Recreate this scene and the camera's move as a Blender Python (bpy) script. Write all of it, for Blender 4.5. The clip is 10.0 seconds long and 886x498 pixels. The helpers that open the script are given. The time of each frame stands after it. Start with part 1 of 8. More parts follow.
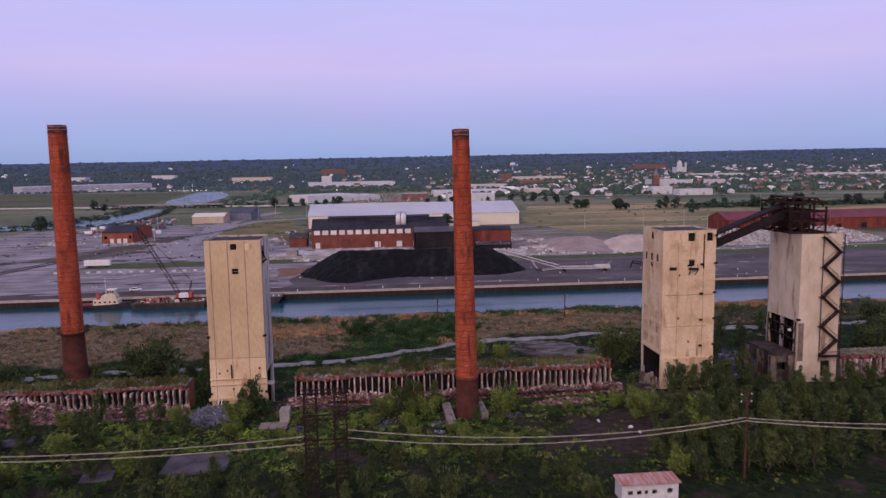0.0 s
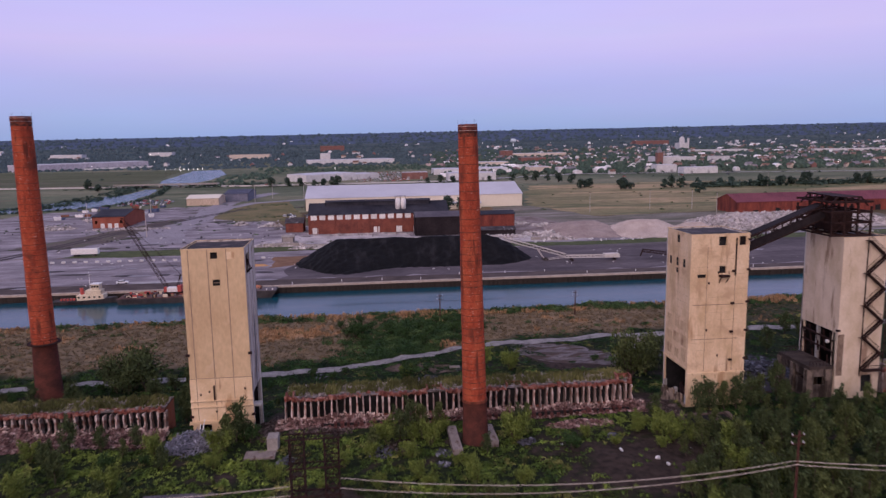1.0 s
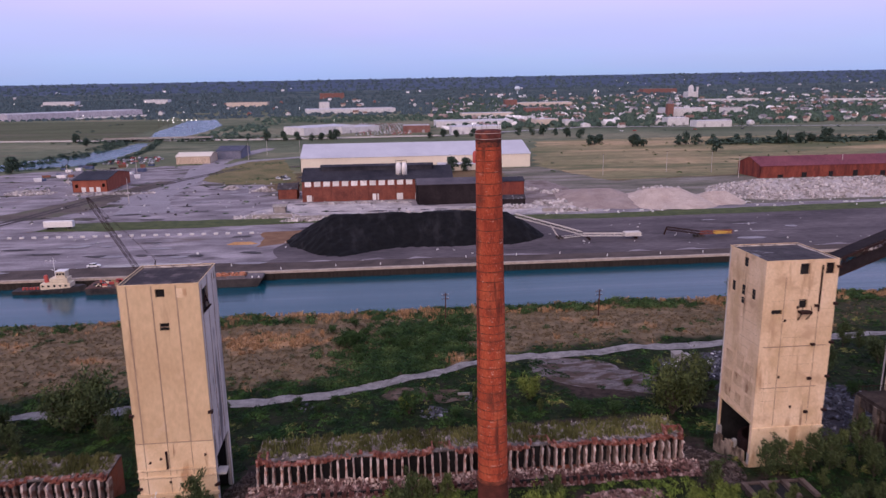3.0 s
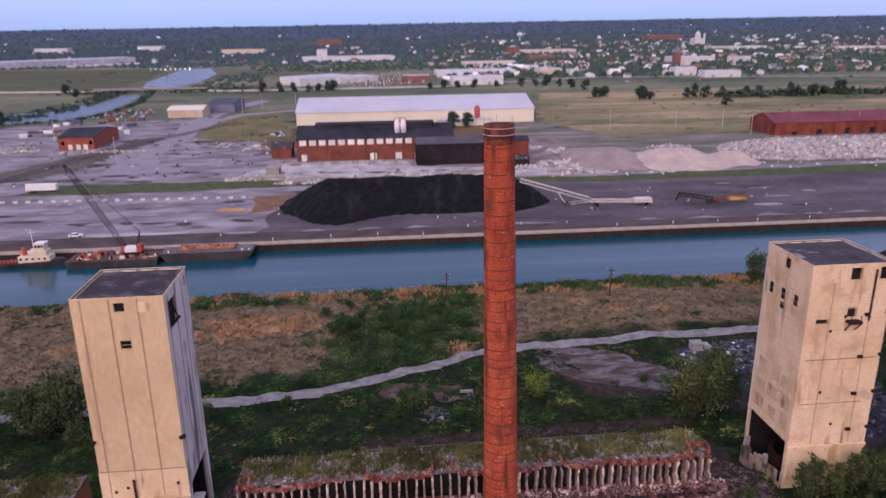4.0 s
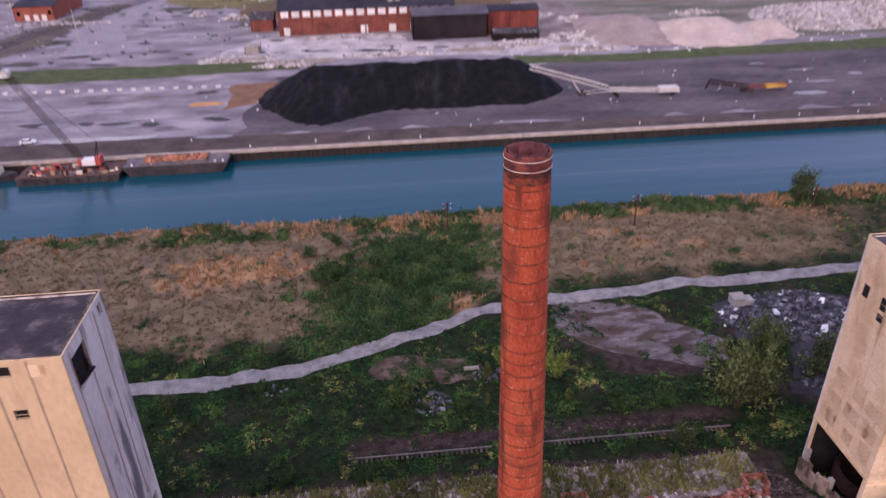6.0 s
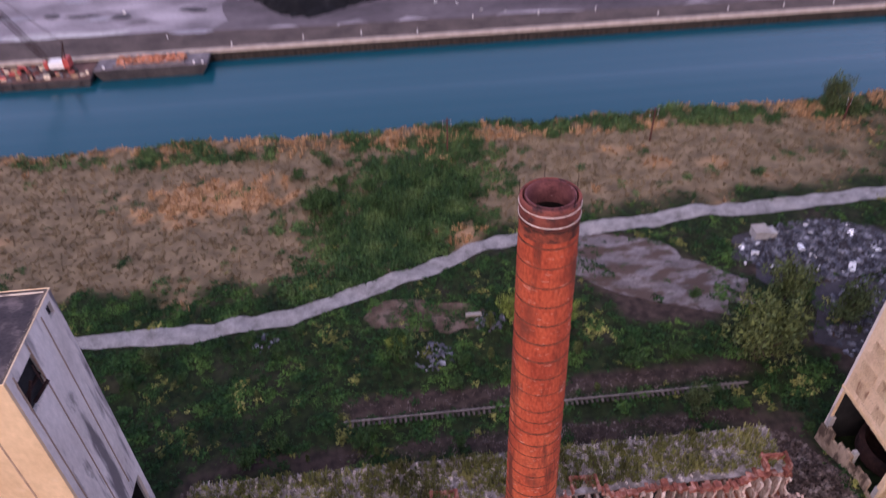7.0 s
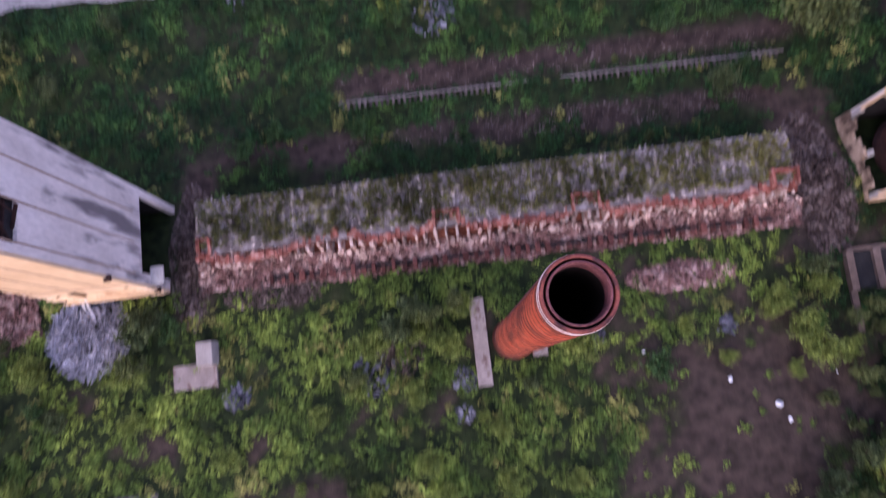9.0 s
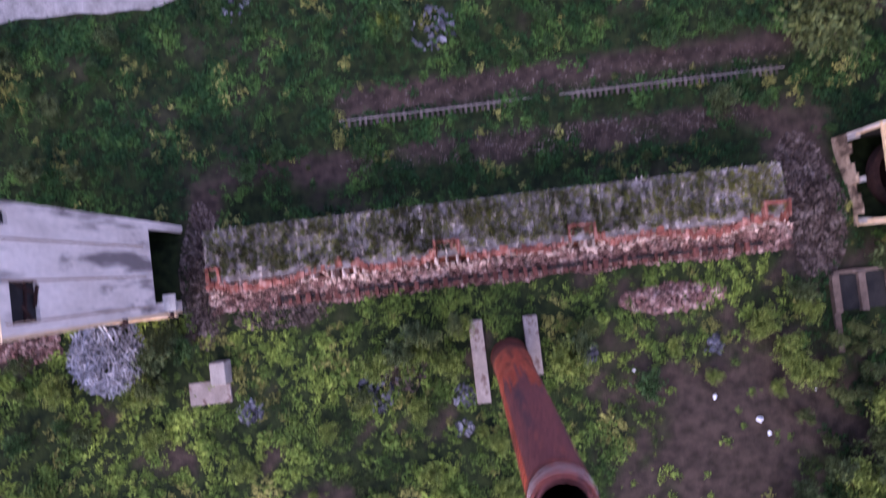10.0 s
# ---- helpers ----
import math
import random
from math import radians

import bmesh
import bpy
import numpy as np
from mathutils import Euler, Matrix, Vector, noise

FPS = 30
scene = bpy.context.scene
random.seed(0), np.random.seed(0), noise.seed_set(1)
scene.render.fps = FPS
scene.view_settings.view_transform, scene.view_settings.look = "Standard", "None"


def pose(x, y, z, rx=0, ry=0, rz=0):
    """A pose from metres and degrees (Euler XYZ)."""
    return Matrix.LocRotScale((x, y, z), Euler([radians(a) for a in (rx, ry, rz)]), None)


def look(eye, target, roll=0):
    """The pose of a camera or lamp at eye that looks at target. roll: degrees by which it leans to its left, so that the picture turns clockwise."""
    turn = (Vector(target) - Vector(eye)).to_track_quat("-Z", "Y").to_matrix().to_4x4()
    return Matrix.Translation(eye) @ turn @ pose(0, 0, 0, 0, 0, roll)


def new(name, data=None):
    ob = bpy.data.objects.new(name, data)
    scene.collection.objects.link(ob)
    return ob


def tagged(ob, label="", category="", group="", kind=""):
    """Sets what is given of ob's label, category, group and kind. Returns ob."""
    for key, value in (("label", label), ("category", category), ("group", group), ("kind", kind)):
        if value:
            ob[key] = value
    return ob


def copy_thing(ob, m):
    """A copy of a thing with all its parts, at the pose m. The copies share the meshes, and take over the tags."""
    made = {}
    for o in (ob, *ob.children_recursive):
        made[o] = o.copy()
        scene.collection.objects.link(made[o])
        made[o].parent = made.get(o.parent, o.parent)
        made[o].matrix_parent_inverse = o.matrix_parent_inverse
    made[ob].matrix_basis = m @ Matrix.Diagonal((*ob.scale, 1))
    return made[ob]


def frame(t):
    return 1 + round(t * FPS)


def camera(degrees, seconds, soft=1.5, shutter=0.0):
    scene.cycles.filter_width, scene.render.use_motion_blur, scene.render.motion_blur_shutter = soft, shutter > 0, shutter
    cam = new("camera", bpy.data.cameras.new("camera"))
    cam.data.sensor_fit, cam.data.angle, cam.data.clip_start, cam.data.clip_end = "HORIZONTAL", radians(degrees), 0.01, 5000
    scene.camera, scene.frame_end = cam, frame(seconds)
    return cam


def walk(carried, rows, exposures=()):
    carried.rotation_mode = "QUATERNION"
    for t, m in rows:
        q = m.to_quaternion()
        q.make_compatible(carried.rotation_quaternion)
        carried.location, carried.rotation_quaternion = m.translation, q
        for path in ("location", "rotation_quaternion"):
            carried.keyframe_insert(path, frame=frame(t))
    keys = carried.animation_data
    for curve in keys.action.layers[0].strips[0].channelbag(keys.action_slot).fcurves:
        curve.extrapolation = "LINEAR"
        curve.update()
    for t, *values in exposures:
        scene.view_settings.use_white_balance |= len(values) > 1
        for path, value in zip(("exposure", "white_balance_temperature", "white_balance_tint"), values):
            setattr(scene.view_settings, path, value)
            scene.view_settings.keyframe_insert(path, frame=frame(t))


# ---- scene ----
cam = camera(63.5, 10.0, 1.35, 0.9)
METRES, EYE, TILT, LEAN, TURN = 146.0, 50.0, 0.0, 0.0, -5.8
ROWS = [
    (0.0, 0.0, 0.0, 0.0, -0.1, -6.9, 0.84),
    (0.5, -0.0025, 0.0509, 0.0131, -0.11, -7.87, 0.91),
    (1.0, -0.0052, 0.1015, 0.0265, -0.13, -8.86, 0.96),
    (1.5, -0.008, 0.1518, 0.0391, -0.12, -9.89, 0.94),
    (2.0, -0.0102, 0.2017, 0.0521, -0.05, -10.97, 0.85),
    (3.5, -0.0132, 0.3503, 0.0912, 0.06, -14.8, 0.73),
    (4.0, -0.0135, 0.3996, 0.1037, 0.07, -17.21, 0.71),
    (4.5, -0.0133, 0.4492, 0.117, 0.08, -19.68, 0.73),
    (5.0, -0.0129, 0.4986, 0.1303, 0.06, -22.15, 0.81),
    (5.5, -0.0124, 0.5478, 0.1428, -0.0, -25.3, 1.0),
    (7.0, -0.0101, 0.6943, 0.1807, -0.2, -39.44, 1.45),
    (7.5, -0.0091, 0.7418, 0.1931, -0.29, -47.37, 1.61),
    (8.0, -0.0085, 0.7875, 0.2048, -0.39, -58.36, 1.73),
    (8.5, -0.0074, 0.8335, 0.217, -0.56, -69.93, 1.82),
    (9.0, -0.0064, 0.8767, 0.2297, -0.73, -81.27, 1.92),
    (9.5, -0.0059, 0.9198, 0.242, -0.92, -88.73, 1.93),
    (10.0, -0.0043, 0.966, 0.2565, -0.9, -88.63, 1.97),
]
EXPOSURES = [(0.0, 0.04, 5650, 14), (2.0, 0.2, 5650, 14), (4.5, 0.6, 5650, 14), (7.0, 0.92, 5650, 14), (8.5, 1.2, 5400, 15), (10.0, 1.55, 5200, 16)]
walk(cam, [(t, pose(0, 0, EYE, TILT, LEAN, TURN) @ pose(METRES * x, METRES * y, METRES * z, 90 + pitch, roll, yaw)) for t, x, y, z, yaw, pitch, roll in ROWS], EXPOSURES)

from mathutils.geometry import tessellate_polygon

# ---- light: dusk, the glow of the set sun low behind the camera ----
SUN_FROM = Vector((-0.38, -0.9, 0.70)).normalized()
sun = new("sun", bpy.data.lights.new("sun", "SUN"))
sun.data.energy, sun.data.angle, sun.data.color = 1.45, radians(60), (1.0, 0.67, 0.54)
sun.matrix_world = look((0, 0, 200), Vector((0, 0, 200)) - SUN_FROM)

world = bpy.data.worlds.new("dusk_sky")
scene.world = world
world.use_nodes = True
wt = world.node_tree
wt.nodes.clear()
w_out = wt.nodes.new("ShaderNodeOutputWorld")
w_bg = wt.nodes.new("ShaderNodeBackground")
w_sky = wt.nodes.new("ShaderNodeTexSky")
w_sky.sky_type, w_sky.sun_disc = "NISHITA", False
w_sky.sun_elevation, w_sky.sun_rotation = radians(1.5), math.atan2(SUN_FROM.x, SUN_FROM.y)
w_tc = wt.nodes.new("ShaderNodeTexCoord")
w_sep = wt.nodes.new("ShaderNodeSeparateXYZ")
w_ramp = wt.nodes.new("ShaderNodeValToRGB")
wt.links.new(w_tc.outputs["Generated"], w_sep.inputs[0])
wt.links.new(w_sep.outputs["Z"], w_ramp.inputs[0])
SKY_STEPS = [
    (0.0, (0.33, 0.40, 0.62)),
    (0.035, (0.40, 0.46, 0.70)),
    (0.075, (0.49, 0.47, 0.74)),
    (0.125, (0.65, 0.53, 0.79)),
    (0.17, (0.62, 0.53, 0.81)),
    (0.24, (0.58, 0.54, 0.82)),
    (0.45, (0.38, 0.37, 0.60)),
    (1.0, (0.34, 0.33, 0.48)),
]
ramp = w_ramp.color_ramp
while len(ramp.elements) < len(SKY_STEPS):
    ramp.elements.new(0.5)
for el, (at, col) in zip(ramp.elements, SKY_STEPS):
    el.position, el.color = at, (*col, 1)
w_cloud = wt.nodes.new("ShaderNodeTexNoise")
w_map = wt.nodes.new("ShaderNodeMapping")
w_map.inputs["Scale"].default_value = (1.5, 1.5, 9)
w_cloud.inputs["Scale"].default_value = 2.2
w_cloud.inputs["Detail"].default_value = 5
wt.links.new(w_tc.outputs["Generated"], w_map.inputs[0])
wt.links.new(w_map.outputs[0], w_cloud.inputs["Vector"])
w_tint = wt.nodes.new("ShaderNodeMix")
w_tint.data_type, w_tint.blend_type = "RGBA", "MULTIPLY"
w_tint.inputs["Factor"].default_value = 0.16
wt.links.new(w_ramp.outputs[0], w_tint.inputs["A"])
wt.links.new(w_cloud.outputs["Color"], w_tint.inputs["B"])
w_add = wt.nodes.new("ShaderNodeMix")
w_add.data_type, w_add.blend_type = "RGBA", "MIX"
w_add.inputs["Factor"].default_value = 0.02
wt.links.new(w_tint.outputs["Result"], w_add.inputs["A"])
wt.links.new(w_sky.outputs[0], w_add.inputs["B"])
# the bright warm half of the sky, round the place where the sun went down
w_dot = wt.nodes.new("ShaderNodeVectorMath")
w_dot.operation = "DOT_PRODUCT"
w_dot.inputs[1].default_value = Vector((SUN_FROM.x, SUN_FROM.y, 0)).normalized()
wt.links.new(w_tc.outputs["Generated"], w_dot.inputs[0])
w_side = wt.nodes.new("ShaderNodeMapRange")
w_side.interpolation_type = "SMOOTHSTEP"
w_side.inputs["From Min"].default_value, w_side.inputs["From Max"].default_value = -0.15, 0.95
wt.links.new(w_dot.outputs["Value"], w_side.inputs["Value"])
w_warm = wt.nodes.new("ShaderNodeValToRGB")
for el, (at, col) in zip((w_warm.color_ramp.elements[0], w_warm.color_ramp.elements[1], w_warm.color_ramp.elements.new(0.2), w_warm.color_ramp.elements.new(0.45)), ((0.0, (1.1, 0.69, 0.56)), (1.0, (0.34, 0.33, 0.48)), (0.2, (0.9, 0.70, 0.70)), (0.45, (0.58, 0.52, 0.62)))):
    el.color = (*col, 1)
wt.links.new(w_sep.outputs["Z"], w_warm.inputs[0])
w_west = wt.nodes.new("ShaderNodeMix")
w_west.data_type = "RGBA"
wt.links.new(w_side.outputs[0], w_west.inputs["Factor"])
wt.links.new(w_add.outputs["Result"], w_west.inputs["A"])
wt.links.new(w_warm.outputs[0], w_west.inputs["B"])
wt.links.new(w_west.outputs["Result"], w_bg.inputs[0])
w_bg.inputs[1].default_value = 1.0
wt.links.new(w_bg.outputs[0], w_out.inputs[0])

# ---- materials ----
MATS = {}


def shade(name, cols, scale=1.0, rough=0.85, bump=0.25, stretch=(1, 1, 1), fine=14.0, metal=0.0, island=0.0, piece=0.0, spots=None, grit=0.25, stains=()):
    """A surface of two or three colours mixed by coarse and fine noise, in metres. spots, stains: a colour, the noise scale, the
    threshold and the stretch of stains with a shape of their own. island, piece: how much each joined piece, or each object, differs."""
    if name in MATS:
        return MATS[name]
    m = bpy.data.materials.new(name)
    m.use_nodes = True
    nt = m.node_tree
    b = nt.nodes["Principled BSDF"]
    b.inputs["Roughness"].default_value, b.inputs["Metallic"].default_value = rough, metal
    b.inputs["Specular IOR Level"].default_value = 0.5 if rough < 0.65 else 0.12
    tc = nt.nodes.new("ShaderNodeTexCoord")
    mp = nt.nodes.new("ShaderNodeMapping")
    mp.inputs["Scale"].default_value = stretch
    nt.links.new(tc.outputs["Object"], mp.inputs[0])

    def noisy(s, detail, vec=mp):
        n = nt.nodes.new("ShaderNodeTexNoise")
        n.inputs["Scale"].default_value, n.inputs["Detail"].default_value = s, detail
        n.inputs["Roughness"].default_value = 0.6
        nt.links.new(vec.outputs[0], n.inputs["Vector"])
        return n

    coarse, grain = noisy(scale, 5), noisy(scale * fine, 4)
    cr = nt.nodes.new("ShaderNodeValToRGB")
    cr.color_ramp.elements[0].position, cr.color_ramp.elements[1].position = 0.33, 0.67
    cr.color_ramp.elements[0].color, cr.color_ramp.elements[1].color = (*cols[0], 1), (*cols[-1], 1)
    if len(cols) > 2:
        cr.color_ramp.elements.new(0.5).color = (*cols[1], 1)
    nt.links.new(coarse.outputs[0], cr.inputs[0])
    last = cr.outputs[0]

    def mixed(a, kind, fac, colour=None, link=None):
        x = nt.nodes.new("ShaderNodeMix")
        x.data_type, x.blend_type = "RGBA", kind
        if isinstance(fac, float):
            x.inputs["Factor"].default_value = fac
        else:
            nt.links.new(fac, x.inputs["Factor"])
        nt.links.new(a, x.inputs["A"])
        if colour:
            x.inputs["B"].default_value = (*colour, 1)
        else:
            nt.links.new(link, x.inputs["B"])
        return x.outputs["Result"]

    def ranged(src, lo, hi, a, z):
        r = nt.nodes.new("ShaderNodeMapRange")
        for k, v in zip(("From Min", "From Max", "To Min", "To Max"), (lo, hi, a, z)):
            r.inputs[k].default_value = v
        nt.links.new(src, r.inputs["Value"])
        return r.outputs[0]

    def grey(src):
        c = nt.nodes.new("ShaderNodeCombineColor")
        for k in ("Red", "Green", "Blue"):
            nt.links.new(src, c.inputs[k])
        return c.outputs[0]

    last = mixed(last, "MULTIPLY", 1.0, link=grey(ranged(grain.outputs[0], 0.3, 0.7, 1 - grit * 1.1, 1 + grit * 0.9)))
    for colour, s, cut, *grain_way in ([spots] if spots else []) + list(stains):
        v = noisy(s, 6)
        if grain_way:
            mp2 = nt.nodes.new("ShaderNodeMapping")
            mp2.inputs["Scale"].default_value = grain_way[0]
            nt.links.new(tc.outputs["Object"], mp2.inputs[0])
            v = noisy(s, 6, mp2)
        last = mixed(last, "MIX", ranged(v.outputs[0], cut, cut + 0.1, 0.0, 0.85), colour=colour)
    if island:
        g = nt.nodes.new("ShaderNodeNewGeometry")
        last = mixed(last, "MULTIPLY", 1.0, link=grey(ranged(g.outputs["Random Per Island"], 0, 1, 1 - island, 1 + island)))
    if piece:
        o = nt.nodes.new("ShaderNodeObjectInfo")
        last = mixed(last, "MULTIPLY", 1.0, link=grey(ranged(o.outputs["Random"], 0, 1, 1 - piece, 1 + piece)))
    nt.links.new(last, b.inputs["Base Color"])
    if bump:
        bp = nt.nodes.new("ShaderNodeBump")
        bp.inputs["Strength"].default_value, bp.inputs["Distance"].default_value = bump, 0.06
        nt.links.new(grain.outputs[0], bp.inputs["Height"])
        nt.links.new(bp.outputs[0], b.inputs["Normal"])
    MATS[name] = m
    return m


CONCRETE = shade("weathered_concrete", [(0.54, 0.385, 0.225), (0.61, 0.447, 0.268), (0.66, 0.49, 0.30)], 0.12, 0.9, 0.12, (1, 1, 0.5), spots=((0.40, 0.27, 0.16), 0.35, 0.62, (1, 1, 0.16)), grit=0.1, stains=[((0.66, 0.51, 0.35), 0.22, 0.63, (1, 1, 0.7)), ((0.33, 0.20, 0.115), 1.1, 0.66, (1, 1, 0.07))])
CONCRETE_STAINED = shade("stained_concrete", [(0.56, 0.395, 0.23), (0.68, 0.50, 0.315), (0.75, 0.575, 0.385)], 0.3, 0.9, 0.2, (1, 1, 0.6), spots=((0.40, 0.25, 0.14), 0.6, 0.585, (1, 1, 0.16)), grit=0.1, stains=[((0.22, 0.13, 0.08), 1.0, 0.645, (1, 1, 0.06)), ((0.50, 0.34, 0.21), 0.16, 0.56, (1, 1, 1.4))])
CONCRETE_STREAK = shade("streaked_concrete", [(0.53, 0.465, 0.41), (0.63, 0.56, 0.50), (0.70, 0.63, 0.57)], 0.2, 0.9, 0.15, (1, 1, 0.4), spots=((0.10, 0.085, 0.09), 0.42, 0.51, (1, 1, 0.14)), grit=0.1, stains=[((0.045, 0.04, 0.045), 0.3, 0.575, (1, 1, 0.35))])
CONCRETE_LOW = shade("bare_concrete", [(0.60, 0.43, 0.25), (0.70, 0.52, 0.32), (0.76, 0.59, 0.39)], 0.3, 0.9, 0.2, spots=((0.45, 0.27, 0.14), 0.5, 0.57, (1, 1, 0.3)), grit=0.08, stains=[((0.25, 0.13, 0.07), 1.2, 0.62, (1, 1, 0.12))])
CONCRETE_DARK = shade("dark_stained_concrete", [(0.065, 0.048, 0.04), (0.16, 0.12, 0.10)], 0.5, 0.9, 0.4)
CONCRETE_GREY = shade("grey_concrete", [(0.30, 0.28, 0.27), (0.42, 0.40, 0.38)], 0.5, 0.9, 0.4, spots=((0.15, 0.13, 0.12), 0.7, 0.6))
WHITE_STEEL_EARLY = shade("chalky_white", [(0.6, 0.58, 0.56), (0.72, 0.7, 0.68)], 0.6)
SEAM_AND_SHADOW = shade("rusty_seam_and_shadow", [(0.25, 0.17, 0.12), (0.38, 0.28, 0.2)], 0.8)
# near-black that paints in the shade of openings and gaps; also the tug's windows
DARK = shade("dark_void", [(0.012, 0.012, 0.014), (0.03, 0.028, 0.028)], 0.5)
ROOF_TAR = shade("tar_roof", [(0.035, 0.03, 0.035), (0.09, 0.08, 0.085)], 0.3, 0.8, 0.3, spots=((0.42, 0.42, 0.45), 0.22, 0.57))
BRICK_RED = shade("chimney_brick", [(0.25, 0.047, 0.025), (0.35, 0.07, 0.033), (0.43, 0.102, 0.046)], 0.5, 0.85, 0.3, (1, 1, 0.4), spots=((0.62, 0.38, 0.30), 1.3, 0.61, (1, 1, 3.4)), grit=0.32, stains=[((0.085, 0.028, 0.02), 0.8, 0.55, (1, 1, 0.13)), ((0.13, 0.04, 0.026), 0.35, 0.56, (0.6, 0.6, 0.5))])
BRICK_SOOT = shade("sooty_brick", [(0.045, 0.019, 0.015), (0.105, 0.034, 0.024)], 0.5)
HOOP = shade("rusty_hoop", [(0.075, 0.03, 0.02), (0.22, 0.065, 0.036)], 0.9, 0.8)
OVEN_BRICK = shade("oven_brick", [(0.16, 0.065, 0.045), (0.30, 0.11, 0.07), (0.24, 0.12, 0.09)], 0.6, 0.9, 0.5, piece=0.25)
OVEN_COPING = shade("broken_red_brick", [(0.10, 0.036, 0.028), (0.20, 0.07, 0.05), (0.36, 0.22, 0.18)], 1.2, 0.9, 0.5, piece=0.3)
PIER_BRICK = shade("sooty_pier_brick", [(0.055, 0.026, 0.024), (0.115, 0.046, 0.038), (0.17, 0.09, 0.08)], 1.1, 0.95, 0.5, piece=0.4)
SILICA = shade("pale_firebrick", [(0.30, 0.20, 0.17), (0.62, 0.53, 0.48)], 1.6, 0.9, 0.4, (1, 1, 0.5), piece=0.45, spots=((0.22, 0.08, 0.05), 0.9, 0.54))
RUBBLE = shade("brick_rubble", [(0.085, 0.045, 0.04), (0.16, 0.092, 0.082), (0.37, 0.275, 0.25)], 0.8, 0.95, 0.4, island=0.65)
STEEL = shade("rusted_steel", [(0.017, 0.010, 0.010), (0.044, 0.022, 0.019)], 1.5, 0.8)
STEEL_RED = shade("red_rusted_steel", [(0.12, 0.035, 0.03), (0.22, 0.07, 0.05)], 1.5, 0.7)
COAL = shade("coal", [(0.004, 0.004, 0.005), (0.011, 0.011, 0.012)], 0.4, 0.95, 0.8, spots=((0.022, 0.021, 0.023), 0.12, 0.56, (1.6, 0.5, 0.5)))
COAL.node_tree.nodes["Principled BSDF"].inputs["Specular IOR Level"].default_value = 0.15
WATER = None


def box(bm, x0, y0, z0, x1, y1, z1, jitter=0.0):
    c = [(x, y, z) for z in (z0, z1) for y in (y0, y1) for x in (x0, x1)]
    v = [bm.verts.new([a + random.uniform(-jitter, jitter) for a in p]) for p in c]
    for f in ((0, 2, 3, 1), (4, 5, 7, 6), (0, 1, 5, 4), (2, 6, 7, 3), (0, 4, 6, 2), (1, 3, 7, 5)):
        bm.faces.new([v[i] for i in f])
    return v


def tube(bm, p0, p1, r0, r1=None, n=12, caps=True):
    """A round bar from p0 to p1."""
    r1 = r0 if r1 is None else r1
    p0, p1 = Vector(p0), Vector(p1)
    q = (p1 - p0).to_track_quat("Z", "Y")
    rings = []
    for p, r in ((p0, r0), (p1, r1)):
        rings.append([bm.verts.new(p + q @ Vector((r * math.cos(2 * math.pi * k / n), r * math.sin(2 * math.pi * k / n), 0))) for k in range(n)])
    for k in range(n):
        bm.faces.new((rings[0][k], rings[0][(k + 1) % n], rings[1][(k + 1) % n], rings[1][k]))
    if caps:
        bm.faces.new(rings[0][::-1])
        bm.faces.new(rings[1])


def bar(bm, p0, p1, w, h=None):
    """A square beam from p0 to p1."""
    h = w if h is None else h
    p0, p1 = Vector(p0), Vector(p1)
    d = (p1 - p0).normalized()
    side = d.cross(Vector((0, 0, 1)))
    side = Vector((1, 0, 0)) if side.length < 1e-4 else side.normalized()
    up = side.cross(d).normalized()
    v = [bm.verts.new(p + side * a * w / 2 + up * b * h / 2) for p in (p0, p1) for a, b in ((-1, -1), (1, -1), (1, 1), (-1, 1))]
    for f in ((0, 3, 2, 1), (4, 5, 6, 7), (0, 1, 5, 4), (1, 2, 6, 5), (2, 3, 7, 6), (3, 0, 4, 7)):
        bm.faces.new([v[i] for i in f])


def lathe(bm, profile, n=40, close=False):
    """A turned shape from (radius, height) pairs."""
    rings = [[bm.verts.new((r * math.cos(2 * math.pi * k / n), r * math.sin(2 * math.pi * k / n), z)) for k in range(n)] for r, z in profile]
    for a, b in zip(rings, rings[1:]):
        for k in range(n):
            bm.faces.new((a[k], a[(k + 1) % n], b[(k + 1) % n], b[k]))


def pierced(bm, p, u, out, width, height, thick, holes=()):
    """An upright wall, from its foot p along u, with holes (left, low, right, high) that go through it."""
    p, u, out, up = Vector(p), Vector(u).normalized(), Vector(out).normalized(), Vector((0, 0, 1))
    us = sorted({0.0, width, *(h[0] for h in holes), *(h[2] for h in holes)})
    vs = sorted({0.0, height, *(h[1] for h in holes), *(h[3] for h in holes)})

    def at(a, b, d):
        return bm.verts.new(p + u * a + up * b - out * d)

    def quad(*c):
        f = bm.faces.new([at(*k) for k in c])

    for a0, a1 in zip(us, us[1:]):
        for b0, b1 in zip(vs, vs[1:]):
            ca, cb = (a0 + a1) / 2, (b0 + b1) / 2
            if any(h[0] < ca < h[2] and h[1] < cb < h[3] for h in holes):
                continue
            quad((a0, b0, 0), (a1, b0, 0), (a1, b1, 0), (a0, b1, 0))
            quad((a0, b0, thick), (a0, b1, thick), (a1, b1, thick), (a1, b0, thick))
    for a0, b0, a1, b1 in (*holes, (0.0, 0.0, width, height)):
        for c0, c1 in (((a0, b0), (a1, b0)), ((a1, b0), (a1, b1)), ((a1, b1), (a0, b1)), ((a0, b1), (a0, b0))):
            quad((*c0, 0), (*c0, thick), (*c1, thick), (*c1, 0))
    bmesh.ops.remove_doubles(bm, verts=bm.verts, dist=0.0005)
    bmesh.ops.recalc_face_normals(bm, faces=bm.faces)


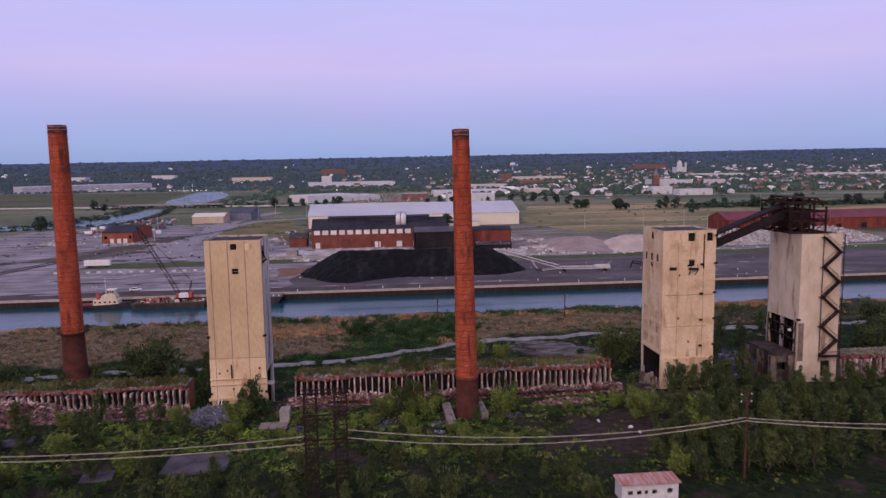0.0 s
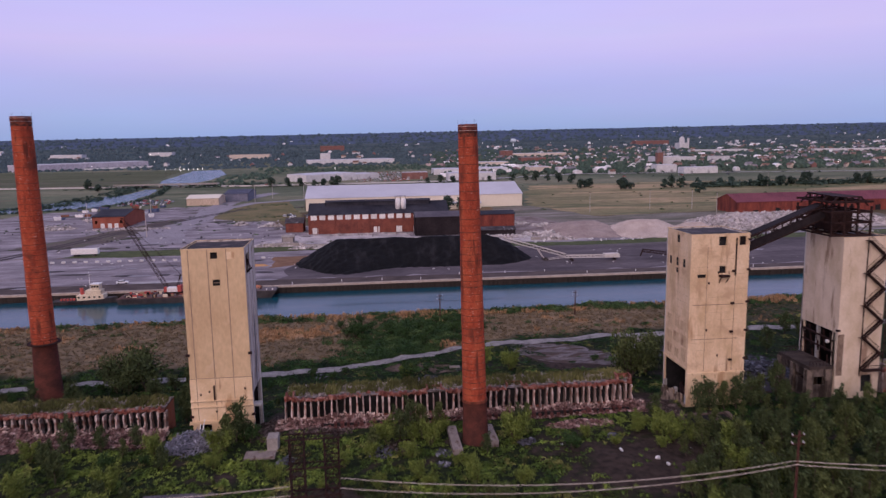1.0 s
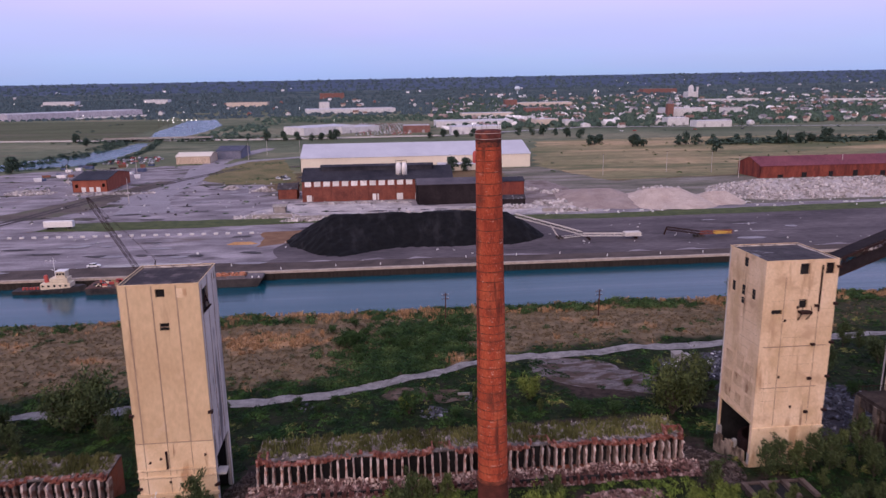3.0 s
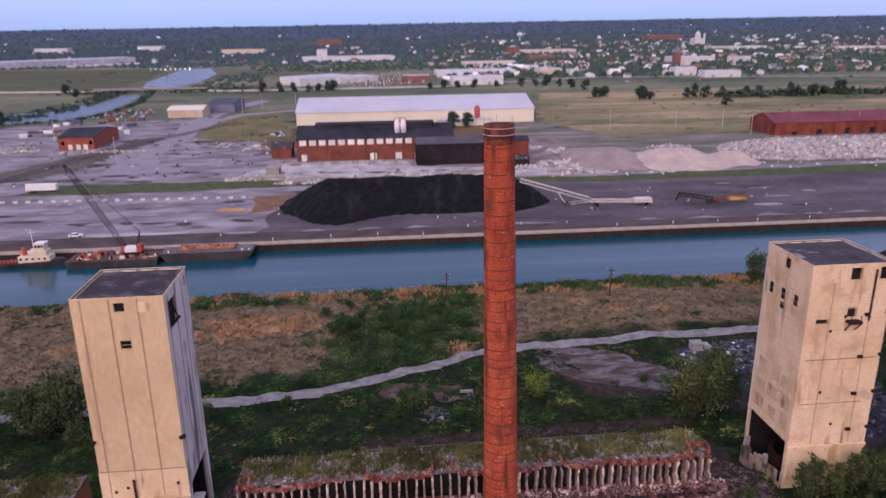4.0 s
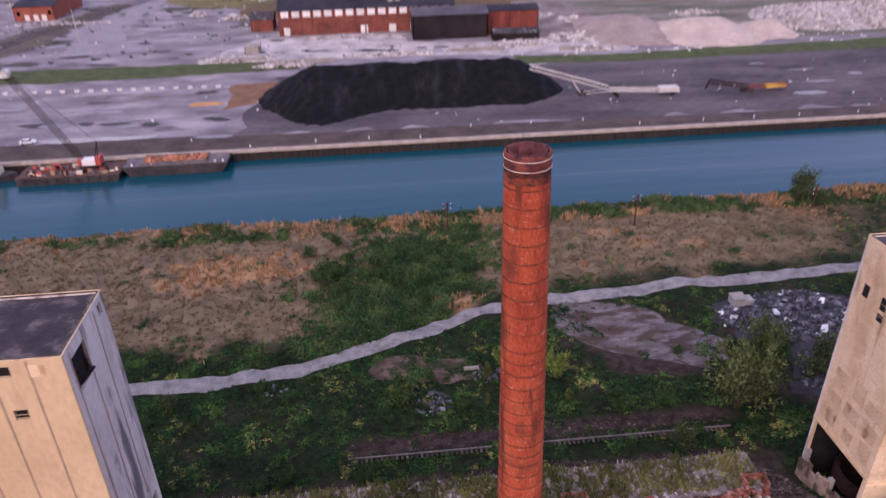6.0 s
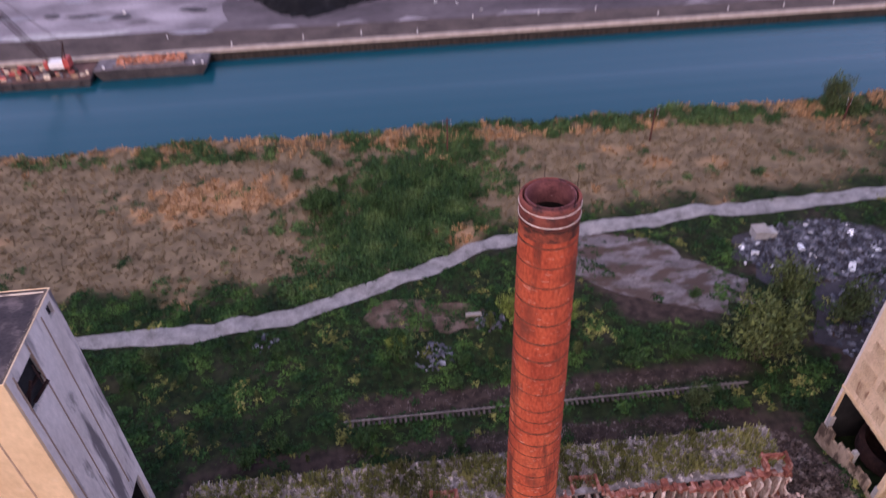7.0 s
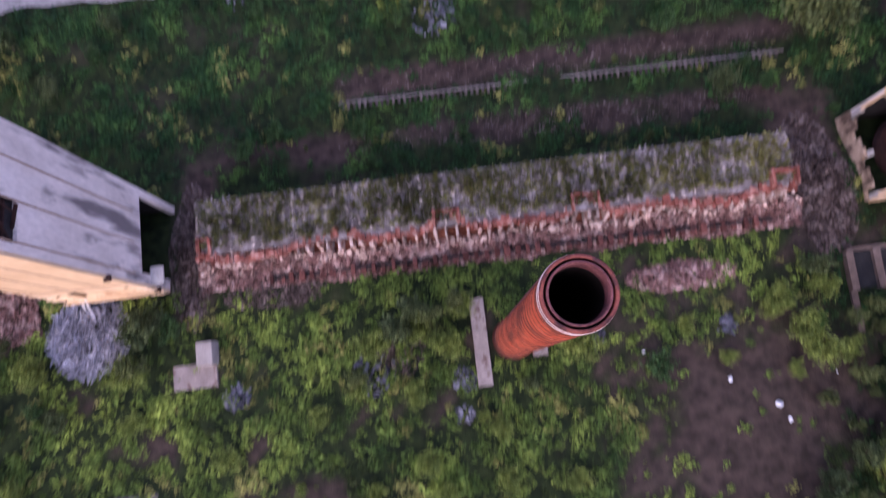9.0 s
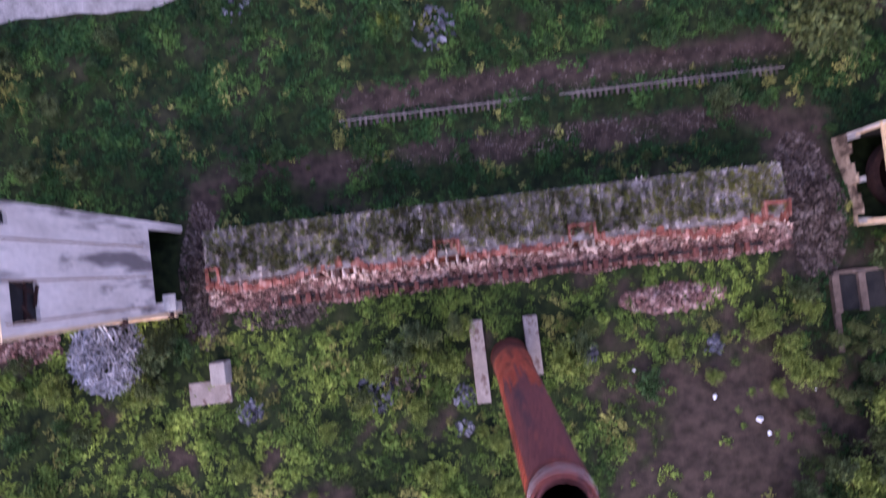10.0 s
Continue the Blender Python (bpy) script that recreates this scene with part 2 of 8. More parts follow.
def thing(name, x, y, z, label, category, group="", kind="", turn=0.0):
    ob = new(name)
    ob.matrix_world = pose(x, y, z, 0, 0, turn)
    ob.empty_display_size = 0.5
    return tagged(ob, label, category, group, kind)


def part(name, bm, material, parent=None, label="", smooth=False):
    me = bpy.data.meshes.new(name)
    bm.to_mesh(me)
    bm.free()
    me.materials.append(material)
    if smooth:
        me.polygons.foreach_set("use_smooth", [True] * len(me.polygons))
    ob = new(name, me)
    ob.parent = parent
    return tagged(ob, label)


def block(name, material, parent, x0, y0, z0, x1, y1, z1, label="", bevel=0.0):
    bm = bmesh.new()
    box(bm, x0, y0, z0, x1, y1, z1)
    if bevel:
        bmesh.ops.bevel(bm, geom=bm.edges[:], offset=bevel, segments=1, affect="EDGES")
    return part(name, bm, material, parent, label)


def raw(name, verts, faces, material, smooth=False):
    """One mesh from arrays."""
    me = bpy.data.meshes.new(name)
    me.from_pydata(verts, [], faces)
    me.materials.append(material)
    if smooth:
        me.polygons.foreach_set("use_smooth", [True] * len(me.polygons))
    return new(name, me)


def place(ob, x, y, z, turn=0.0, size=1.0):
    ob.matrix_world = pose(x, y, z, 0, 0, turn) @ Matrix.Diagonal((size, size, size, 1))
    return ob


# ---- ground ----
WATER_Z, SHORE, QUAY = -2.5, 238.5, 281.5
PATH_X = [-300, -80, -42, -25, -9, 5, 11, 24.5, 40, 62, 94, 130, 400]
PATH_Y = [168, 177, 179.3, 178.9, 180.4, 185.8, 188.2, 194.5, 196, 197.8, 199, 200, 206]


def path_y(x):
    return np.interp(x, PATH_X, PATH_Y)


def wave(x, y, s, seed):
    """A smooth field of values about -1 to 1, of size s in metres."""
    k = 2 * np.pi / s
    r = np.random.default_rng(seed)
    out = 0
    for n in range(6):
        a, f = r.uniform(0, 2 * np.pi), k * r.uniform(0.6, 1.9)
        out = out + np.sin(f * (np.cos(a) * x + np.sin(a) * y) + r.uniform(0, 6.3))
    return out / 2.6


def smooth(lo, hi, v):
    t = np.clip((v - lo) / (hi - lo), 0, 1)
    return t * t * (3 - 2 * t)


def height(x, y):
    x, y = np.asarray(x, float), np.asarray(y, float)
    z = 2.5 - 2.8 * smooth(141.5, 150.5, y) + 0.22 * wave(x, y, 23, 1) * (y < 236) + 0.1 * wave(x, y, 7, 2) * (y < 236)
    bank = smooth(233, 243, y + 1.2 * wave(x, y, 30, 5) + 0.6 * wave(x, y, 9, 6))
    z = z * (1 - bank) - 5.5 * bank
    return np.where(y > QUAY + 0.7, 0.0, z)


def zone(x, y):
    """How green, how strawy and how bare the ground is at a place, 0 to 1 each."""
    n1, n2, n3 = wave(x, y, 34, 11), wave(x, y, 13, 12), wave(x, y, 5, 13)
    beyond = y - path_y(x)
    field = smooth(2.5, 8, beyond - 4.5 * smooth(-4, -18, x) + 2.5 * n2)
    green_patch = smooth(1.0, 0.55, np.hypot((x - 10 - 0.45 * (y - 205)) / 15, (y - 207) / 25) + 0.22 * n2 + 0.12 * n3)
    green_far = smooth(92, 112, x + 8 * n2)
    green_bank = smooth(229, 233, y + 2 * n2) * smooth(-0.1, 0.5, n1 + 0.25 * n2 + 0.4)
    field = field * (1 - green_patch) * (1 - 0.8 * green_far)
    straw = 0.6 * field * smooth(0.85, 1.4, n1 * 0.7 + n2 * 0.7) + field * smooth(6.0, 3.5, beyond + 1.5 * n3) * smooth(0.2, 0.8, n1) + smooth(1.0, 0.5, np.hypot((x + 24) / 15, (y - 214) / 7) + 0.35 * n3) * field * 1.3
    straw = straw + green_bank * smooth(0.1, 0.6, n3 + n2)
    bare = smooth(0.45, 0.85, n1 * 0.35 + n2 * 0.6 + n3 * 0.3) * (1 - field) * np.where(y > 139, 0.35, 0.85)
    bare = np.maximum(bare, smooth(1.0, 0.55, np.hypot((x - 43.5) / 18, (y - 118.5) / 14) + 0.22 * n2 + 0.2 * n3) * 0.9)
    bare = np.maximum(bare, smooth(2.2, 1.2, abs(y - 162.0 - 0.02 * x)) * smooth(-2, 2, x) * smooth(58, 54, x))
    bare = np.maximum(bare, smooth(2.3, 1.3, abs(y - 154.6 + 0.6 * n2)) * smooth(-20, -14, x) * smooth(58, 52, x) * smooth(-0.6, 0.3, n2 + 0.3))
    bare = np.maximum(bare, smooth(3.0, 1.5, abs(x + 18.2 + 0.4 * n2)) * smooth(134, 139, y) * smooth(158, 152, y))
    bare = np.maximum(bare, smooth(4.2, 2.6, abs(x - 54.5 + 0.8 * n2)) * smooth(130, 138, y) * smooth(158, 152, y))
    bare = np.maximum(bare, smooth(1.0, 0.6, np.hypot((x - 48) / 12, (y - 183) / 11 + (x - 48) / 26) + 0.25 * n2))
    bare = np.maximum(bare, smooth(1.0, 0.7, np.hypot((x - 84) / 18, (y - 165) / 16) + 0.25 * n2))
    bare = np.maximum(bare, smooth(1.0, 0.6, np.hypot((x - 78) / 17, (y - 185) / 10) + 0.2 * n2))
    green = np.clip(1 - field - bare, 0, 1)
    return green, np.clip(straw, 0, 1), np.clip(bare, 0, 1), field


def spaced(lo, hi, step, far_lo, far_hi):
    core = np.arange(lo, hi + step / 2, step)
    out, d = [hi], step
    while out[-1] < far_hi:
        d *= 1.3
        out.append(min(out[-1] + d, far_hi))
    back, d = [lo], step
    while back[-1] > far_lo:
        d *= 1.3
        back.append(max(back[-1] - d, far_lo))
    return np.array(back[:0:-1] + list(core) + out[1:])


gx = spaced(-110, 150, 1.3, -4700, 4700)
gy = np.concatenate([spaced(40, 246, 1.3, -600, 252)[:-1], [260, 280, QUAY + 0.6, QUAY + 0.8], np.geomspace(290, 4700, 40)])
X, Y = np.meshgrid(gx, gy)
Z = height(X, Y)
Z[(Y > 246) & (Y < QUAY + 0.7)] = -5.5
nx, ny = len(gx), len(gy)
idx = np.arange(nx * ny).reshape(ny, nx)
quads = np.stack([idx[:-1, :-1], idx[:-1, 1:], idx[1:, 1:], idx[1:, :-1]], -1).reshape(-1, 4)
g_green, g_straw, g_bare, g_field = zone(X.ravel(), Y.ravel())


def ground_material():
    m = bpy.data.materials.new("ground_soil_and_grass")
    m.use_nodes = True
    nt = m.node_tree
    b = nt.nodes["Principled BSDF"]
    b.inputs["Roughness"].default_value = 0.95
    b.inputs["Specular IOR Level"].default_value = 0.1
    tc = nt.nodes.new("ShaderNodeTexCoord")
    at = nt.nodes.new("ShaderNodeVertexColor")
    at.layer_name = "zone"
    sep = nt.nodes.new("ShaderNodeSeparateColor")
    nt.links.new(at.outputs[0], sep.inputs[0])

    def two(a, c, s, detail=6):
        n = nt.nodes.new("ShaderNodeTexNoise")
        n.inputs["Scale"].default_value, n.inputs["Detail"].default_value = s, detail
        nt.links.new(tc.outputs["Object"], n.inputs["Vector"])
        r = nt.nodes.new("ShaderNodeValToRGB")
        r.color_ramp.elements[0].position, r.color_ramp.elements[1].position = 0.35, 0.65
        r.color_ramp.elements[0].color, r.color_ramp.elements[1].color = (*a, 1), (*c, 1)
        nt.links.new(n.outputs[0], r.inputs[0])
        return r.outputs[0], n.outputs[0]

    def mix(a, c, f):
        x = nt.nodes.new("ShaderNodeMix")
        x.data_type = "RGBA"
        nt.links.new(a, x.inputs["A"])
        nt.links.new(c, x.inputs["B"])
        nt.links.new(f, x.inputs["Factor"])
        return x.outputs["Result"]

    # grass is near-black: the shade between the weeds is put into its colour
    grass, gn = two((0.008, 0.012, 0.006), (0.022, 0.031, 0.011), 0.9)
    field, fn = two((0.105, 0.080, 0.050), (0.20, 0.150, 0.092), 0.35)
    straw, _ = two((0.26, 0.155, 0.08), (0.40, 0.25, 0.135), 0.8)
    soil, sn = two((0.025, 0.018, 0.016), (0.060, 0.042, 0.035), 0.8)
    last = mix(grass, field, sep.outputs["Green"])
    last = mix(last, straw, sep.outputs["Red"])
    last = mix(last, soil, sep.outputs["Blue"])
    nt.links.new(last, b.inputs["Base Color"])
    bp = nt.nodes.new("ShaderNodeBump")
    bp.inputs["Strength"].default_value, bp.inputs["Distance"].default_value = 0.6, 0.15
    n = nt.nodes.new("ShaderNodeTexNoise")
    n.inputs["Scale"].default_value, n.inputs["Detail"].default_value = 3.0, 6
    nt.links.new(tc.outputs["Object"], n.inputs["Vector"])
    nt.links.new(n.outputs[0], bp.inputs["Height"])
    nt.links.new(bp.outputs[0], b.inputs["Normal"])
    return m


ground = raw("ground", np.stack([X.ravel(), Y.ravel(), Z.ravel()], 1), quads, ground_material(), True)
layer = ground.data.color_attributes.new("zone", "FLOAT_COLOR", "POINT")
far_side = (Y.ravel() > QUAY - 1)
cols = np.stack([np.where(far_side, 0.22 + 0.2 * wave(X, Y, 260, 14).ravel(), g_straw), np.where(far_side, 0.45, g_field), np.where(far_side, 0.0, g_bare), np.ones(nx * ny)], 1)
layer.data.foreach_set("color", cols.ravel())
tagged(ground, "overgrown industrial ground of weeds, dry grass and bare soil", "ground", kind="structure")


def water_material():
    m = bpy.data.materials.new("canal_water")
    m.use_nodes = True
    nt = m.node_tree
    b = nt.nodes["Principled BSDF"]
    b.inputs["Base Color"].default_value = (0.007, 0.056, 0.078, 1)
    b.inputs["Roughness"].default_value, b.inputs["IOR"].default_value = 0.2, 1.33
    b.inputs["Specular IOR Level"].default_value = 0.5
    tc = nt.nodes.new("ShaderNodeTexCoord")
    mp = nt.nodes.new("ShaderNodeMapping")
    mp.inputs["Scale"].default_value = (0.30, 0.8, 1)
    n = nt.nodes.new("ShaderNodeTexNoise")
    n.inputs["Scale"].default_value, n.inputs["Detail"].default_value = 0.9, 5
    bp = nt.nodes.new("ShaderNodeBump")
    bp.inputs["Strength"].default_value, bp.inputs["Distance"].default_value = 1.0, 0.9
    nt.links.new(tc.outputs["Object"], mp.inputs[0])
    nt.links.new(mp.outputs[0], n.inputs["Vector"])
    nt.links.new(n.outputs[0], bp.inputs["Height"])
    nt.links.new(bp.outputs[0], b.inputs["Normal"])
    return m


WATER = water_material()
bm = bmesh.new()
bmesh.ops.create_grid(bm, x_segments=2, y_segments=2, size=1)
canal = part("water", bm, WATER)
canal.matrix_world = Matrix.Translation((0, 258, WATER_Z)) @ Matrix.Diagonal((2500, 22.9, 1, 1))
tagged(canal, "blue rippled water of the ship canal", "canal", kind="structure")

# ---- chimneys ----


def chimney(x, y, z, top, r_base, r_ring, r_top, ring_z, label, hoops, gallery):
    h = top - z
    ob = thing("chimney", x, y, z, label, "chimney", "brick chimneys")
    ring = ring_z - z
    r = lambda v: r_base + (r_ring - r_base) * v / ring if v < ring else r_ring + (r_top - r_ring) * (v - ring) / (h - ring)
    bm = bmesh.new()
    lathe(bm, [(r_base * 1.06, -1.0), (r_base * 1.06, 0.5), (r_base, 0.55), (r(ring - 0.02), ring)], 48)
    part("lower_shaft", bm, BRICK_SOOT, ob, "soot-blackened brick base", True)
    bm = bmesh.new()
    steps = [(r(v) + 0.012 * math.sin(v * 9.1), v) for v in np.linspace(ring, h - 1.2, 60)]
    lathe(bm, steps, 48)
    part("shaft", bm, BRICK_RED, ob, "orange-red brick shaft", True)
    bm = bmesh.new()
    t = r_top
    lathe(bm, [(r(h - 1.9) + 0.015, h - 1.95), (t + 0.02, h - 1.9), (t + 0.02, h - 1.2)], 48)
    part("soot_band", bm, shade("soot_band_brick", [(0.10, 0.03, 0.02), (0.30, 0.075, 0.04)], 0.9, spots=((0.028, 0.018, 0.017), 1.2, 0.44, (1, 1, 1.6))), ob, "sooty band under the rim", True)
    bm = bmesh.new()
    lathe(bm, [(t, h - 1.21), (t + 0.03, h - 1.2), (t + 0.03, h - 0.08), (t - 0.01, h), (t - 0.12, h + 0.01), (t - 0.14, h - 0.05), (t - 0.14, h - 0.9)], 48)
    part("rim", bm, shade("rim_brick", [(0.11, 0.035, 0.03), (0.24, 0.075, 0.055)], 1.0, spots=((0.05, 0.026, 0.028), 1.4, 0.52), stains=[((0.5, 0.36, 0.34), 5.0, 0.67)]), ob, "weathered mauve-red brick rim", True)
    # shade down in the gap, as a near-black ring
    bm = bmesh.new()
    lathe(bm, [(t - 0.14, h - 0.9), (t - 0.24, h - 0.9)], 48)
    part("gap", bm, DARK, ob, "near-black ring for the shade behind the lining")
    bm = bmesh.new()
    lathe(bm, [(t - 0.24, h - 0.9), (t - 0.24, h + 0.02), (t - 0.26, h + 0.05), (t - 0.32, h + 0.05), (t - 0.34, h + 0.01), (t - 0.35, h - 1.3)], 48)
    part("lining", bm, shade("lining_brick", [(0.075, 0.028, 0.03), (0.18, 0.07, 0.07)], 1.0, spots=((0.55, 0.42, 0.42), 5.0, 0.66), stains=[((0.03, 0.018, 0.02), 1.1, 0.56, (1, 1, 0.3))]), ob, "inner lining ring of purple-red brick", True)
    bm = bmesh.new()
    lathe(bm, [(t - 0.35, h - 1.29), (t - 0.4, h - 30), (0.01, h - 30.2)], 32)
    part("flue", bm, shade("flue_soot", [(0.006, 0.005, 0.005), (0.016, 0.011, 0.010)], 0.6), ob, "sooty flue lining", True)
    v = ring
    while v < h - 2.1:
        bm = bmesh.new()
        a = r(v)
        w = random.uniform(0.04, 0.07)
        lathe(bm, [(a - 0.02, -w), (a + 0.025, -w * 0.8), (a + 0.025, w * 0.8), (a - 0.02, w)], 40)
        o = part("hoop", bm, HOOP, ob)
        o.location.z = v
        v += hoops * random.uniform(0.85, 1.12) * (0.9 if v < h * 0.7 else 1.15)
    for zz in (h - 0.32, h - 0.98):
        bm = bmesh.new()
        lathe(bm, [(t + 0.02, zz - 0.035), (t + 0.06, zz - 0.03), (t + 0.06, zz + 0.02), (t + 0.02, zz + 0.025)], 40)
        part("strap", bm, shade("bright_strap", [(0.5, 0.4, 0.36), (0.62, 0.52, 0.48)], 1.0, 0.5, 0.0), ob, "thin bright strap")
    for k in range(5):
        a = math.radians(17 + 72 * k)
        bm = bmesh.new()
        tube(bm, (t * math.cos(a), t * math.sin(a), h - 1.0), ((t + 0.02) * math.cos(a), (t + 0.02) * math.sin(a), h + 0.75), 0.025, 0.012, 6)
        part("lightning_rod", bm, STEEL, ob)
    bm = bmesh.new()
    lathe(bm, [(r(ring) - 0.05, ring - 0.35), (r(ring) + 0.16, ring - 0.3), (r(ring) + 0.16, ring + 0.1), (r(ring) - 0.05, ring + 0.15)], 40)
    part("collar", bm, HOOP, ob, "blackened collar band")
    if not gallery:
        # darker maroon strips over the shaft's +y side, from uneven heights up
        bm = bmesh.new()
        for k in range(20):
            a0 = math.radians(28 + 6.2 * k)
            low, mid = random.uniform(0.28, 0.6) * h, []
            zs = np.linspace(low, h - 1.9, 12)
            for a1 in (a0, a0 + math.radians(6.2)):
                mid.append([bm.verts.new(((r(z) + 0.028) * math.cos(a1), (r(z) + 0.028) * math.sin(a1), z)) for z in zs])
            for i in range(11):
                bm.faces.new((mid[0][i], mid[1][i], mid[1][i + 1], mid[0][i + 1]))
        part("soot_run", bm, shade("dark_strip_brick", [(0.12, 0.045, 0.042), (0.19, 0.066, 0.055)], 0.5, 0.9, 0.3, (1, 1, 0.2), spots=((0.065, 0.04, 0.042), 0.5, 0.52, (1, 1, 0.12)), stains=[((0.27, 0.08, 0.05), 0.8, 0.58, (1, 1, 0.25))]), ob, "darker brick strips on the +y side of the shaft", True)
    if gallery:
        bm = bmesh.new()
        a = r(ring)
        lathe(bm, [(a, ring - 0.1), (a + 0.9, ring - 0.1), (a + 0.9, ring), (a, ring)], 32)
        for k in range(16):
            q = 2 * math.pi * k / 16
            bar(bm, ((a + 0.85) * math.cos(q), (a + 0.85) * math.sin(q), ring), ((a + 0.85) * math.cos(q), (a + 0.85) * math.sin(q), ring + 1.0), 0.07)
        lathe(bm, [(a + 0.82, ring + 0.95), (a + 0.9, ring + 0.95), (a + 0.9, ring + 1.03), (a + 0.82, ring + 1.03), (a + 0.82, ring + 0.95)], 32)
        part("gallery", bm, STEEL, ob, "rusted railed gallery")
    return ob


leaning = chimney(17.35, 129.1, 2.4, 55.85, 2.2, 2.0, 1.53, 10.3, "tall red brick chimney with iron hoops and a sooty base", 1.25, False)
leaning.matrix_world = pose(17.35, 129.1, 2.4, -0.35, -0.8, 0)
chimney(-69.2, 170.5, 0.4, 59.5, 2.7, 2.4, 1.95, 12.2, "tall red brick chimney with a railed ring and black base", 1.35, True)

# ---- concrete coal towers ----


def lug(ob, x, y, z):
    bm = bmesh.new()
    box(bm, x - 0.32, y - 0.32, z - 0.18, x + 0.32, y + 0.32, z + 0.18)
    return part("bracket", bm, STEEL, ob)


def tower(x0, y0, x1, y1, z0, top, label, front, left, right, low_band, roof_label, skin):
    """A hollow concrete tower with parapet. front, left, right: holes in those walls."""
    ob = thing("coal_tower", (x0 + x1) / 2, (y0 + y1) / 2, z0, label, "tower", "concrete coal towers")
    w, d, h, th = x1 - x0, y1 - y0, top - z0, 0.35
    for name, p, u, out, width, holes in (
        ("front_wall", (-w / 2, -d / 2, -3.2), (1, 0, 0), (0, -1, 0), w, front),
        ("back_wall", (w / 2, d / 2, -3.2), (-1, 0, 0), (0, 1, 0), w, []),
        ("left_wall", (-w / 2, d / 2 - th, -3.2), (0, -1, 0), (-1, 0, 0), d - 2 * th, [(a - th, b, c - th, e) for a, b, c, e in left]),
        ("right_wall", (w / 2, -d / 2 + th, -3.2), (0, 1, 0), (1, 0, 0), d - 2 * th, [(a - th, b, c - th, e) for a, b, c, e in right]),
    ):
        bm = bmesh.new()
        pierced(bm, p, u, out, width, h + 3.2, th, [(a, b + (3.2 if b > 0.1 else 1.0), c, e + 3.2) for a, b, c, e in holes])
        part(name, bm, CONCRETE_STREAK if name in ("right_wall", "back_wall") else skin, ob)
    bm = bmesh.new()
    bmesh.ops.create_grid(bm, x_segments=14, y_segments=14, size=0.5)
    for v in bm.verts:
        v.co = Vector((v.co.x * (w - 0.5), v.co.y * (d - 0.5), h - 0.2 + 0.08 * noise.noise(Vector((v.co.x * 5, v.co.y * 5, x0)))))
    part("roof", bm, shade("dark_tar_roof", [(0.03, 0.026, 0.032), (0.075, 0.062, 0.065)], 0.3, 0.8, 0.3, spots=((0.15, 0.12, 0.12), 0.3, 0.52), stains=[((0.42, 0.40, 0.42), 0.34, 0.68)]) if x0 < 0 else ROOF_TAR, ob, roof_label, True)
    bm = bmesh.new()
    for a in (-1, 1):
        box(bm, -w / 2 - 0.03, a * d / 2 - 0.05 if a > 0 else -d / 2 - 0.03, h, w / 2 + 0.03, d / 2 + 0.03 if a > 0 else -d / 2 + 0.05, h + 0.08, 0.012)
        box(bm, a * w / 2 - (0.05 if a > 0 else 0.03), -d / 2 + 0.05, h, a * w / 2 + (0.03 if a > 0 else 0.05), d / 2 - 0.05, h + 0.079, 0.012)
    part("parapet", bm, CONCRETE_LOW, ob, "chipped pale parapet")
    bm = bmesh.new()
    for a in (-1, 1):
        box(bm, -w / 2 + 0.06, a * (d / 2 - 0.2) - 0.14, h - 0.1, w / 2 - 0.06, a * (d / 2 - 0.2) + 0.14, h + 0.012, 0.01)
        box(bm, a * (w / 2 - 0.2) - 0.14, -d / 2 + 0.35, h - 0.1, a * (w / 2 - 0.2) + 0.14, d / 2 - 0.35, h + 0.01, 0.01)
    part("roof_edge", bm, shade("tarred_edge", [(0.05, 0.04, 0.04), (0.12, 0.095, 0.08)], 0.6, 0.85, 0.3, spots=((0.28, 0.22, 0.16), 0.5, 0.6)), ob, "tarred inner roof edge")
    # near-black slab, box and sheets paint in the shade inside the tower
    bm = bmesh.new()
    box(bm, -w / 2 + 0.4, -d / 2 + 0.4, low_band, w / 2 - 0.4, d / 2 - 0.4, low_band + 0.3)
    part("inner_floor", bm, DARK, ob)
    block("inner_lining", DARK, ob, -w / 2 + 0.4, -d / 2 + 0.4, low_band + 0.31, w / 2 - 0.4, d / 2 - 0.4, h - 0.7, "dark box for the shade inside the tower")
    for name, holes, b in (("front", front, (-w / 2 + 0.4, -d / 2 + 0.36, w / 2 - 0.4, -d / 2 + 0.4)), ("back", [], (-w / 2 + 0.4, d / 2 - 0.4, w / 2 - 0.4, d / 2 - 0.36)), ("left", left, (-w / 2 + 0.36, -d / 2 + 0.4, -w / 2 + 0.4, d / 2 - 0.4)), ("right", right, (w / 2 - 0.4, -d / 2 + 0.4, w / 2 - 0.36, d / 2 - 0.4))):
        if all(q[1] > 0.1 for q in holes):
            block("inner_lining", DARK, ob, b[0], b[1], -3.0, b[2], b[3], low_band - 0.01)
    return ob


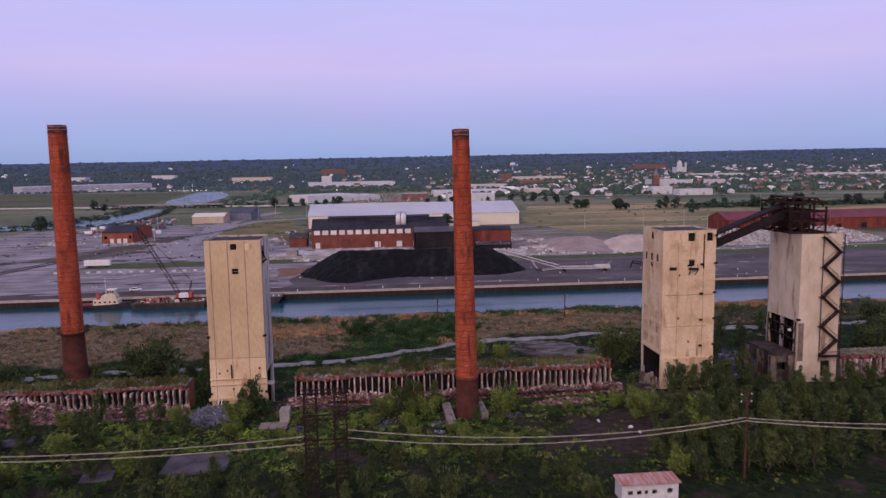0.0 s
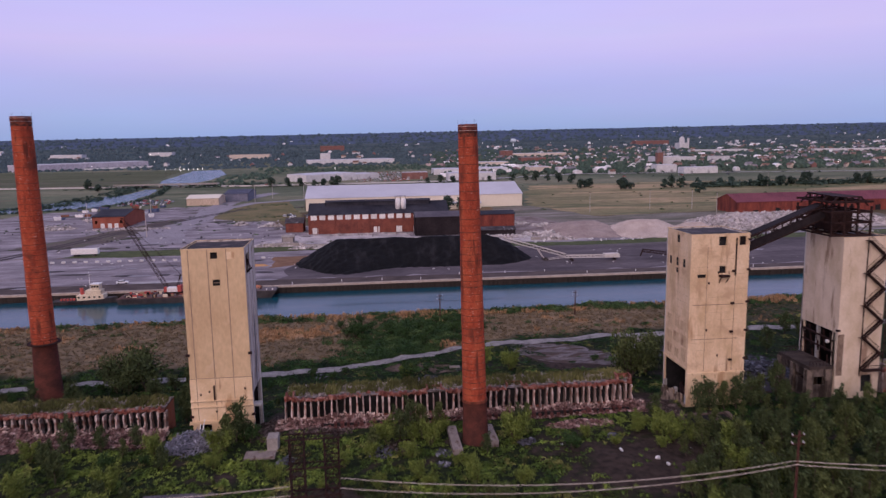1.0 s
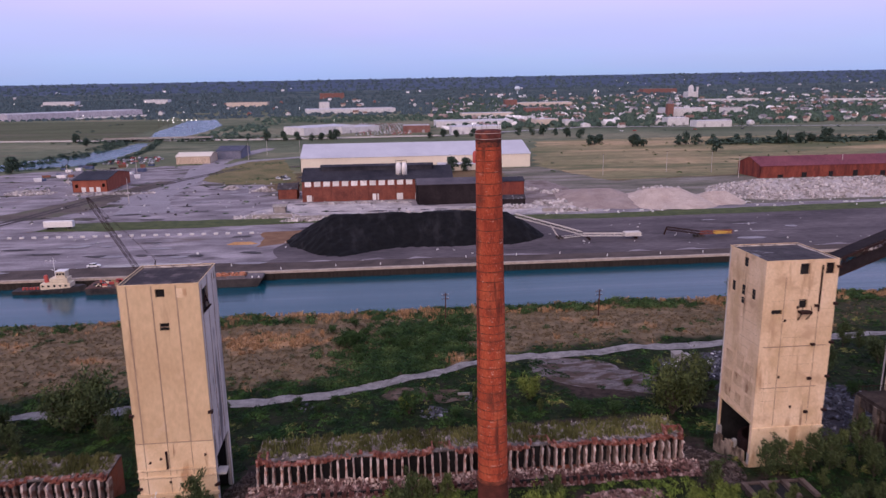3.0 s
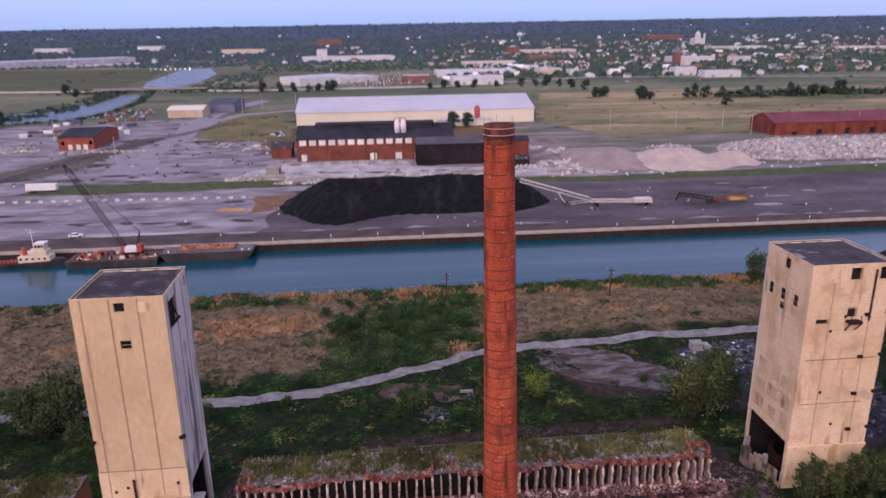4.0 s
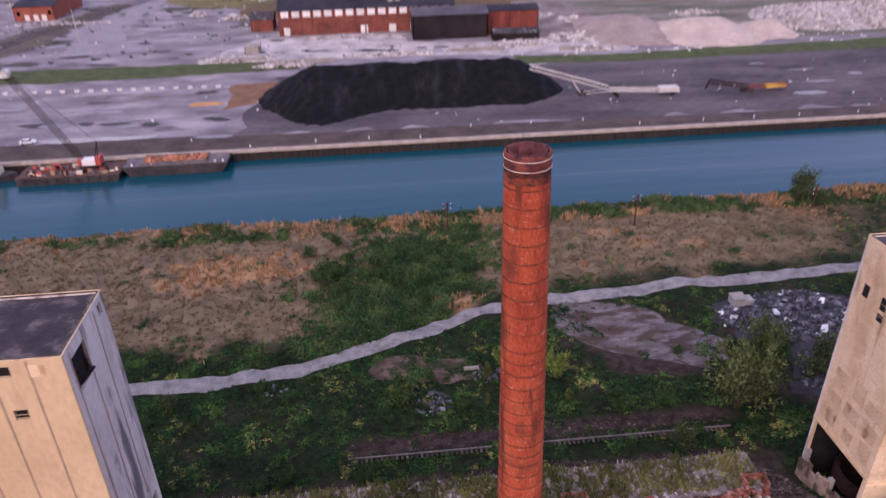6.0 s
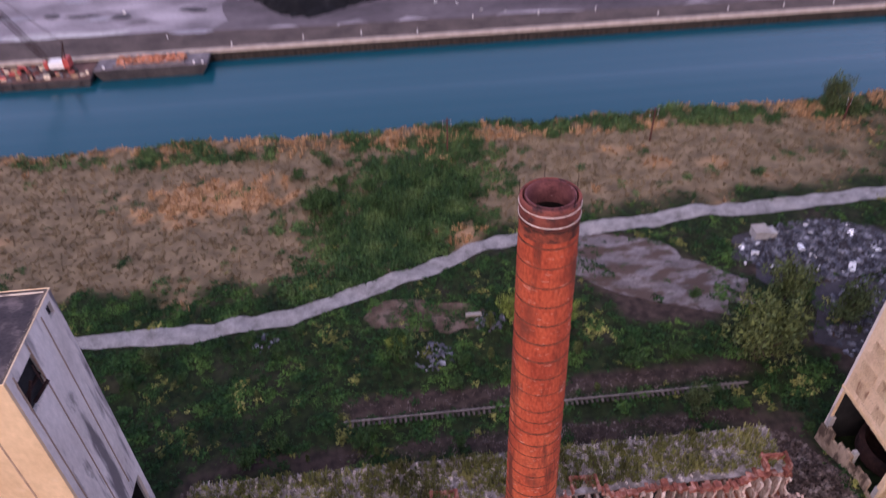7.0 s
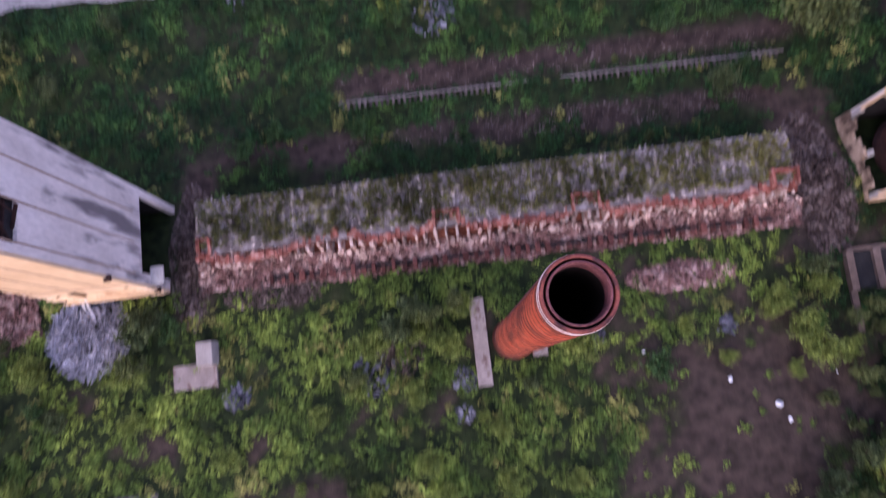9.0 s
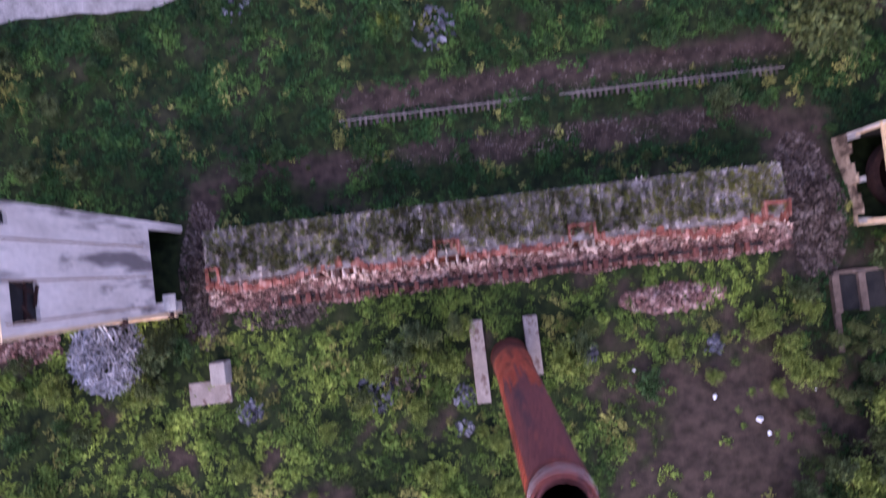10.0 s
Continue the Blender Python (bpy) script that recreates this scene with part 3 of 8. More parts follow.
TL = tower(-31.5, 138.8, -21.0, 149.5, 2.0, 35.8, "cream concrete coal tower with two square windows", [(4.8, 32.0, 6.0, 33.15), (4.95, 27.3, 6.2, 28.4), (1.2, 0.0, 3.2, 2.6)], [], [(1.1, 28.8, 4.6, 32.4), (8.9, 31.8, 9.9, 33.1), (1.5, 0.0, 9.8, 7.5)], 15.0, "black puddled tar roof", CONCRETE)
TR = tower(59.4, 139.8, 70.7, 150.6, 2.0, 35.4, "stained cream concrete coal tower with scattered windows", [(5.3, 31.2, 6.8, 32.9), (9.3, 31.2, 10.6, 32.9), (1.4, 25.2, 3.1, 25.9), (5.6, 26.0, 6.9, 27.4), (9.2, 0.0, 10.4, 1.8)], [(4.7, 31.3, 5.8, 32.7), (1.5, 26.6, 2.5, 28.2), (4.5, 26.7, 5.5, 28.3), (4.5, 25.3, 5.5, 26.3), (7.5, 26.8, 8.5, 28.4), (0.5, 0.0, 10.2, 7.6)], [(3, 29, 5, 31)], 16.0, "tar roof with pale patches", CONCRETE_STAINED)
T3 = tower(89.2, 139.5, 98.2, 151.5, 2.0, 34.0, "pale concrete coal tower under a steel head frame", [(5.4, 1.5, 7.6, 4.9)], [(1.2, 0.0, 10.4, 13.5)], [], 16.0, "dark roof under the frame", shade("pale_stained_concrete", [(0.53, 0.42, 0.29), (0.63, 0.51, 0.38), (0.70, 0.58, 0.45)], 0.3, 0.9, 0.2, (1, 1, 0.6), spots=((0.24, 0.15, 0.10), 0.45, 0.575, (1, 1, 0.2)), grit=0.07))

# ---- coke oven batteries ----


OVEN_SHIFT = -2.3


def battery(x0, x1, label, seed, sags=(), piers=(), lift=2.0):
    """A row of ruined brick ovens, open in front."""
    random.seed(seed)
    y_face, y_back, top, foot = 143.6, 150.0, 5.6, -0.8
    ob = thing("oven_battery", (x0 + x1) / 2, 146 + OVEN_SHIFT, lift, label, "coke ovens", "ruined coke oven batteries")
    cx = (x0 + x1) / 2
    # dark sheet set behind the oven walls as the shade of the mouths
    block("soot_face", DARK, ob, x0 - cx + 0.2, y_face + 1.1 - 146, foot, x1 - cx - 0.2, y_face + 1.396 - 146, top - 0.5, "dark sheet for the shade in the oven mouths")
    block("core", OVEN_BRICK, ob, x0 - cx, y_face + 1.4 - 146, foot, x1 - cx, y_back - 146, top - 0.25, "crumbling brick oven block")
    n = int((x1 - x0) / 1.17)
    for k in range(n + 1):
        x = x0 - cx + (x1 - x0) * k / n
        bm = bmesh.new()
        z1 = top - random.uniform(0.5, 0.9)
        d = random.uniform(0.1, 0.45)
        w = random.uniform(0.1, 0.165)
        z, lean, rings = -0.4, random.uniform(-0.05, 0.05), []
        broken = random.random() < 0.3
        while z < z1:
            t = min(random.uniform(0.4, 0.9), z1 - z)
            out = d + 0.5 * max(0.0, 1 - (z + 0.4) / 2.6) + random.uniform(-0.16, 0.16) - (0.4 if broken and 2.2 < z < 4.2 else 0.0)
            ww = w * random.uniform(0.7, 1.35)
            for zz in (z, z + t - 0.03):
                rings.append([bm.verts.new((x_ + lean * zz * 0.5 + random.uniform(-0.03, 0.03), y_ + random.uniform(-0.04, 0.04), zz)) for x_, y_ in ((-ww, y_face - 146 - out), (ww, y_face - 146 - out), (ww, y_face - 146 + 1.15), (-ww, y_face - 146 + 1.15))])
            z += t
        for r0, r1 in zip(rings, rings[1:]):
            for i in range(4):
                bm.faces.new((r0[i - 1], r0[i], r1[i], r1[i - 1]))
        bm.faces.new(rings[0][::-1]), bm.faces.new(rings[-1])
        o = part("oven_wall", bm, SILICA, ob)
        o.location.x = x
        o.rotation_euler.y = random.uniform(-0.02, 0.02)
    block("base_wall", OVEN_BRICK, ob, x0 - cx + 0.1, y_face - 0.1 - 146, foot, x1 - cx - 0.1, y_face + 1.09 - 146, 1.3, "low red brick footing")
    block("top_layer", shade("ash_top", [(0.07, 0.056, 0.052), (0.14, 0.12, 0.115), (0.27, 0.24, 0.245)], 0.9, 0.95, 0.5), ob, x0 - cx, y_face + 0.45 - 146, top - 0.42, x1 - cx, y_back - 146 + 0.05, top - 0.12, "ashy oven top")
    x = x0
    while x < x1:
        w = random.uniform(0.25, 0.6)
        bm = bmesh.new()
        z = top + random.uniform(-0.25, 0.15) + 0.35 * noise.noise(Vector((x * 0.22, seed, 0))) + 0.12 * noise.noise(Vector((x * 0.9, seed, 3)))
        y0 = y_face - 146 + random.uniform(-0.22, 0.18) + 0.9 * noise.noise(Vector((x * 0.16, seed, 7))) + sum(w0 * math.exp(-((x - c0) / s0) ** 2) for c0, w0, s0 in sags)
        box(bm, x - cx, y0 - 0.12, top - random.uniform(0.4, 0.75), min(x + w, x1) - cx - 0.02, y0 + random.uniform(0.5, 0.95), z, 0.09)
        part("coping", bm, OVEN_COPING, ob)
        x += w
    if piers:
        n = int((piers[1] - piers[0]) / 1.17)
        for k in range(n):
            bm = bmesh.new()
            w, z = random.uniform(0.2, 0.34), random.uniform(1.0, 1.7)
            v = box(bm, -w, -0.5, -1.2, w, 0.55, z, 0.05)
            for q in v[4:]:
                q.co.y += 0.25
                q.co.x *= random.uniform(0.7, 1.15)
            o = part("lower_pier", bm, PIER_BRICK, ob)
            o.location = (piers[0] + 1.17 * k + random.uniform(-0.06, 0.06) - cx, 140.9 - 146, 0)
        # dark strip behind the piers, painted-in shade of the slots
        block("lower_soot", DARK, ob, piers[0] - cx - 0.3, 141.2 - 146, -1.2, piers[1] - cx - 0.9, 141.5 - 146, 1.2, "dark strip for the shade in the flue mouths along the foot")
    return ob


battery(-15.8, 49.3, "long ruined brick coke oven battery with open oven mouths", 3, ((0.0, 0.9, 2.2), (11.5, 1.5, 1.6), (26.7, 1.6, 1.8), (-12.0, -0.7, 5.0), (38.0, -0.4, 7.0)), (-9.0, 48.8))
battery(-104.0, -37.0, "ruined brick coke oven battery half buried in rubble", 4, ((-47.0, 1.4, 1.5), (-70.0, 0.8, 3.0)), (-55.0, -38.0), 1.3)
battery(100.5, 168.0, "ruined rusty coke oven battery", 5, (), (), 1.5)

# ---- far bank: yard, coal heap, buildings ----
ASPHALT = shade("worn_asphalt", [(0.145, 0.125, 0.136), (0.24, 0.212, 0.228), (0.37, 0.33, 0.35)], 0.045, 0.9, 0.2, (1, 2.2, 1), fine=30, spots=((0.085, 0.07, 0.075), 0.05, 0.61, (0.8, 2.0, 1)), stains=[((0.13, 0.095, 0.08), 0.02, 0.6, (0.8, 1.8, 1)), ((0.27, 0.25, 0.27), 0.03, 0.62, (0.6, 2.2, 1))])
CORRUGATED = shade("pale_cladding", [(0.68, 0.61, 0.49), (0.75, 0.68, 0.55)], 0.05, 0.6, 0.05, grit=0.04)
ROOF_PALE = shade("pale_metal_roof", [(0.46, 0.45, 0.49), (0.55, 0.54, 0.575)], 0.05, 0.5, 0.05, grit=0.04)
BRICK_MILL = shade("mill_brick", [(0.13, 0.048, 0.038), (0.25, 0.085, 0.06)], 0.15, 0.9, 0.2)
ROOF_BLACK = shade("black_roof", [(0.018, 0.018, 0.026), (0.05, 0.048, 0.06)], 0.08, 0.7, 0.2)
WINDOW_PALE = shade("pale_window", [(0.62, 0.60, 0.58), (0.75, 0.73, 0.70)], 0.6, 0.5, 0.0, piece=0.15)
DARK_CLAD = shade("dark_cladding", [(0.014, 0.011, 0.013), (0.032, 0.025, 0.027)], 0.1, 0.8, 0.2)
RUST_CLAD = shade("rust_cladding", [(0.11, 0.032, 0.028), (0.25, 0.068, 0.046)], 0.3, 0.8, 0.2, (1, 1, 0.3))
MAROON = shade("maroon_roof", [(0.13, 0.04, 0.055), (0.20, 0.065, 0.08)], 0.08, 0.7, 0.2)


def sheet(name, pts, z, material, label, category, kind="structure", ragged=0.0, step=4.0):
    """A flat surface on the ground with a ragged outline, a little over what lies under it."""
    out = []
    for (xa, ya), (xb, yb) in zip(pts, pts[1:] + pts[:1]):
        n = max(1, int(math.hypot(xb - xa, yb - ya) / step))
        for k in range(n):
            x, y = xa + (xb - xa) * k / n, ya + (yb - ya) * k / n
            v = Vector((x / 9, y / 9, z))
            out.append((x + ragged * noise.noise(v), y + ragged * noise.noise(v + Vector((50, 0, 0)))))
    bm = bmesh.new()
    vs = [bm.verts.new((x, y, z)) for x, y in out]
    for tri in tessellate_polygon([[Vector((x, y, 0)) for x, y in out]]):
        bm.faces.new([vs[k] for k in tri])
    bmesh.ops.recalc_face_normals(bm, faces=bm.faces)
    return tagged(part(name, bm, material), label, category, kind=kind)


sheet("pavement", [(-700, 284), (900, 284), (900, 366), (-700, 368)], 0.03, ASPHALT, "worn grey asphalt of the canal side yard", "pavement")
sheet("pavement", [(-330, 368), (330, 366), (300, 392), (120, 415), (90, 470), (-60, 470), (-90, 640), (-260, 600)], 0.06, ASPHALT, "grey gravelled works yard", "pavement", ragged=6)


def heap(name, cx, cy, rx, ry, h, material, label, category, ridge=0.5, seed=1, n=90, m=30, flat=0.0, lobe=None):
    """A heap of loose material with a rough crest."""
    us, vs = np.linspace(-1, 1, n), np.linspace(-1.5 if lobe else -1, 1, m)
    U, V = np.meshgrid(us, vs)
    W = V if lobe is None else np.where(V < 0, V / (0.92 + 0.5 * np.exp(-((U - lobe) / 0.2) ** 2)), V)
    d = np.where(abs(U) < ridge, abs(W), np.hypot((abs(U) - ridge) / (1 - ridge), W))
    wob = 0.045 * wave(U * rx, V * ry, 22, seed) + 0.022 * wave(U * rx, V * ry, 7, seed + 1) + 0.008 * wave(U * rx, V * ry, 2.4, seed + 2)
    zz = h * np.clip(1 - d + wob * (d < 1.2), -0.1, 1 - flat)
    ids = np.arange(n * m).reshape(m, n)
    q = np.stack([ids[:-1, :-1], ids[:-1, 1:], ids[1:, 1:], ids[1:, :-1]], -1).reshape(-1, 4)
    ob = raw(name, np.stack([(U * rx).ravel(), (V * ry).ravel(), zz.ravel()], 1), q, material, True)
    ob.location = (cx, cy, 0.02)
    return tagged(ob, label, category)


heap("coal_mound", 20, 332, 53, 23, 10.5, COAL, "long black coal heap on the quay yard", "coal heap", 0.62, 3, 170, 90, 0.04, -0.58)


def shed(name, x0, y0, x1, y1, eave, ridge, wall, roof, label, category, along="x", holes=(), overhang=0.4):
    """A gabled building; holes pierce its front wall."""
    ob = thing(name, (x0 + x1) / 2, (y0 + y1) / 2, 0, label, category)
    w, d = x1 - x0, y1 - y0
    bm = bmesh.new()
    pierced(bm, (-w / 2, -d / 2, 0), (1, 0, 0), (0, -1, 0), w, eave, 0.3, holes)
    part("front_wall", bm, wall, ob)
    bm = bmesh.new()
    pierced(bm, (w / 2, d / 2, 0), (-1, 0, 0), (0, 1, 0), w, eave, 0.3)
    part("back_wall", bm, wall, ob)
    for s, nm in ((-1, "left_wall"), (1, "right_wall")):
        bm = bmesh.new()
        x = s * (w / 2 - 0.004)
        prof = [(-d / 2, 0), (d / 2, 0), (d / 2, eave)] + ([(0, ridge)] if along == "x" else []) + [(-d / 2, eave)]
        a = [bm.verts.new((x, p, q)) for p, q in prof]
        c = [bm.verts.new((x - s * 0.3, p, q)) for p, q in prof]
        bm.faces.new(a), bm.faces.new(c[::-1])
        for k in range(len(a)):
            bm.faces.new((a[k], a[k - 1], c[k - 1], c[k]))
        bmesh.ops.recalc_face_normals(bm, faces=bm.faces)
        part(nm, bm, wall, ob)
    bm = bmesh.new()
    o = overhang
    prof = [(-d / 2 - o, eave - 0.1), (0, ridge), (d / 2 + o, eave - 0.1)]
    rows = [[bm.verts.new((x, p, q + t)) for p, q in prof] for t in (0.0, 0.25) for x in (-w / 2 - o, w / 2 + o)]
    for i in range(2):
        bm.faces.new((rows[0][i], rows[0][i + 1], rows[1][i + 1], rows[1][i]))
        bm.faces.new((rows[2][i], rows[3][i], rows[3][i + 1], rows[2][i + 1]))
        for r0, r1 in ((rows[0], rows[2]), (rows[3], rows[1])):
            bm.faces.new((r0[i], r1[i], r1[i + 1], r0[i + 1]))
    for i in (0, 2):
        bm.faces.new((rows[0][i], rows[1][i], rows[3][i], rows[2][i]))
    bmesh.ops.recalc_face_normals(bm, faces=bm.faces)
    part("roof", bm, roof, ob)
    return ob


shed("warehouse", -48, 565, 119.5, 630, 9.6, 17, CORRUGATED, ROOF_PALE, "long cream warehouse with pale metal roof", "warehouse")
mill = shed("brick_mill", -34.5, 428, 46, 456, 11.0, 16.5, BRICK_MILL, ROOF_BLACK, "red brick mill with black roof and pale windows", "factory", holes=[(1.5 + 4.9 * k, 8.4, 4.7 + 4.9 * k, 10.8) for k in range(16)])
shed("dark_shed", 25.5, 408, 58.5, 424, 10.5, 12.6, DARK_CLAD, shade("purple_tar_roof", [(0.075, 0.068, 0.085), (0.12, 0.11, 0.13)], 0.1), "dark corrugated shed before the mill", "shed")
shed("red_shed", 59, 412, 82, 424, 10.5, 12.0, RUST_CLAD, ROOF_BLACK, "rust-red corrugated shed beside the mill", "shed")
red_shed = shed("long_red_shed", 245, 470, 420, 498, 7.6, 12.2, RUST_CLAD, MAROON, "long rusty red shed with maroon roof", "warehouse")

# ---- tower details ----


def seam(ob, x, y0, z0, z1, w=0.16):
    block("seam", SEAM_AND_SHADOW, ob, x - w / 2, y0 - 0.03, z0, x + w / 2, y0 + 0.1, z1)


for u in (1.1, 4.3, 7.5):
    seam(TL, -5.25 + u, -5.35, 10.9, 33.6)
    o = block("seam", SEAM_AND_SHADOW, TL, 0, 0, 0, 0.1, 0.14, 24)
    o.location = (5.2, -5.3 + u * 1.02, 9.2)
block("pale_band", CONCRETE_LOW, TL, -5.33, -5.43, 2.9, 5.33, -5.3, 10.9, "paler re-cast lower wall")
for z in (5.6, 6.7):
    block("ledge", CONCRETE_LOW, TL, -5.42, -5.62, z, 5.42, -5.44, z + 0.22)
block("ledge", CONCRETE, TL, -5.75, -5.75, 2.6, 5.55, -5.36, 3.1, "broken concrete ledge")
block("window_blank", CONCRETE_LOW, TL, 2.3, -5.39, 31.9, 3.6, -5.31, 33.2)
# first two strips paint in the shadow under the ledges at 5.6 and 6.7
for z in (5.44, 6.56, 10.84):
    block("rust_line", SEAM_AND_SHADOW, TL, -5.3, -5.455, z, 5.3, -5.41, z + 0.11)
# seams carried on down the pale band
for x in (-4.15, -0.95, 2.25):
    block("rust_line", SEAM_AND_SHADOW, TL, x - 0.05, -5.45, 3.0, x + 0.05, -5.41, 10.8)
for x in (-5.3, 5.3):
    for z in (15.2, 4.0):
        lug(TL, x, -5.35, z)
for k, (x, z) in enumerate(((-2.2, 8.3), (-1.2, 4.6), (1.5, 5.2), (3.9, 8.6), (-3.7, 7.8), (2.8, 4.9))):
    block("iron_plate", STEEL, TL, x, -5.52, z, x + 0.3, -5.43, z + 0.35)
block("downpipe", STEEL, TL, -1.35, -5.66, 6.9, -1.1, -5.44, 9.6)
bent = [((4.9, -4.3, 29.0), (5.5, -2.9, 31.4), 0.16), ((4.9, -3.0, 28.9), (5.7, -1.3, 29.6), 0.22), ((4.9, -1.0, 31.2), (5.6, -1.9, 29.9), 0.14), ((5.0, -4.2, 30.4), (5.05, -0.9, 30.1), 0.2)]
for p0, p1, w in bent:
    bm = bmesh.new()
    bar(bm, p0, p1, w)
    part("bent_beam", bm, STEEL, TL, "bent rusty beam in the opening")
block("side_shelf", CONCRETE_GREY, TL, 5.2, -4.9, 5.2, 6.6, -3.0, 5.5)
for y in (4.9,):
    block("column", CONCRETE_GREY, TL, 4.6, y - 0.35, -2.9, 5.2, y + 0.35, 7.5)
bm = bmesh.new()
for z in (26.8, 27.85):
    bar(bm, (-0.3, -5.3, z), (0.95, -5.3, z), 0.08)
part("window_bar", bm, SEAM_AND_SHADOW, TL)

block("ledge", CONCRETE_LOW, TR, -5.75, -5.62, 6.5, 5.75, -5.41, 6.95, "projecting concrete band")
block("ledge", CONCRETE, TR, -5.78, -5.4, 7.5, -5.66, 5.4, 7.85)
block("lower_face", CONCRETE_LOW, TR, -5.66, -5.47, -2.9, 5.66, -5.41, 6.5, "paler lower wall")
for z in (9.5, 15.0, 20.5, 26.6, 32.3):
    lug(TR, 5.6, -5.4, z)
for z in (9.3, 14.8, 20.3, 26.4):
    lug(TR, 2.7, -5.42, z)
for x, z in ((-2.3, 15.0), (-2.2, 24.0), (0.0, 10.0), (-0.4, 26.0), (-3.8, 3.0)):
    block("iron_plate", STEEL, TR, x, -5.5, z, x + 0.3, -5.42, z + 0.4)
for x in (-2.4, 3.1):
    seam(TR, x, -5.4, 7.2, 31.0, 0.09)
block("seam", SEAM_AND_SHADOW, TR, -5.0, -5.44, 20.0, 5.0, -5.38, 20.12)
block("seam", SEAM_AND_SHADOW, TR, -5.0, -5.44, 13.4, 4.0, -5.38, 13.5)
# added dark panels, so the empty windows look shaded inside
for a, b, c, e in ((4.7, 31.3, 5.8, 32.7), (1.5, 26.6, 2.5, 28.2), (4.5, 26.7, 5.5, 28.3), (4.5, 25.3, 5.5, 26.3), (7.5, 26.8, 8.5, 28.4)):
    block("window_pane", DARK, TR, -5.6, 5.4 - c + 0.02, b + 0.02, -5.56, 5.4 - a - 0.02, e - 0.02, "dark panel for the shade in an empty window")
FORM_LINE = shade("form_line", [(0.40, 0.285, 0.19), (0.50, 0.37, 0.25)], 0.7)
for k in range(16):
    a, b = random.uniform(-5.5, 3.0), random.uniform(-5.2, 2.0)
    block("form_line", FORM_LINE, TR, a, -5.415, 8.4 + 1.45 * k, min(5.6, a + random.uniform(1.5, 5.5)), -5.392, 8.44 + 1.45 * k)
    block("form_line", FORM_LINE, TR, -5.665, b, 8.6 + 1.45 * k, -5.642, min(5.3, b + random.uniform(2.0, 6.0)), 8.64 + 1.45 * k)
RUST_PANEL = shade("rust_stained_panel", [(0.50, 0.35, 0.205), (0.64, 0.47, 0.30)], 0.5, 0.9, 0.3, spots=((0.26, 0.15, 0.09), 0.9, 0.56, (1, 1, 0.4)))
for j in range(3):
    for k in range(3):
        block("stained_panel", RUST_PANEL, TR, -5.69, -4.6 + 3.2 * k, 8.8 + 2.95 * j, -5.655, -4.6 + 3.2 * k + random.uniform(1.6, 3.0), 8.8 + 2.95 * j + random.uniform(1.5, 2.7), "rust-streaked concrete panel")
block("downpipe", STEEL, TR, 2.95, -5.62, 25.5, 3.15, -5.42, 32.6)
bm = bmesh.new()
box(bm, -0.2, -6.4, 25.4, 1.6, -5.3, 25.75, 0.05)
bar(bm, (0.0, -6.3, 25.6), (0.0, -6.3, 26.6), 0.1)
bar(bm, (1.5, -6.3, 25.6), (1.4, -6.2, 26.5), 0.1)
bar(bm, (-0.1, -6.3, 25.4), (0.0, -5.4, 24.2), 0.12)
bar(bm, (1.5, -6.3, 25.4), (1.3, -5.4, 24.2), 0.12)
part("balcony", bm, STEEL, TR, "collapsed iron balcony")
bm = bmesh.new()
for k in range(4):
    bar(bm, (3.75 + 0.35 * k, -5.3, 31.2), (3.75 + 0.35 * k, -5.3, 32.9), 0.06)
bar(bm, (3.6, -5.3, 32.0), (5.0, -5.3, 32.0), 0.07)
part("window_bar", bm, STEEL, TR)
for y in (-4.9, -0.2, 4.9):
    block("column", CONCRETE_GREY, TR, -5.66, y - 0.3, -2.9, -5.1, y + 0.3, 2.4)
bm = bmesh.new()
lathe(bm, [(4.2, 0.6), (4.2, 2.3), (3.6, 2.4), (3.2, 1.2), (1.0, 0.6)], 24)
part("hopper", bm, STEEL, TR, "dark rusted hopper ring")
for k in range(9):
    bm = bmesh.new()
    box(bm, -6.05, -5.3 + 1.18 * k, -2.9, -5.72, -5.3 + 1.18 * k + 1.175, random.uniform(0.6, 2.4), 0.04)
    part("side_wall", bm, shade("stained_side_wall", [(0.24, 0.175, 0.12), (0.46, 0.35, 0.25)], 0.6, 0.9, 0.4, spots=((0.06, 0.04, 0.03), 0.7, 0.5, (1, 1, 0.35))), TR, "low broken side wall")

bm = bmesh.new()
n_f = 8
for k in range(n_f):
    z0, z1 = 6.2 + k * 3.15, 6.2 + (k + 1) * 3.15
    xa, xb = (0.3, 3.9) if k % 2 == 0 else (3.9, 0.3)
    for y in (-6.9, -6.2):
        bar(bm, (xa, y, z0), (xb, y, z1), 0.14, 0.3)
        bar(bm, (xa, y, z0 + 1.0), (xb, y, z1 + 1.0), 0.06)
    for q in range(9):
        f = q / 9
        box(bm, xa + (xb - xa) * f - 0.15, -6.9, z0 + (z1 - z0) * f, xa + (xb - xa) * f + 0.15, -6.2, z0 + (z1 - z0) * f + 0.05)
    box(bm, xb - 0.6, -6.95, z1 - 0.08, xb + 0.6, -6.05, z1)
for x in (-0.2, 4.4):
    for y in (-6.9,):
        bar(bm, (x, y, 5.0), (x, y, 32.0), 0.16)
part("stair", bm, STEEL, T3, "zigzag rusted iron stair")
block("balcony", STEEL, T3, 0.4, -7.3, 5.9, 4.6, -6.01, 6.1, "iron landing")
bm = bmesh.new()
for k in range(9):
    bar(bm, (0.4 + 0.5 * k, -7.25, 6.1), (0.4 + 0.5 * k, -7.25, 7.1), 0.06)
bar(bm, (0.4, -7.25, 7.1), (4.6, -7.25, 7.1), 0.08)
part("railing", bm, STEEL, T3)
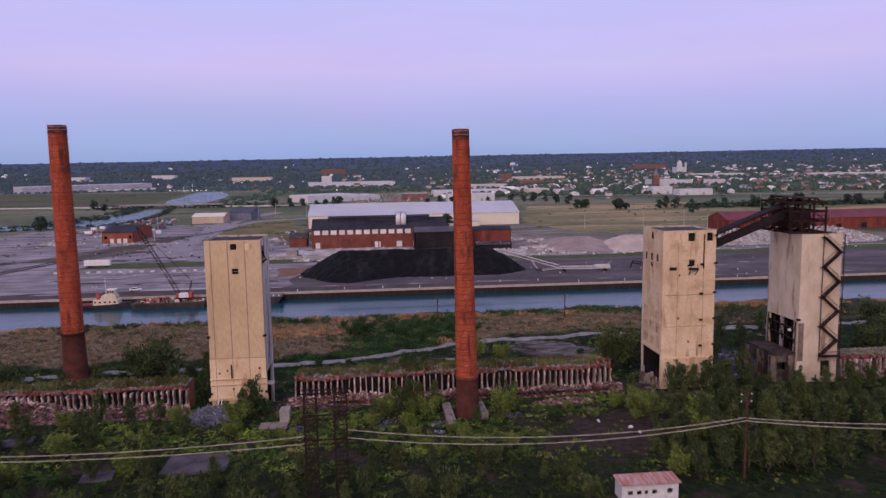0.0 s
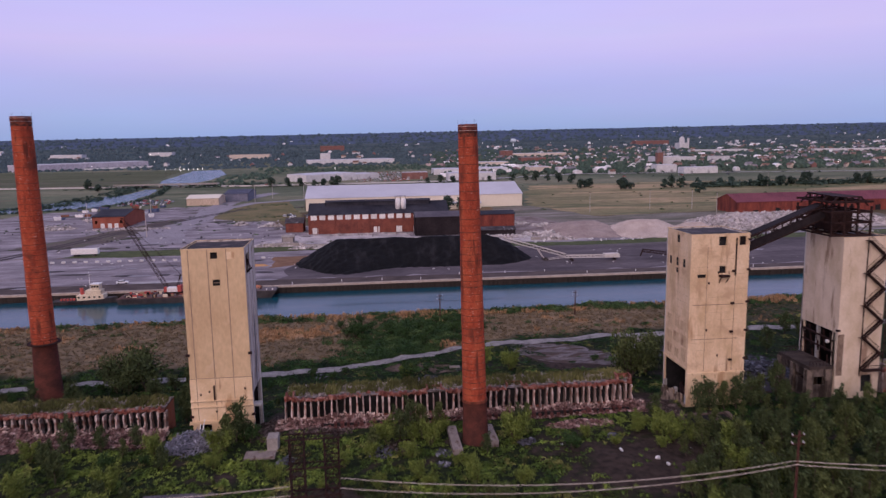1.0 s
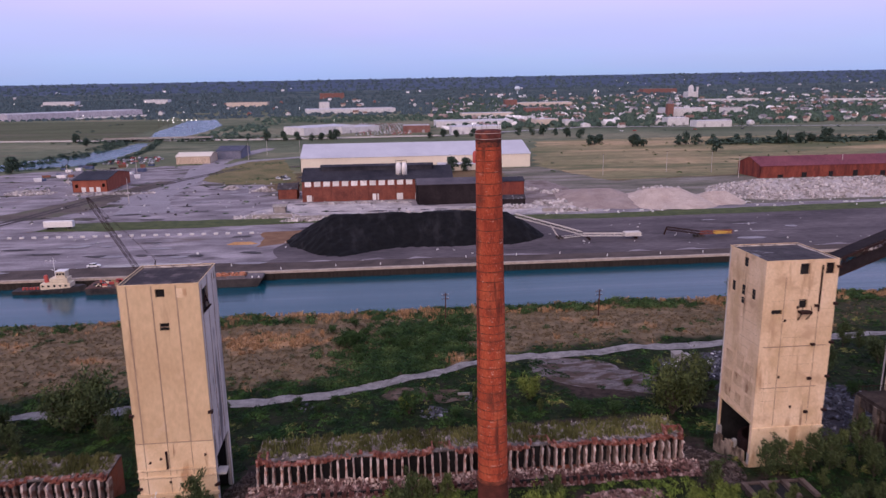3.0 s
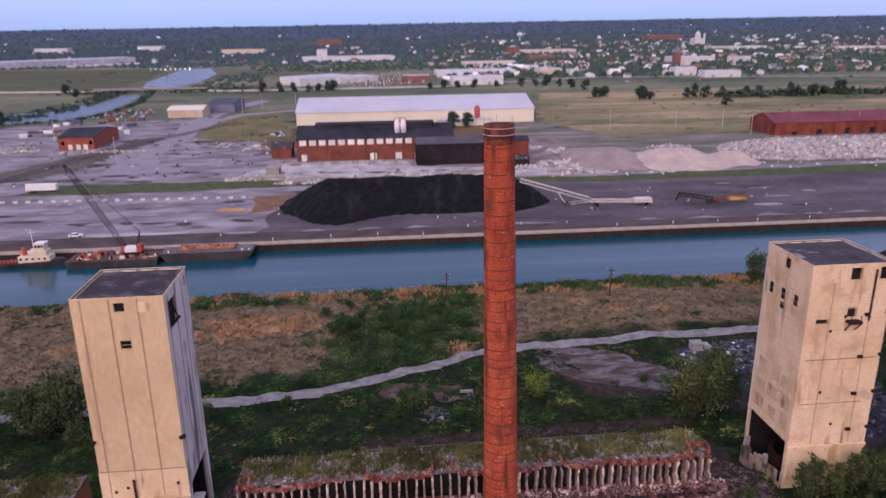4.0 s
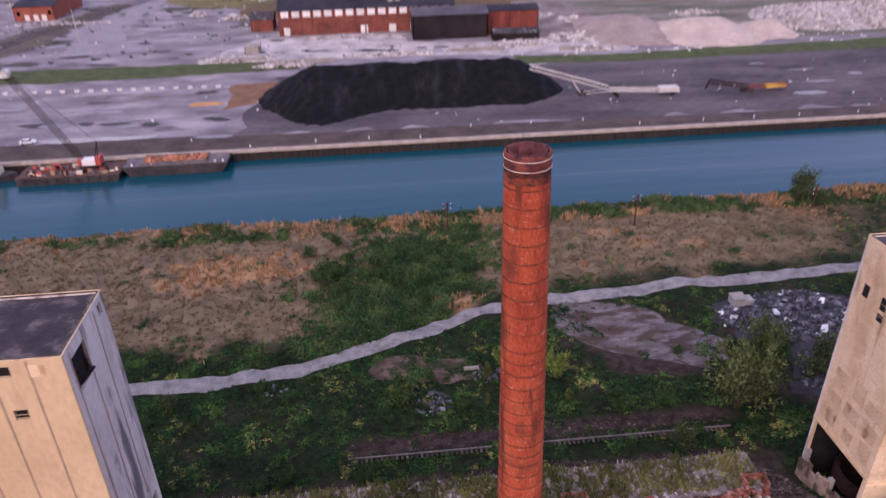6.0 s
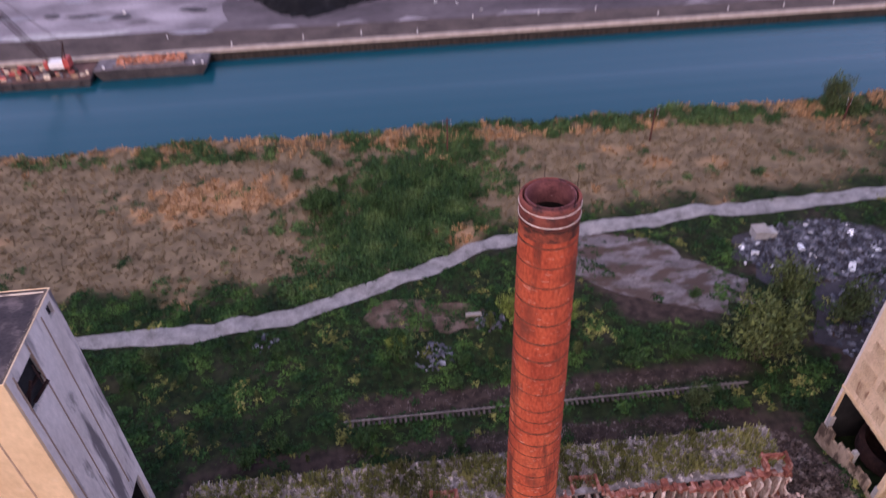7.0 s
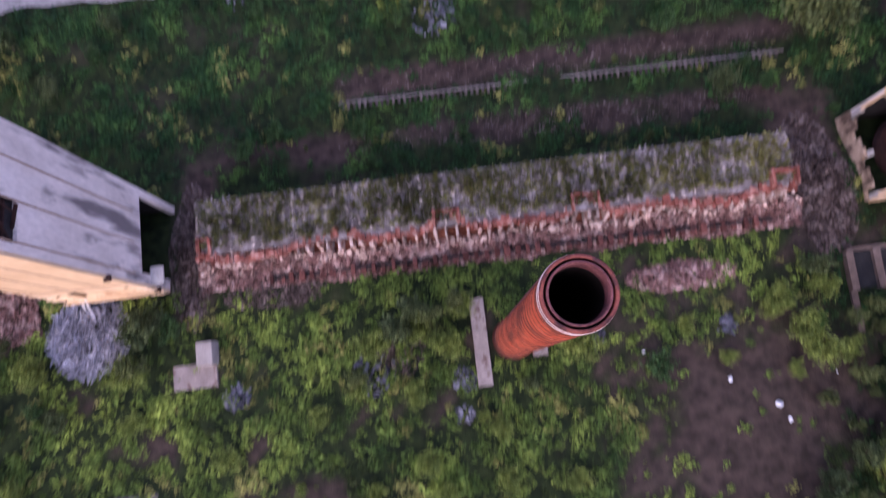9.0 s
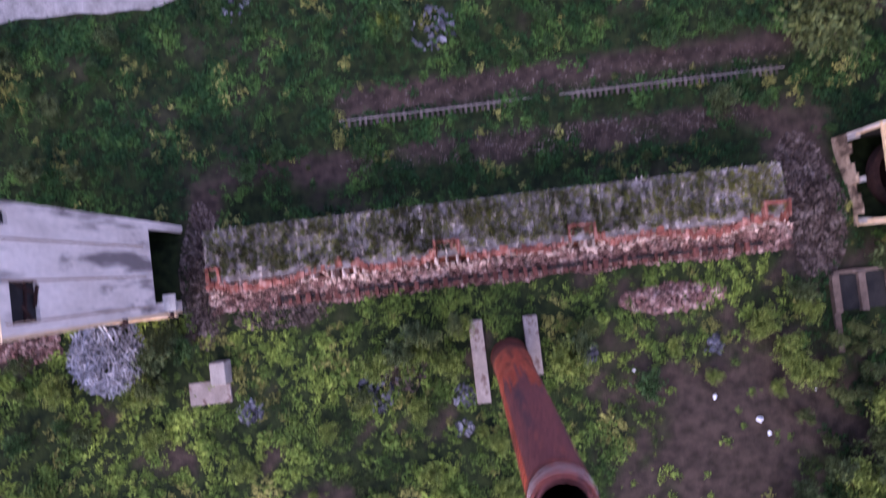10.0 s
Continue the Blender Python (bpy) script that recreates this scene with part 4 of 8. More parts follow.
for y in (-5.0, 0.4, 5.4):
    block("column", CONCRETE_GREY, T3, -4.5, y - 0.3, -2.9, -3.9, y + 0.3, 13.4)
lug(T3, -4.5, -6.0, 14.0)

bay = [((-4.4, -4.6 + 2.2 * k, 8.5 + 0.4 * (k % 2)), (-4.4, -3.6 + 2.2 * k, 13.0), 0.25) for k in range(5)]
bay += [((-4.5, -4.9, z), (-4.5, 4.9, z + 0.3), 0.3) for z in (9.4, 11.6)]
bay += [((-4.3, -4.0 + 2.4 * k, 1.0), (-4.5, -3.2 + 2.4 * k, 8.4), 0.2) for k in range(4)]
for p0, p1, w in bay:
    bm = bmesh.new()
    bar(bm, p0, p1, w)
    part("beam", bm, STEEL, T3, "rusted beam across the open bay")
bm = bmesh.new()
bmesh.ops.create_icosphere(bm, subdivisions=2, radius=0.4, matrix=Matrix.Translation((-4.75, -3.4, 11.2)))
part("float_ball", bm, WHITE_STEEL_EARLY, T3, "white round float", True)
for x0_, x1_, z0_, z1_ in ((-4.45, -3.2, 5.0, 13.2), (-4.45, -2.2, -2.9, 1.0)):
    block("dark_stain", shade("soot_stain", [(0.10, 0.07, 0.055), (0.26, 0.19, 0.14)], 0.6, 0.9, 0.3), T3, x0_, -6.03, z0_, x1_, -5.99, z1_, "soot-stained wall edge")
platform = thing("loading_platform", 86.6, 145, -0.3, "ruined concrete loading platform beside the tower", "platform")
block("deck", shade("sooty_deck", [(0.028, 0.022, 0.02), (0.075, 0.058, 0.05)], 0.5, 0.9, 0.4), platform, -2.6, -5.2, 8.6, 2.4, 5.2, 9.2, "cracked concrete deck")
for x in (-2.2, 1.6):
    for y in (-4.6, 0, 4.6):
        block("column", shade("stained_column", [(0.10, 0.078, 0.062), (0.22, 0.175, 0.14)], 0.5, 0.9, 0.4, spots=((0.03, 0.022, 0.018), 0.7, 0.47, (1, 1, 0.3))), platform, x - 0.7, y - 0.6, -0.5, x + 0.6, y + 0.6, 8.6)
STAINED_WALL = shade("dim_concrete", [(0.055, 0.042, 0.036), (0.15, 0.118, 0.10)], 0.5, 0.9, 0.4, spots=((0.022, 0.016, 0.014), 0.6, 0.48, (1, 1, 0.3)))
for nm, b in (("front_wall", (-1.6, -5.0, -0.5, 1.1, -4.5, 5.4)), ("front_beam", (-2.6, -5.1, 7.2, 2.4, -4.4, 8.59)), ("side_wall", (-2.5, -4.0, -0.5, -2.0, -0.8, 6.3)), ("side_wall", (-2.5, 0.9, -0.5, -2.0, 3.9, 4.2)), ("side_beam", (-2.65, -4.3, 7.0, -1.9, 4.9, 8.59))):
    bm = bmesh.new()
    box(bm, *b, 0.12)
    part(nm, bm, STAINED_WALL, platform, "stained broken concrete")
bm = bmesh.new()
for y in (-5.1, 5.1):
    for k in range(8):
        bar(bm, (-2.5 + 0.7 * k, y, 9.2), (-2.5 + 0.7 * k, y, 10.2), 0.06)
    bar(bm, (-2.5, y, 10.2), (2.4, y, 10.2), 0.07)
part("railing", bm, STEEL, platform)

frame_top = thing("head_frame", 91.6, 145.5, 34.15, "rusted steel conveyor head frame on the tower roof", "steel frame")
for x in (-4.9, -2.4, 0.2, 2.9):
    for y in (-5.6, 0, 5.4):
        bm = bmesh.new()
        bar(bm, (x, y, 0), (x, y, 7.4 if -4 < x < 2 else 5.6), 0.32)
        part("post", bm, STEEL, frame_top)
for z in (0.2, 2.6, 4.6, 6.5):
    for y in (-5.6, 0, 5.4):
        bm = bmesh.new()
        bar(bm, (-5.2, y, z), (3.2, y, z), 0.26, 0.4)
        part("beam", bm, STEEL, frame_top)
    for x in (-4.9, -2.4, 0.2, 2.9):
        bm = bmesh.new()
        bar(bm, (x, -5.8, z), (x, 5.6, z), 0.22, 0.3)
        part("cross_beam", bm, STEEL, frame_top)
for y in (-5.6, 5.4):
    for x0, x1 in ((-4.9, -2.4), (-2.4, 0.2), (0.2, 2.9)):
        for p0, p1 in (((x0, y, 0.2), (x1, y, 2.6)), ((x1, y, 2.6), (x0, y, 4.6))):
            bm = bmesh.new()
            bar(bm, p0, p1, 0.14)
            part("brace", bm, STEEL, frame_top)
bm = bmesh.new()
box(bm, -3.4, -4.6, 7.3, 1.4, 4.6, 7.55, 0.25)
for a, b in (((-4.9, 5.6), (-3.3, 7.4)), ((2.9, 5.6), (1.3, 7.4))):
    for y in (-4.6, -1.5, 1.5, 4.6):
        bar(bm, (a[0], y, a[1]), (b[0], y, b[1]), 0.3, 0.2)
    bar(bm, (a[0] * 0.6 + b[0] * 0.4, -4.6, a[1] * 0.6 + b[1] * 0.4), (a[0] * 0.6 + b[0] * 0.4, 4.6, a[1] * 0.6 + b[1] * 0.4), 0.9, 0.15)
part("roof_sheet", bm, STEEL, frame_top, "sagging rusted roof sheets")
bm = bmesh.new()
box(bm, -3.6, -4.0, 1.0, 0.4, 3.8, 4.5, 0.1)
part("machine_house", bm, STEEL, frame_top, "black corrugated machine casing")
bm = bmesh.new()
for k in range(12):
    bar(bm, (-5.2 + 0.76 * k, -6.0, 2.7), (-5.2 + 0.76 * k, -6.0, 3.8), 0.07)
bar(bm, (-5.2, -6.0, 3.8), (3.2, -6.0, 3.8), 0.09)
part("railing", bm, STEEL, frame_top)

gallery = thing("conveyor_gallery", 79.5, 145, 32, "dark inclined conveyor gallery between two towers", "conveyor")
A, B = Vector((-8.5, 0, -1.2)), Vector((8.0, 0, 5.2))
bm = bmesh.new()
for y in (-1.5, 1.5):
    for dz in (0, 2.6):
        bar(bm, A + Vector((0, y, dz)), B + Vector((0, y, dz)), 0.22, 0.3)
    for k in range(10):
        p, q = A.lerp(B, k / 10), A.lerp(B, (k + 1) / 10)
        bar(bm, p + Vector((0, y, 0)), p + Vector((0, y, 2.6)), 0.12)
        bar(bm, p + Vector((0, y, 0 if k % 2 else 2.6)), q + Vector((0, y, 2.6 if k % 2 else 0)), 0.12)
part("truss", bm, STEEL, gallery)
bm = bmesh.new()
bar(bm, A + Vector((0, 0, 0.1)), B + Vector((0, 0, 0.1)), 2.7, 0.12)
part("floor_plate", bm, STEEL, gallery)
bm = bmesh.new()
bar(bm, A + Vector((0, 0, 2.8)), B + Vector((0, 0, 2.8)), 2.6, 0.12)
part("roof_sheet", bm, DARK_CLAD, gallery, "dark corrugated gallery roof")
bm = bmesh.new()
bar(bm, A + Vector((0, -1.62, 1.0)), B + Vector((0, -1.62, 1.0)), 0.05, 1.5)
part("side_sheet", bm, DARK_CLAD, gallery)

# ---- loose masonry round the ovens ----


def bits(n, size, seed):
    """Vertices and faces of n tumbled blocks of about that size, all at the origin."""
    r = np.random.default_rng(seed)
    base = np.array([(x, y, z) for z in (-1, 1) for y in (-1, 1) for x in (-1, 1)], float)
    f = np.array([(0, 2, 3, 1), (4, 5, 7, 6), (0, 1, 5, 4), (2, 6, 7, 3), (0, 4, 6, 2), (1, 3, 7, 5)])
    dims = r.uniform(0.5, 1.3, (n, 1, 3)) * np.array([1.0, 0.6, 0.42]) * size * 0.5 * r.uniform(0.5, 1.6, (n, 1, 1))
    v = (base[None] + r.uniform(-0.25, 0.25, (n, 8, 3))) * dims
    a, b, c = r.uniform(0, 6.3, n), r.normal(0, 0.5, n), r.normal(0, 0.5, n)
    ca, sa, cb, sb, cc, sc = np.cos(a), np.sin(a), np.cos(b), np.sin(b), np.cos(c), np.sin(c)
    o, i = np.zeros(n), np.ones(n)
    rz = np.stack([ca, -sa, o, sa, ca, o, o, o, i], -1).reshape(n, 3, 3)
    ry = np.stack([cb, o, sb, o, i, o, -sb, o, cb], -1).reshape(n, 3, 3)
    rx = np.stack([i, o, o, o, cc, -sc, o, sc, cc], -1).reshape(n, 3, 3)
    v = np.einsum("nij,nkj->nki", rz @ ry @ rx, v)
    return v, f


def strew(name, pts, size, material, label, category, seed=1, kind="stuff"):
    """Tumbled blocks at the given places, as one object."""
    pts = np.asarray(pts)
    v, f = bits(len(pts), size, seed)
    v = v + pts[:, None, :]
    faces = (f[None] + 8 * np.arange(len(pts))[:, None, None]).reshape(-1, 4)
    return tagged(raw(name, v.reshape(-1, 3), faces, material), label, category, kind=kind)


def rise(x):
    """How much higher the fallen brick stands against the half-buried ovens."""
    return 2.6 * smooth(-56, -72, x) + 0.35 * wave(x, 0 * x, 17, 29)


def slope_pts(x0, x1, n, y_top, y_low, z_top, seed):
    r = np.random.default_rng(seed)
    x, t = r.uniform(x0, x1, n), r.random(n) ** 0.8
    y = y_top + (y_low - y_top) * t + 0.25 * wave(x, 0 * x, 9, seed)
    z = np.maximum(height(x, y), z_top + rise(x) - (z_top + rise(x) - 1.8) * t + 0.25 * wave(x, y, 4, seed)) + 0.05
    return np.stack([x, y, z], 1)


def talus(x0, x1, y_top, y_low, z_top, seed):
    """The smooth body of a slope of rubble, on which the loose bricks lie."""
    xs = np.arange(x0, x1, 0.8)
    ts = np.linspace(0, 1, 7)
    Xs, Ts = np.meshgrid(xs, ts)
    Ys = y_top + (y_low - y_top) * Ts
    Zs = z_top + rise(Xs) - (z_top + rise(Xs) - 1.6) * Ts ** 0.8 + 0.2 * wave(Xs, Ys, 5, seed) * np.sin(np.pi * Ts)
    ids = np.arange(Xs.size).reshape(Xs.shape)
    q = np.stack([ids[:-1, :-1], ids[1:, :-1], ids[1:, 1:], ids[:-1, 1:]], -1).reshape(-1, 4)
    ob = raw("rubble_slope", np.stack([Xs.ravel(), Ys.ravel(), Zs.ravel()], 1), q, RUBBLE, True)
    return tagged(ob, "slope of crumbled firebrick below the ovens", "rubble", kind="stuff")


for x0, x1, z_top, n, sd, y_low in ((-17.2, 51.5, 3.9, 4600, 21, 138.4), (-104, -36.2, 3.3, 6600, 22, 135.6), (101, 166, 3.5, 1500, 23, 138.4)):
    talus(x0, x1, 143.4 + OVEN_SHIFT, y_low, z_top - 0.15, sd)
    strew("brick_rubble", slope_pts(x0, x1, n, 143.3 + OVEN_SHIFT, y_low - 0.3, z_top, sd), 0.42, RUBBLE, "broken red and pale bricks fallen from the ovens", "rubble", sd)
    pale = slope_pts(x0, x1, n // 4, 143.2 + OVEN_SHIFT, 142.0 + OVEN_SHIFT, z_top + 0.15, sd + 40)
    strew("firebrick_rubble", pale, 0.38, shade("pale_brick_bits", [(0.40, 0.27, 0.22), (0.64, 0.52, 0.46)], 0.8, 0.9, 0.3, island=0.35), "whitish firebricks on the fallen brick", "rubble", sd + 40)

DARK_BITS = shade("dark_rubble", [(0.042, 0.030, 0.027), (0.078, 0.058, 0.052), (0.16, 0.13, 0.12)], 0.8, 0.95, 0.4, island=0.6)


def ellipse_pts(cx, cy, rx, ry, n, h, seed):
    r = np.random.default_rng(seed)
    a, d = r.uniform(0, 2 * np.pi, n), np.sqrt(r.random(n))
    x, y = cx + rx * d * np.cos(a), cy + ry * d * np.sin(a)
    return np.stack([x, y, height(x, y) + h * (1 - d) * r.random(n) + 0.05], 1)


strew("brick_rubble", ellipse_pts(37, 134, 6.2, 1.7, 800, 0.9, 41), 0.4, RUBBLE, "low mound of broken bricks in the weeds", "rubble", 41)
strew("brick_rubble", ellipse_pts(-18.5, 143, 2.6, 9, 1300, 0.4, 42), 0.3, DARK_BITS, "dark rubble strewn between tower and ovens", "rubble", 42)
strew("brick_rubble", ellipse_pts(54.6, 143, 3.8, 9, 1700, 0.5, 43), 0.34, DARK_BITS, "dark rubble strewn beside the oven end", "rubble", 43)
strew("brick_rubble", ellipse_pts(-9, 137.2, 6.0, 1.6, 420, 0.15, 48), 0.3, DARK_BITS, "dark brick scraps on the bare slope", "rubble", 48)
strew("brick_rubble", ellipse_pts(4.8, 129.2, 2.6, 3.0, 160, 0.2, 49), 0.3, DARK_BITS, "dark brick scraps among the saplings", "rubble", 49)
strew("brick_rubble", ellipse_pts(25, 154.6, 26, 1.7, 900, 0.05, 44), 0.2, DARK_BITS, "gravelly brick scraps behind the ovens", "rubble", 44)
strew("brick_rubble", ellipse_pts(27, 162, 30, 2.0, 700, 0.05, 45), 0.18, DARK_BITS, "stony ballast beside the old track", "rubble", 45)
GREY_BITS = shade("grey_scrap", [(0.04, 0.04, 0.05), (0.085, 0.085, 0.105), (0.21, 0.21, 0.24)], 0.6, 0.8, 0.3, island=0.6)
WHITE_BITS = shade("white_scrap", [(0.6, 0.6, 0.62), (0.75, 0.75, 0.76)], 0.6, 0.7, 0.1, island=0.2)
strew("scrap", ellipse_pts(78, 185.5, 13, 7.5, 1500, 0.8, 46), 0.6, GREY_BITS, "grey scrap and rubbish strewn over the ground", "scrap", 46)
strew("scrap", ellipse_pts(76, 186, 12, 7, 22, 0.9, 47), 1.0, WHITE_BITS, "white boards and drums in the scrap", "scrap", 47)
for cx, cy, rx, n, sd in ((11.5, 125.3, 1.4, 60, 51), (11.2, 121.5, 1.1, 30, 52), (26, 128.5, 1.6, 70, 53), (13, 170, 3, 60, 54), (22, 176, 2.5, 50, 55), (-11.8, 176, 2, 14, 56), (1.5, 127, 2.6, 70, 57), (-14.2, 126.0, 1.6, 60, 58), (41, 128, 1.2, 30, 59)):
    strew("scrap", ellipse_pts(cx, cy, rx, rx, n, 0.5, sd), 0.5, GREY_BITS, "grey scrap lying among the weeds", "scrap", sd)

strew("scrap", [(x, y, float(height(x, y)) + 0.15) for x, y in ((40.4, 122.0), (46.2, 117.0), (45.2, 118.8), (58.2, 123.2), (31.5, 126.0), (52.0, 121.5))], 0.5, WHITE_BITS, "white scraps lying on the bare soil", "scrap", 62)
tangle = thing("scrap_pile", -30.4, 134.6, 2.5, "tangled heap of grey metal strips before the tower", "scrap pile")
bm = bmesh.new()
random.seed(61)
for k in range(980):
    a, d = random.uniform(0, 6.3), 4.7 * math.sqrt(random.random())
    h = 2.3 * max(0, 1 - (d / 5.2) ** 2)
    p = Vector((d * math.cos(a), d * math.sin(a), random.uniform(0, h)))
    q = Vector((random.gauss(0, 1), random.gauss(0, 1), random.gauss(0, 0.4))).normalized() * random.uniform(0.6, 1.6)
    bar(bm, p - q / 2, p + q / 2, random.uniform(0.06, 0.2), 0.04)
part("metal_strip", bm, shade("zinc_strip", [(0.08, 0.08, 0.105), (0.17, 0.17, 0.215), (0.36, 0.36, 0.42)], 0.6, 0.6, 0.2, island=0.5), tangle, "twisted grey strips")
bm = bmesh.new()
bar(bm, (0.6, 2.4, 0.4), (1.0, 4.4, 3.2), 0.16)
bar(bm, (0.2, 2.4, 0.4), (0.3, 4.3, 2.8), 0.14)
part("white_pole", bm, WHITE_BITS, tangle)

# ---- oven tops, small brick stubs ----
for cx, w in ((11.5, 3.0), (26.7, 3.2), (47.9, 3.0), (-14.9, 1.6)):
    stub = thing("brick_stub", cx, 142.7, 7.3, "broken brick flue stub on the oven top", "brickwork", "stubs on the oven top")
    hh = 1.3 if cx > 40 else 0.8
    for nm, b in (("wall", (-w / 2, -0.9, 0, -w / 2 + 0.35, 0.9, hh)), ("wall", (w / 2 - 0.35, -0.9, 0, w / 2, 0.9, hh * 0.9)), ("wall", (-w / 2 + 0.36, 0.55, 0, w / 2 - 0.36, 0.9, hh * 0.8))):
        bm = bmesh.new()
        box(bm, *b, 0.1)
        part(nm, bm, OVEN_COPING, stub)

# ---- concrete blocks and slabs on the ground ----
for x0, y0, x1, y1, tag in ((12.9, 124.3, 14.55, 134.0, "long concrete footing beam beside the chimney"), (19.3, 126.9, 20.95, 133.8, "long concrete footing beam beside the chimney")):
    f = thing("footing", (x0 + x1) / 2, (y0 + y1) / 2, 1.9, tag, "footing", "chimney footings")
    bm = bmesh.new()
    box(bm, x0 - (x0 + x1) / 2, y0 - (y0 + y1) / 2, 0, (x1 - x0) / 2, (y1 - y0) / 2, 1.75)
    bmesh.ops.bevel(bm, geom=bm.edges[:], offset=0.06, segments=1, affect="EDGES")
    part("beam", bm, shade("footing_block", [(0.20, 0.165, 0.15), (0.31, 0.265, 0.24)], 0.6, 0.9, 0.4, spots=((0.09, 0.05, 0.04), 0.9, 0.55)), f)
SLAB = shade("old_slab", [(0.045, 0.040, 0.048), (0.085, 0.075, 0.088), (0.13, 0.115, 0.13)], 0.25, 0.9, 0.4, spots=((0.03, 0.035, 0.02), 0.5, 0.6))
for x, y, w, d, turn in ((-28.6, 113.2, 5.0, 3.5, 0), (-43.0, 110.5, 2.4, 1.6, 8), (-62.0, 126.5, 2.6, 1.6, 12)):
    p = thing("concrete_pad", x, y, float(height(x, y)) - 0.1, "dark cracked concrete pad among the weeds", "concrete pad", "concrete pads", turn=turn)
    bm = bmesh.new()
    box(bm, -w, -d, -0.3, w, d, 0.42, 0.12)
    bmesh.ops.bevel(bm, geom=bm.edges[:], offset=0.08, segments=1, affect="EDGES")
    part("pad", bm, SLAB, p)
kiosk = thing("concrete_block", -16.7, 131.2, 2.3, "pale concrete block on a cracked slab", "concrete block")
block("block", shade("pale_block", [(0.26, 0.23, 0.21), (0.36, 0.33, 0.30)], 0.5, 0.9, 0.4), kiosk, -0.9, -1.2, 0, 0.9, 1.4, 2.6, "", 0.06)
block("slab", shade("footing_block", []), kiosk, -4.4, -3.6, 0, 0.6, -0.9, 0.45, "", 0.05)
pit = thing("concrete_pit", 58.6, 132.4, 2.2, "open concrete pit with dividing walls", "pit")
for x in (-3.0, 0.0, 3.2, 6.0):
    block("wall", CONCRETE_DARK, pit, x - 0.4, -2.4, -0.4, x + 0.4, 2.0, 1.1)
# raised dark sheet that paints in the shade down in the pit
block("floor_slab", DARK, pit, -2.6, -2.2, -0.3, 5.6, 1.9, 0.55)
block("end_wall", CONCRETE_DARK, pit, -3.0, 2.0, -0.4, 6.2, 2.4, 0.8)
block("curb", CONCRETE_DARK, pit, -3.4, -7.0, 0, -2.7, -2.4, 0.6)

# ---- old track ----
track = thing("railway_track", 27, 159.9, -0.2, "rusted overgrown single rail on rotten sleepers", "railway track")
bm = bmesh.new()
bar(bm, (-27, 0.05, 0.2), (27.5, -0.05, 0.2), 0.16, 0.2)
part("rail", bm, shade("rail_grey", [(0.12, 0.105, 0.10), (0.22, 0.19, 0.18)], 0.6, 0.7), track)
for k in range(78):
    o = block("sleeper", shade("sleeper_wood", [(0.045, 0.036, 0.033), (0.095, 0.08, 0.072)], 1.0, 0.95, 0.4, piece=0.5), track, -0.16, -0.75, 0, 0.16, 0.4, 0.13)
    o.location.x = -26.5 + 0.69 * k
    o.rotation_euler.z = random.uniform(-0.08, 0.08)

# ---- gravel path ----
GRAVEL = shade("path_gravel", [(0.15, 0.138, 0.135), (0.24, 0.224, 0.22), (0.30, 0.28, 0.272)], 0.5, 0.95, 0.4, fine=12, grit=0.35)
px = np.arange(-150, 260, 0.9)
pv, pf = [], []
py_ = path_y(px)
py_ = np.convolve(np.pad(py_, 6, mode="edge"), np.ones(13) / 13, "valid")
wl, wr = 1.8 + 0.35 * wave(px, px * 0, 11, 71) + 0.06 * wave(px, px * 0, 2.5, 73), 1.7 + 0.35 * wave(px, px * 0, 9, 72) + 0.06 * wave(px, px * 0, 2.2, 74)
for t in np.linspace(-1, 1, 7):
    yy = py_ + np.where(t < 0, t * wl, t * wr)
    pv.append(np.stack([px, yy, height(px, yy) + 0.10 + 0.05 * (1 - t * t)], 1))
pv = np.array(pv)
ids = np.arange(pv.shape[0] * pv.shape[1]).reshape(pv.shape[:2])
pq = np.stack([ids[:-1, :-1], ids[:-1, 1:], ids[1:, 1:], ids[1:, :-1]], -1).reshape(-1, 4)
tagged(raw("path", pv.reshape(-1, 3), pq, GRAVEL, True), "pale grey gravel path winding through the weeds", "path", kind="structure")


def flat_patch(name, cx, cy, rx, ry, skew, material, label, seed, lift=0.08):
    """A thin spread of other soil that follows the ground."""
    n, m = 40, 8
    vs = []
    for i in range(m + 1):
        for k in range(n):
            a = 2 * math.pi * k / n
            d = i / m * (1 + 0.34 * noise.noise(Vector((2.2 * math.cos(a), 2.2 * math.sin(a), seed))) + 0.1 * noise.noise(Vector((7 * math.cos(a), 7 * math.sin(a), seed))))
            x, y = rx * d * math.cos(a), ry * d * math.sin(a)
            x, y = cx + x, cy + y + skew * x
            vs.append((x, y, float(height(x, y)) + lift))
    fs = [(i * n + k, i * n + (k + 1) % n, (i + 1) * n + (k + 1) % n, (i + 1) * n + k) for i in range(m) for k in range(n)]
    return tagged(raw(name, vs, fs, material, True), label, "ground", kind="structure")


flat_patch("ground_patch", 48.5, 184.3, 14.0, 8.2, -0.5, shade("grey_clay", [(0.085, 0.072, 0.07), (0.14, 0.12, 0.122), (0.21, 0.185, 0.195)], 0.22, 0.95, 0.5, (0.8, 1.6, 1), spots=((0.065, 0.043, 0.032), 0.3, 0.46, (0.7, 1.5, 1)), stains=[((0.03, 0.036, 0.018), 0.5, 0.58)]), "bare grey clay streaked with runnels", 3.1)
flat_patch("ground_patch", 84, 166, 15, 13, 0.0, shade("dark_ash", [(0.03, 0.028, 0.033), (0.065, 0.058, 0.066)], 0.4, 0.95, 0.4), "black cinder ground behind the towers", 9.3)
strew("scrap", ellipse_pts(84, 166, 14, 12, 700, 0.7, 63), 0.7, GREY_BITS, "dark scrap and slabs on the cinder ground", "scrap", 63)
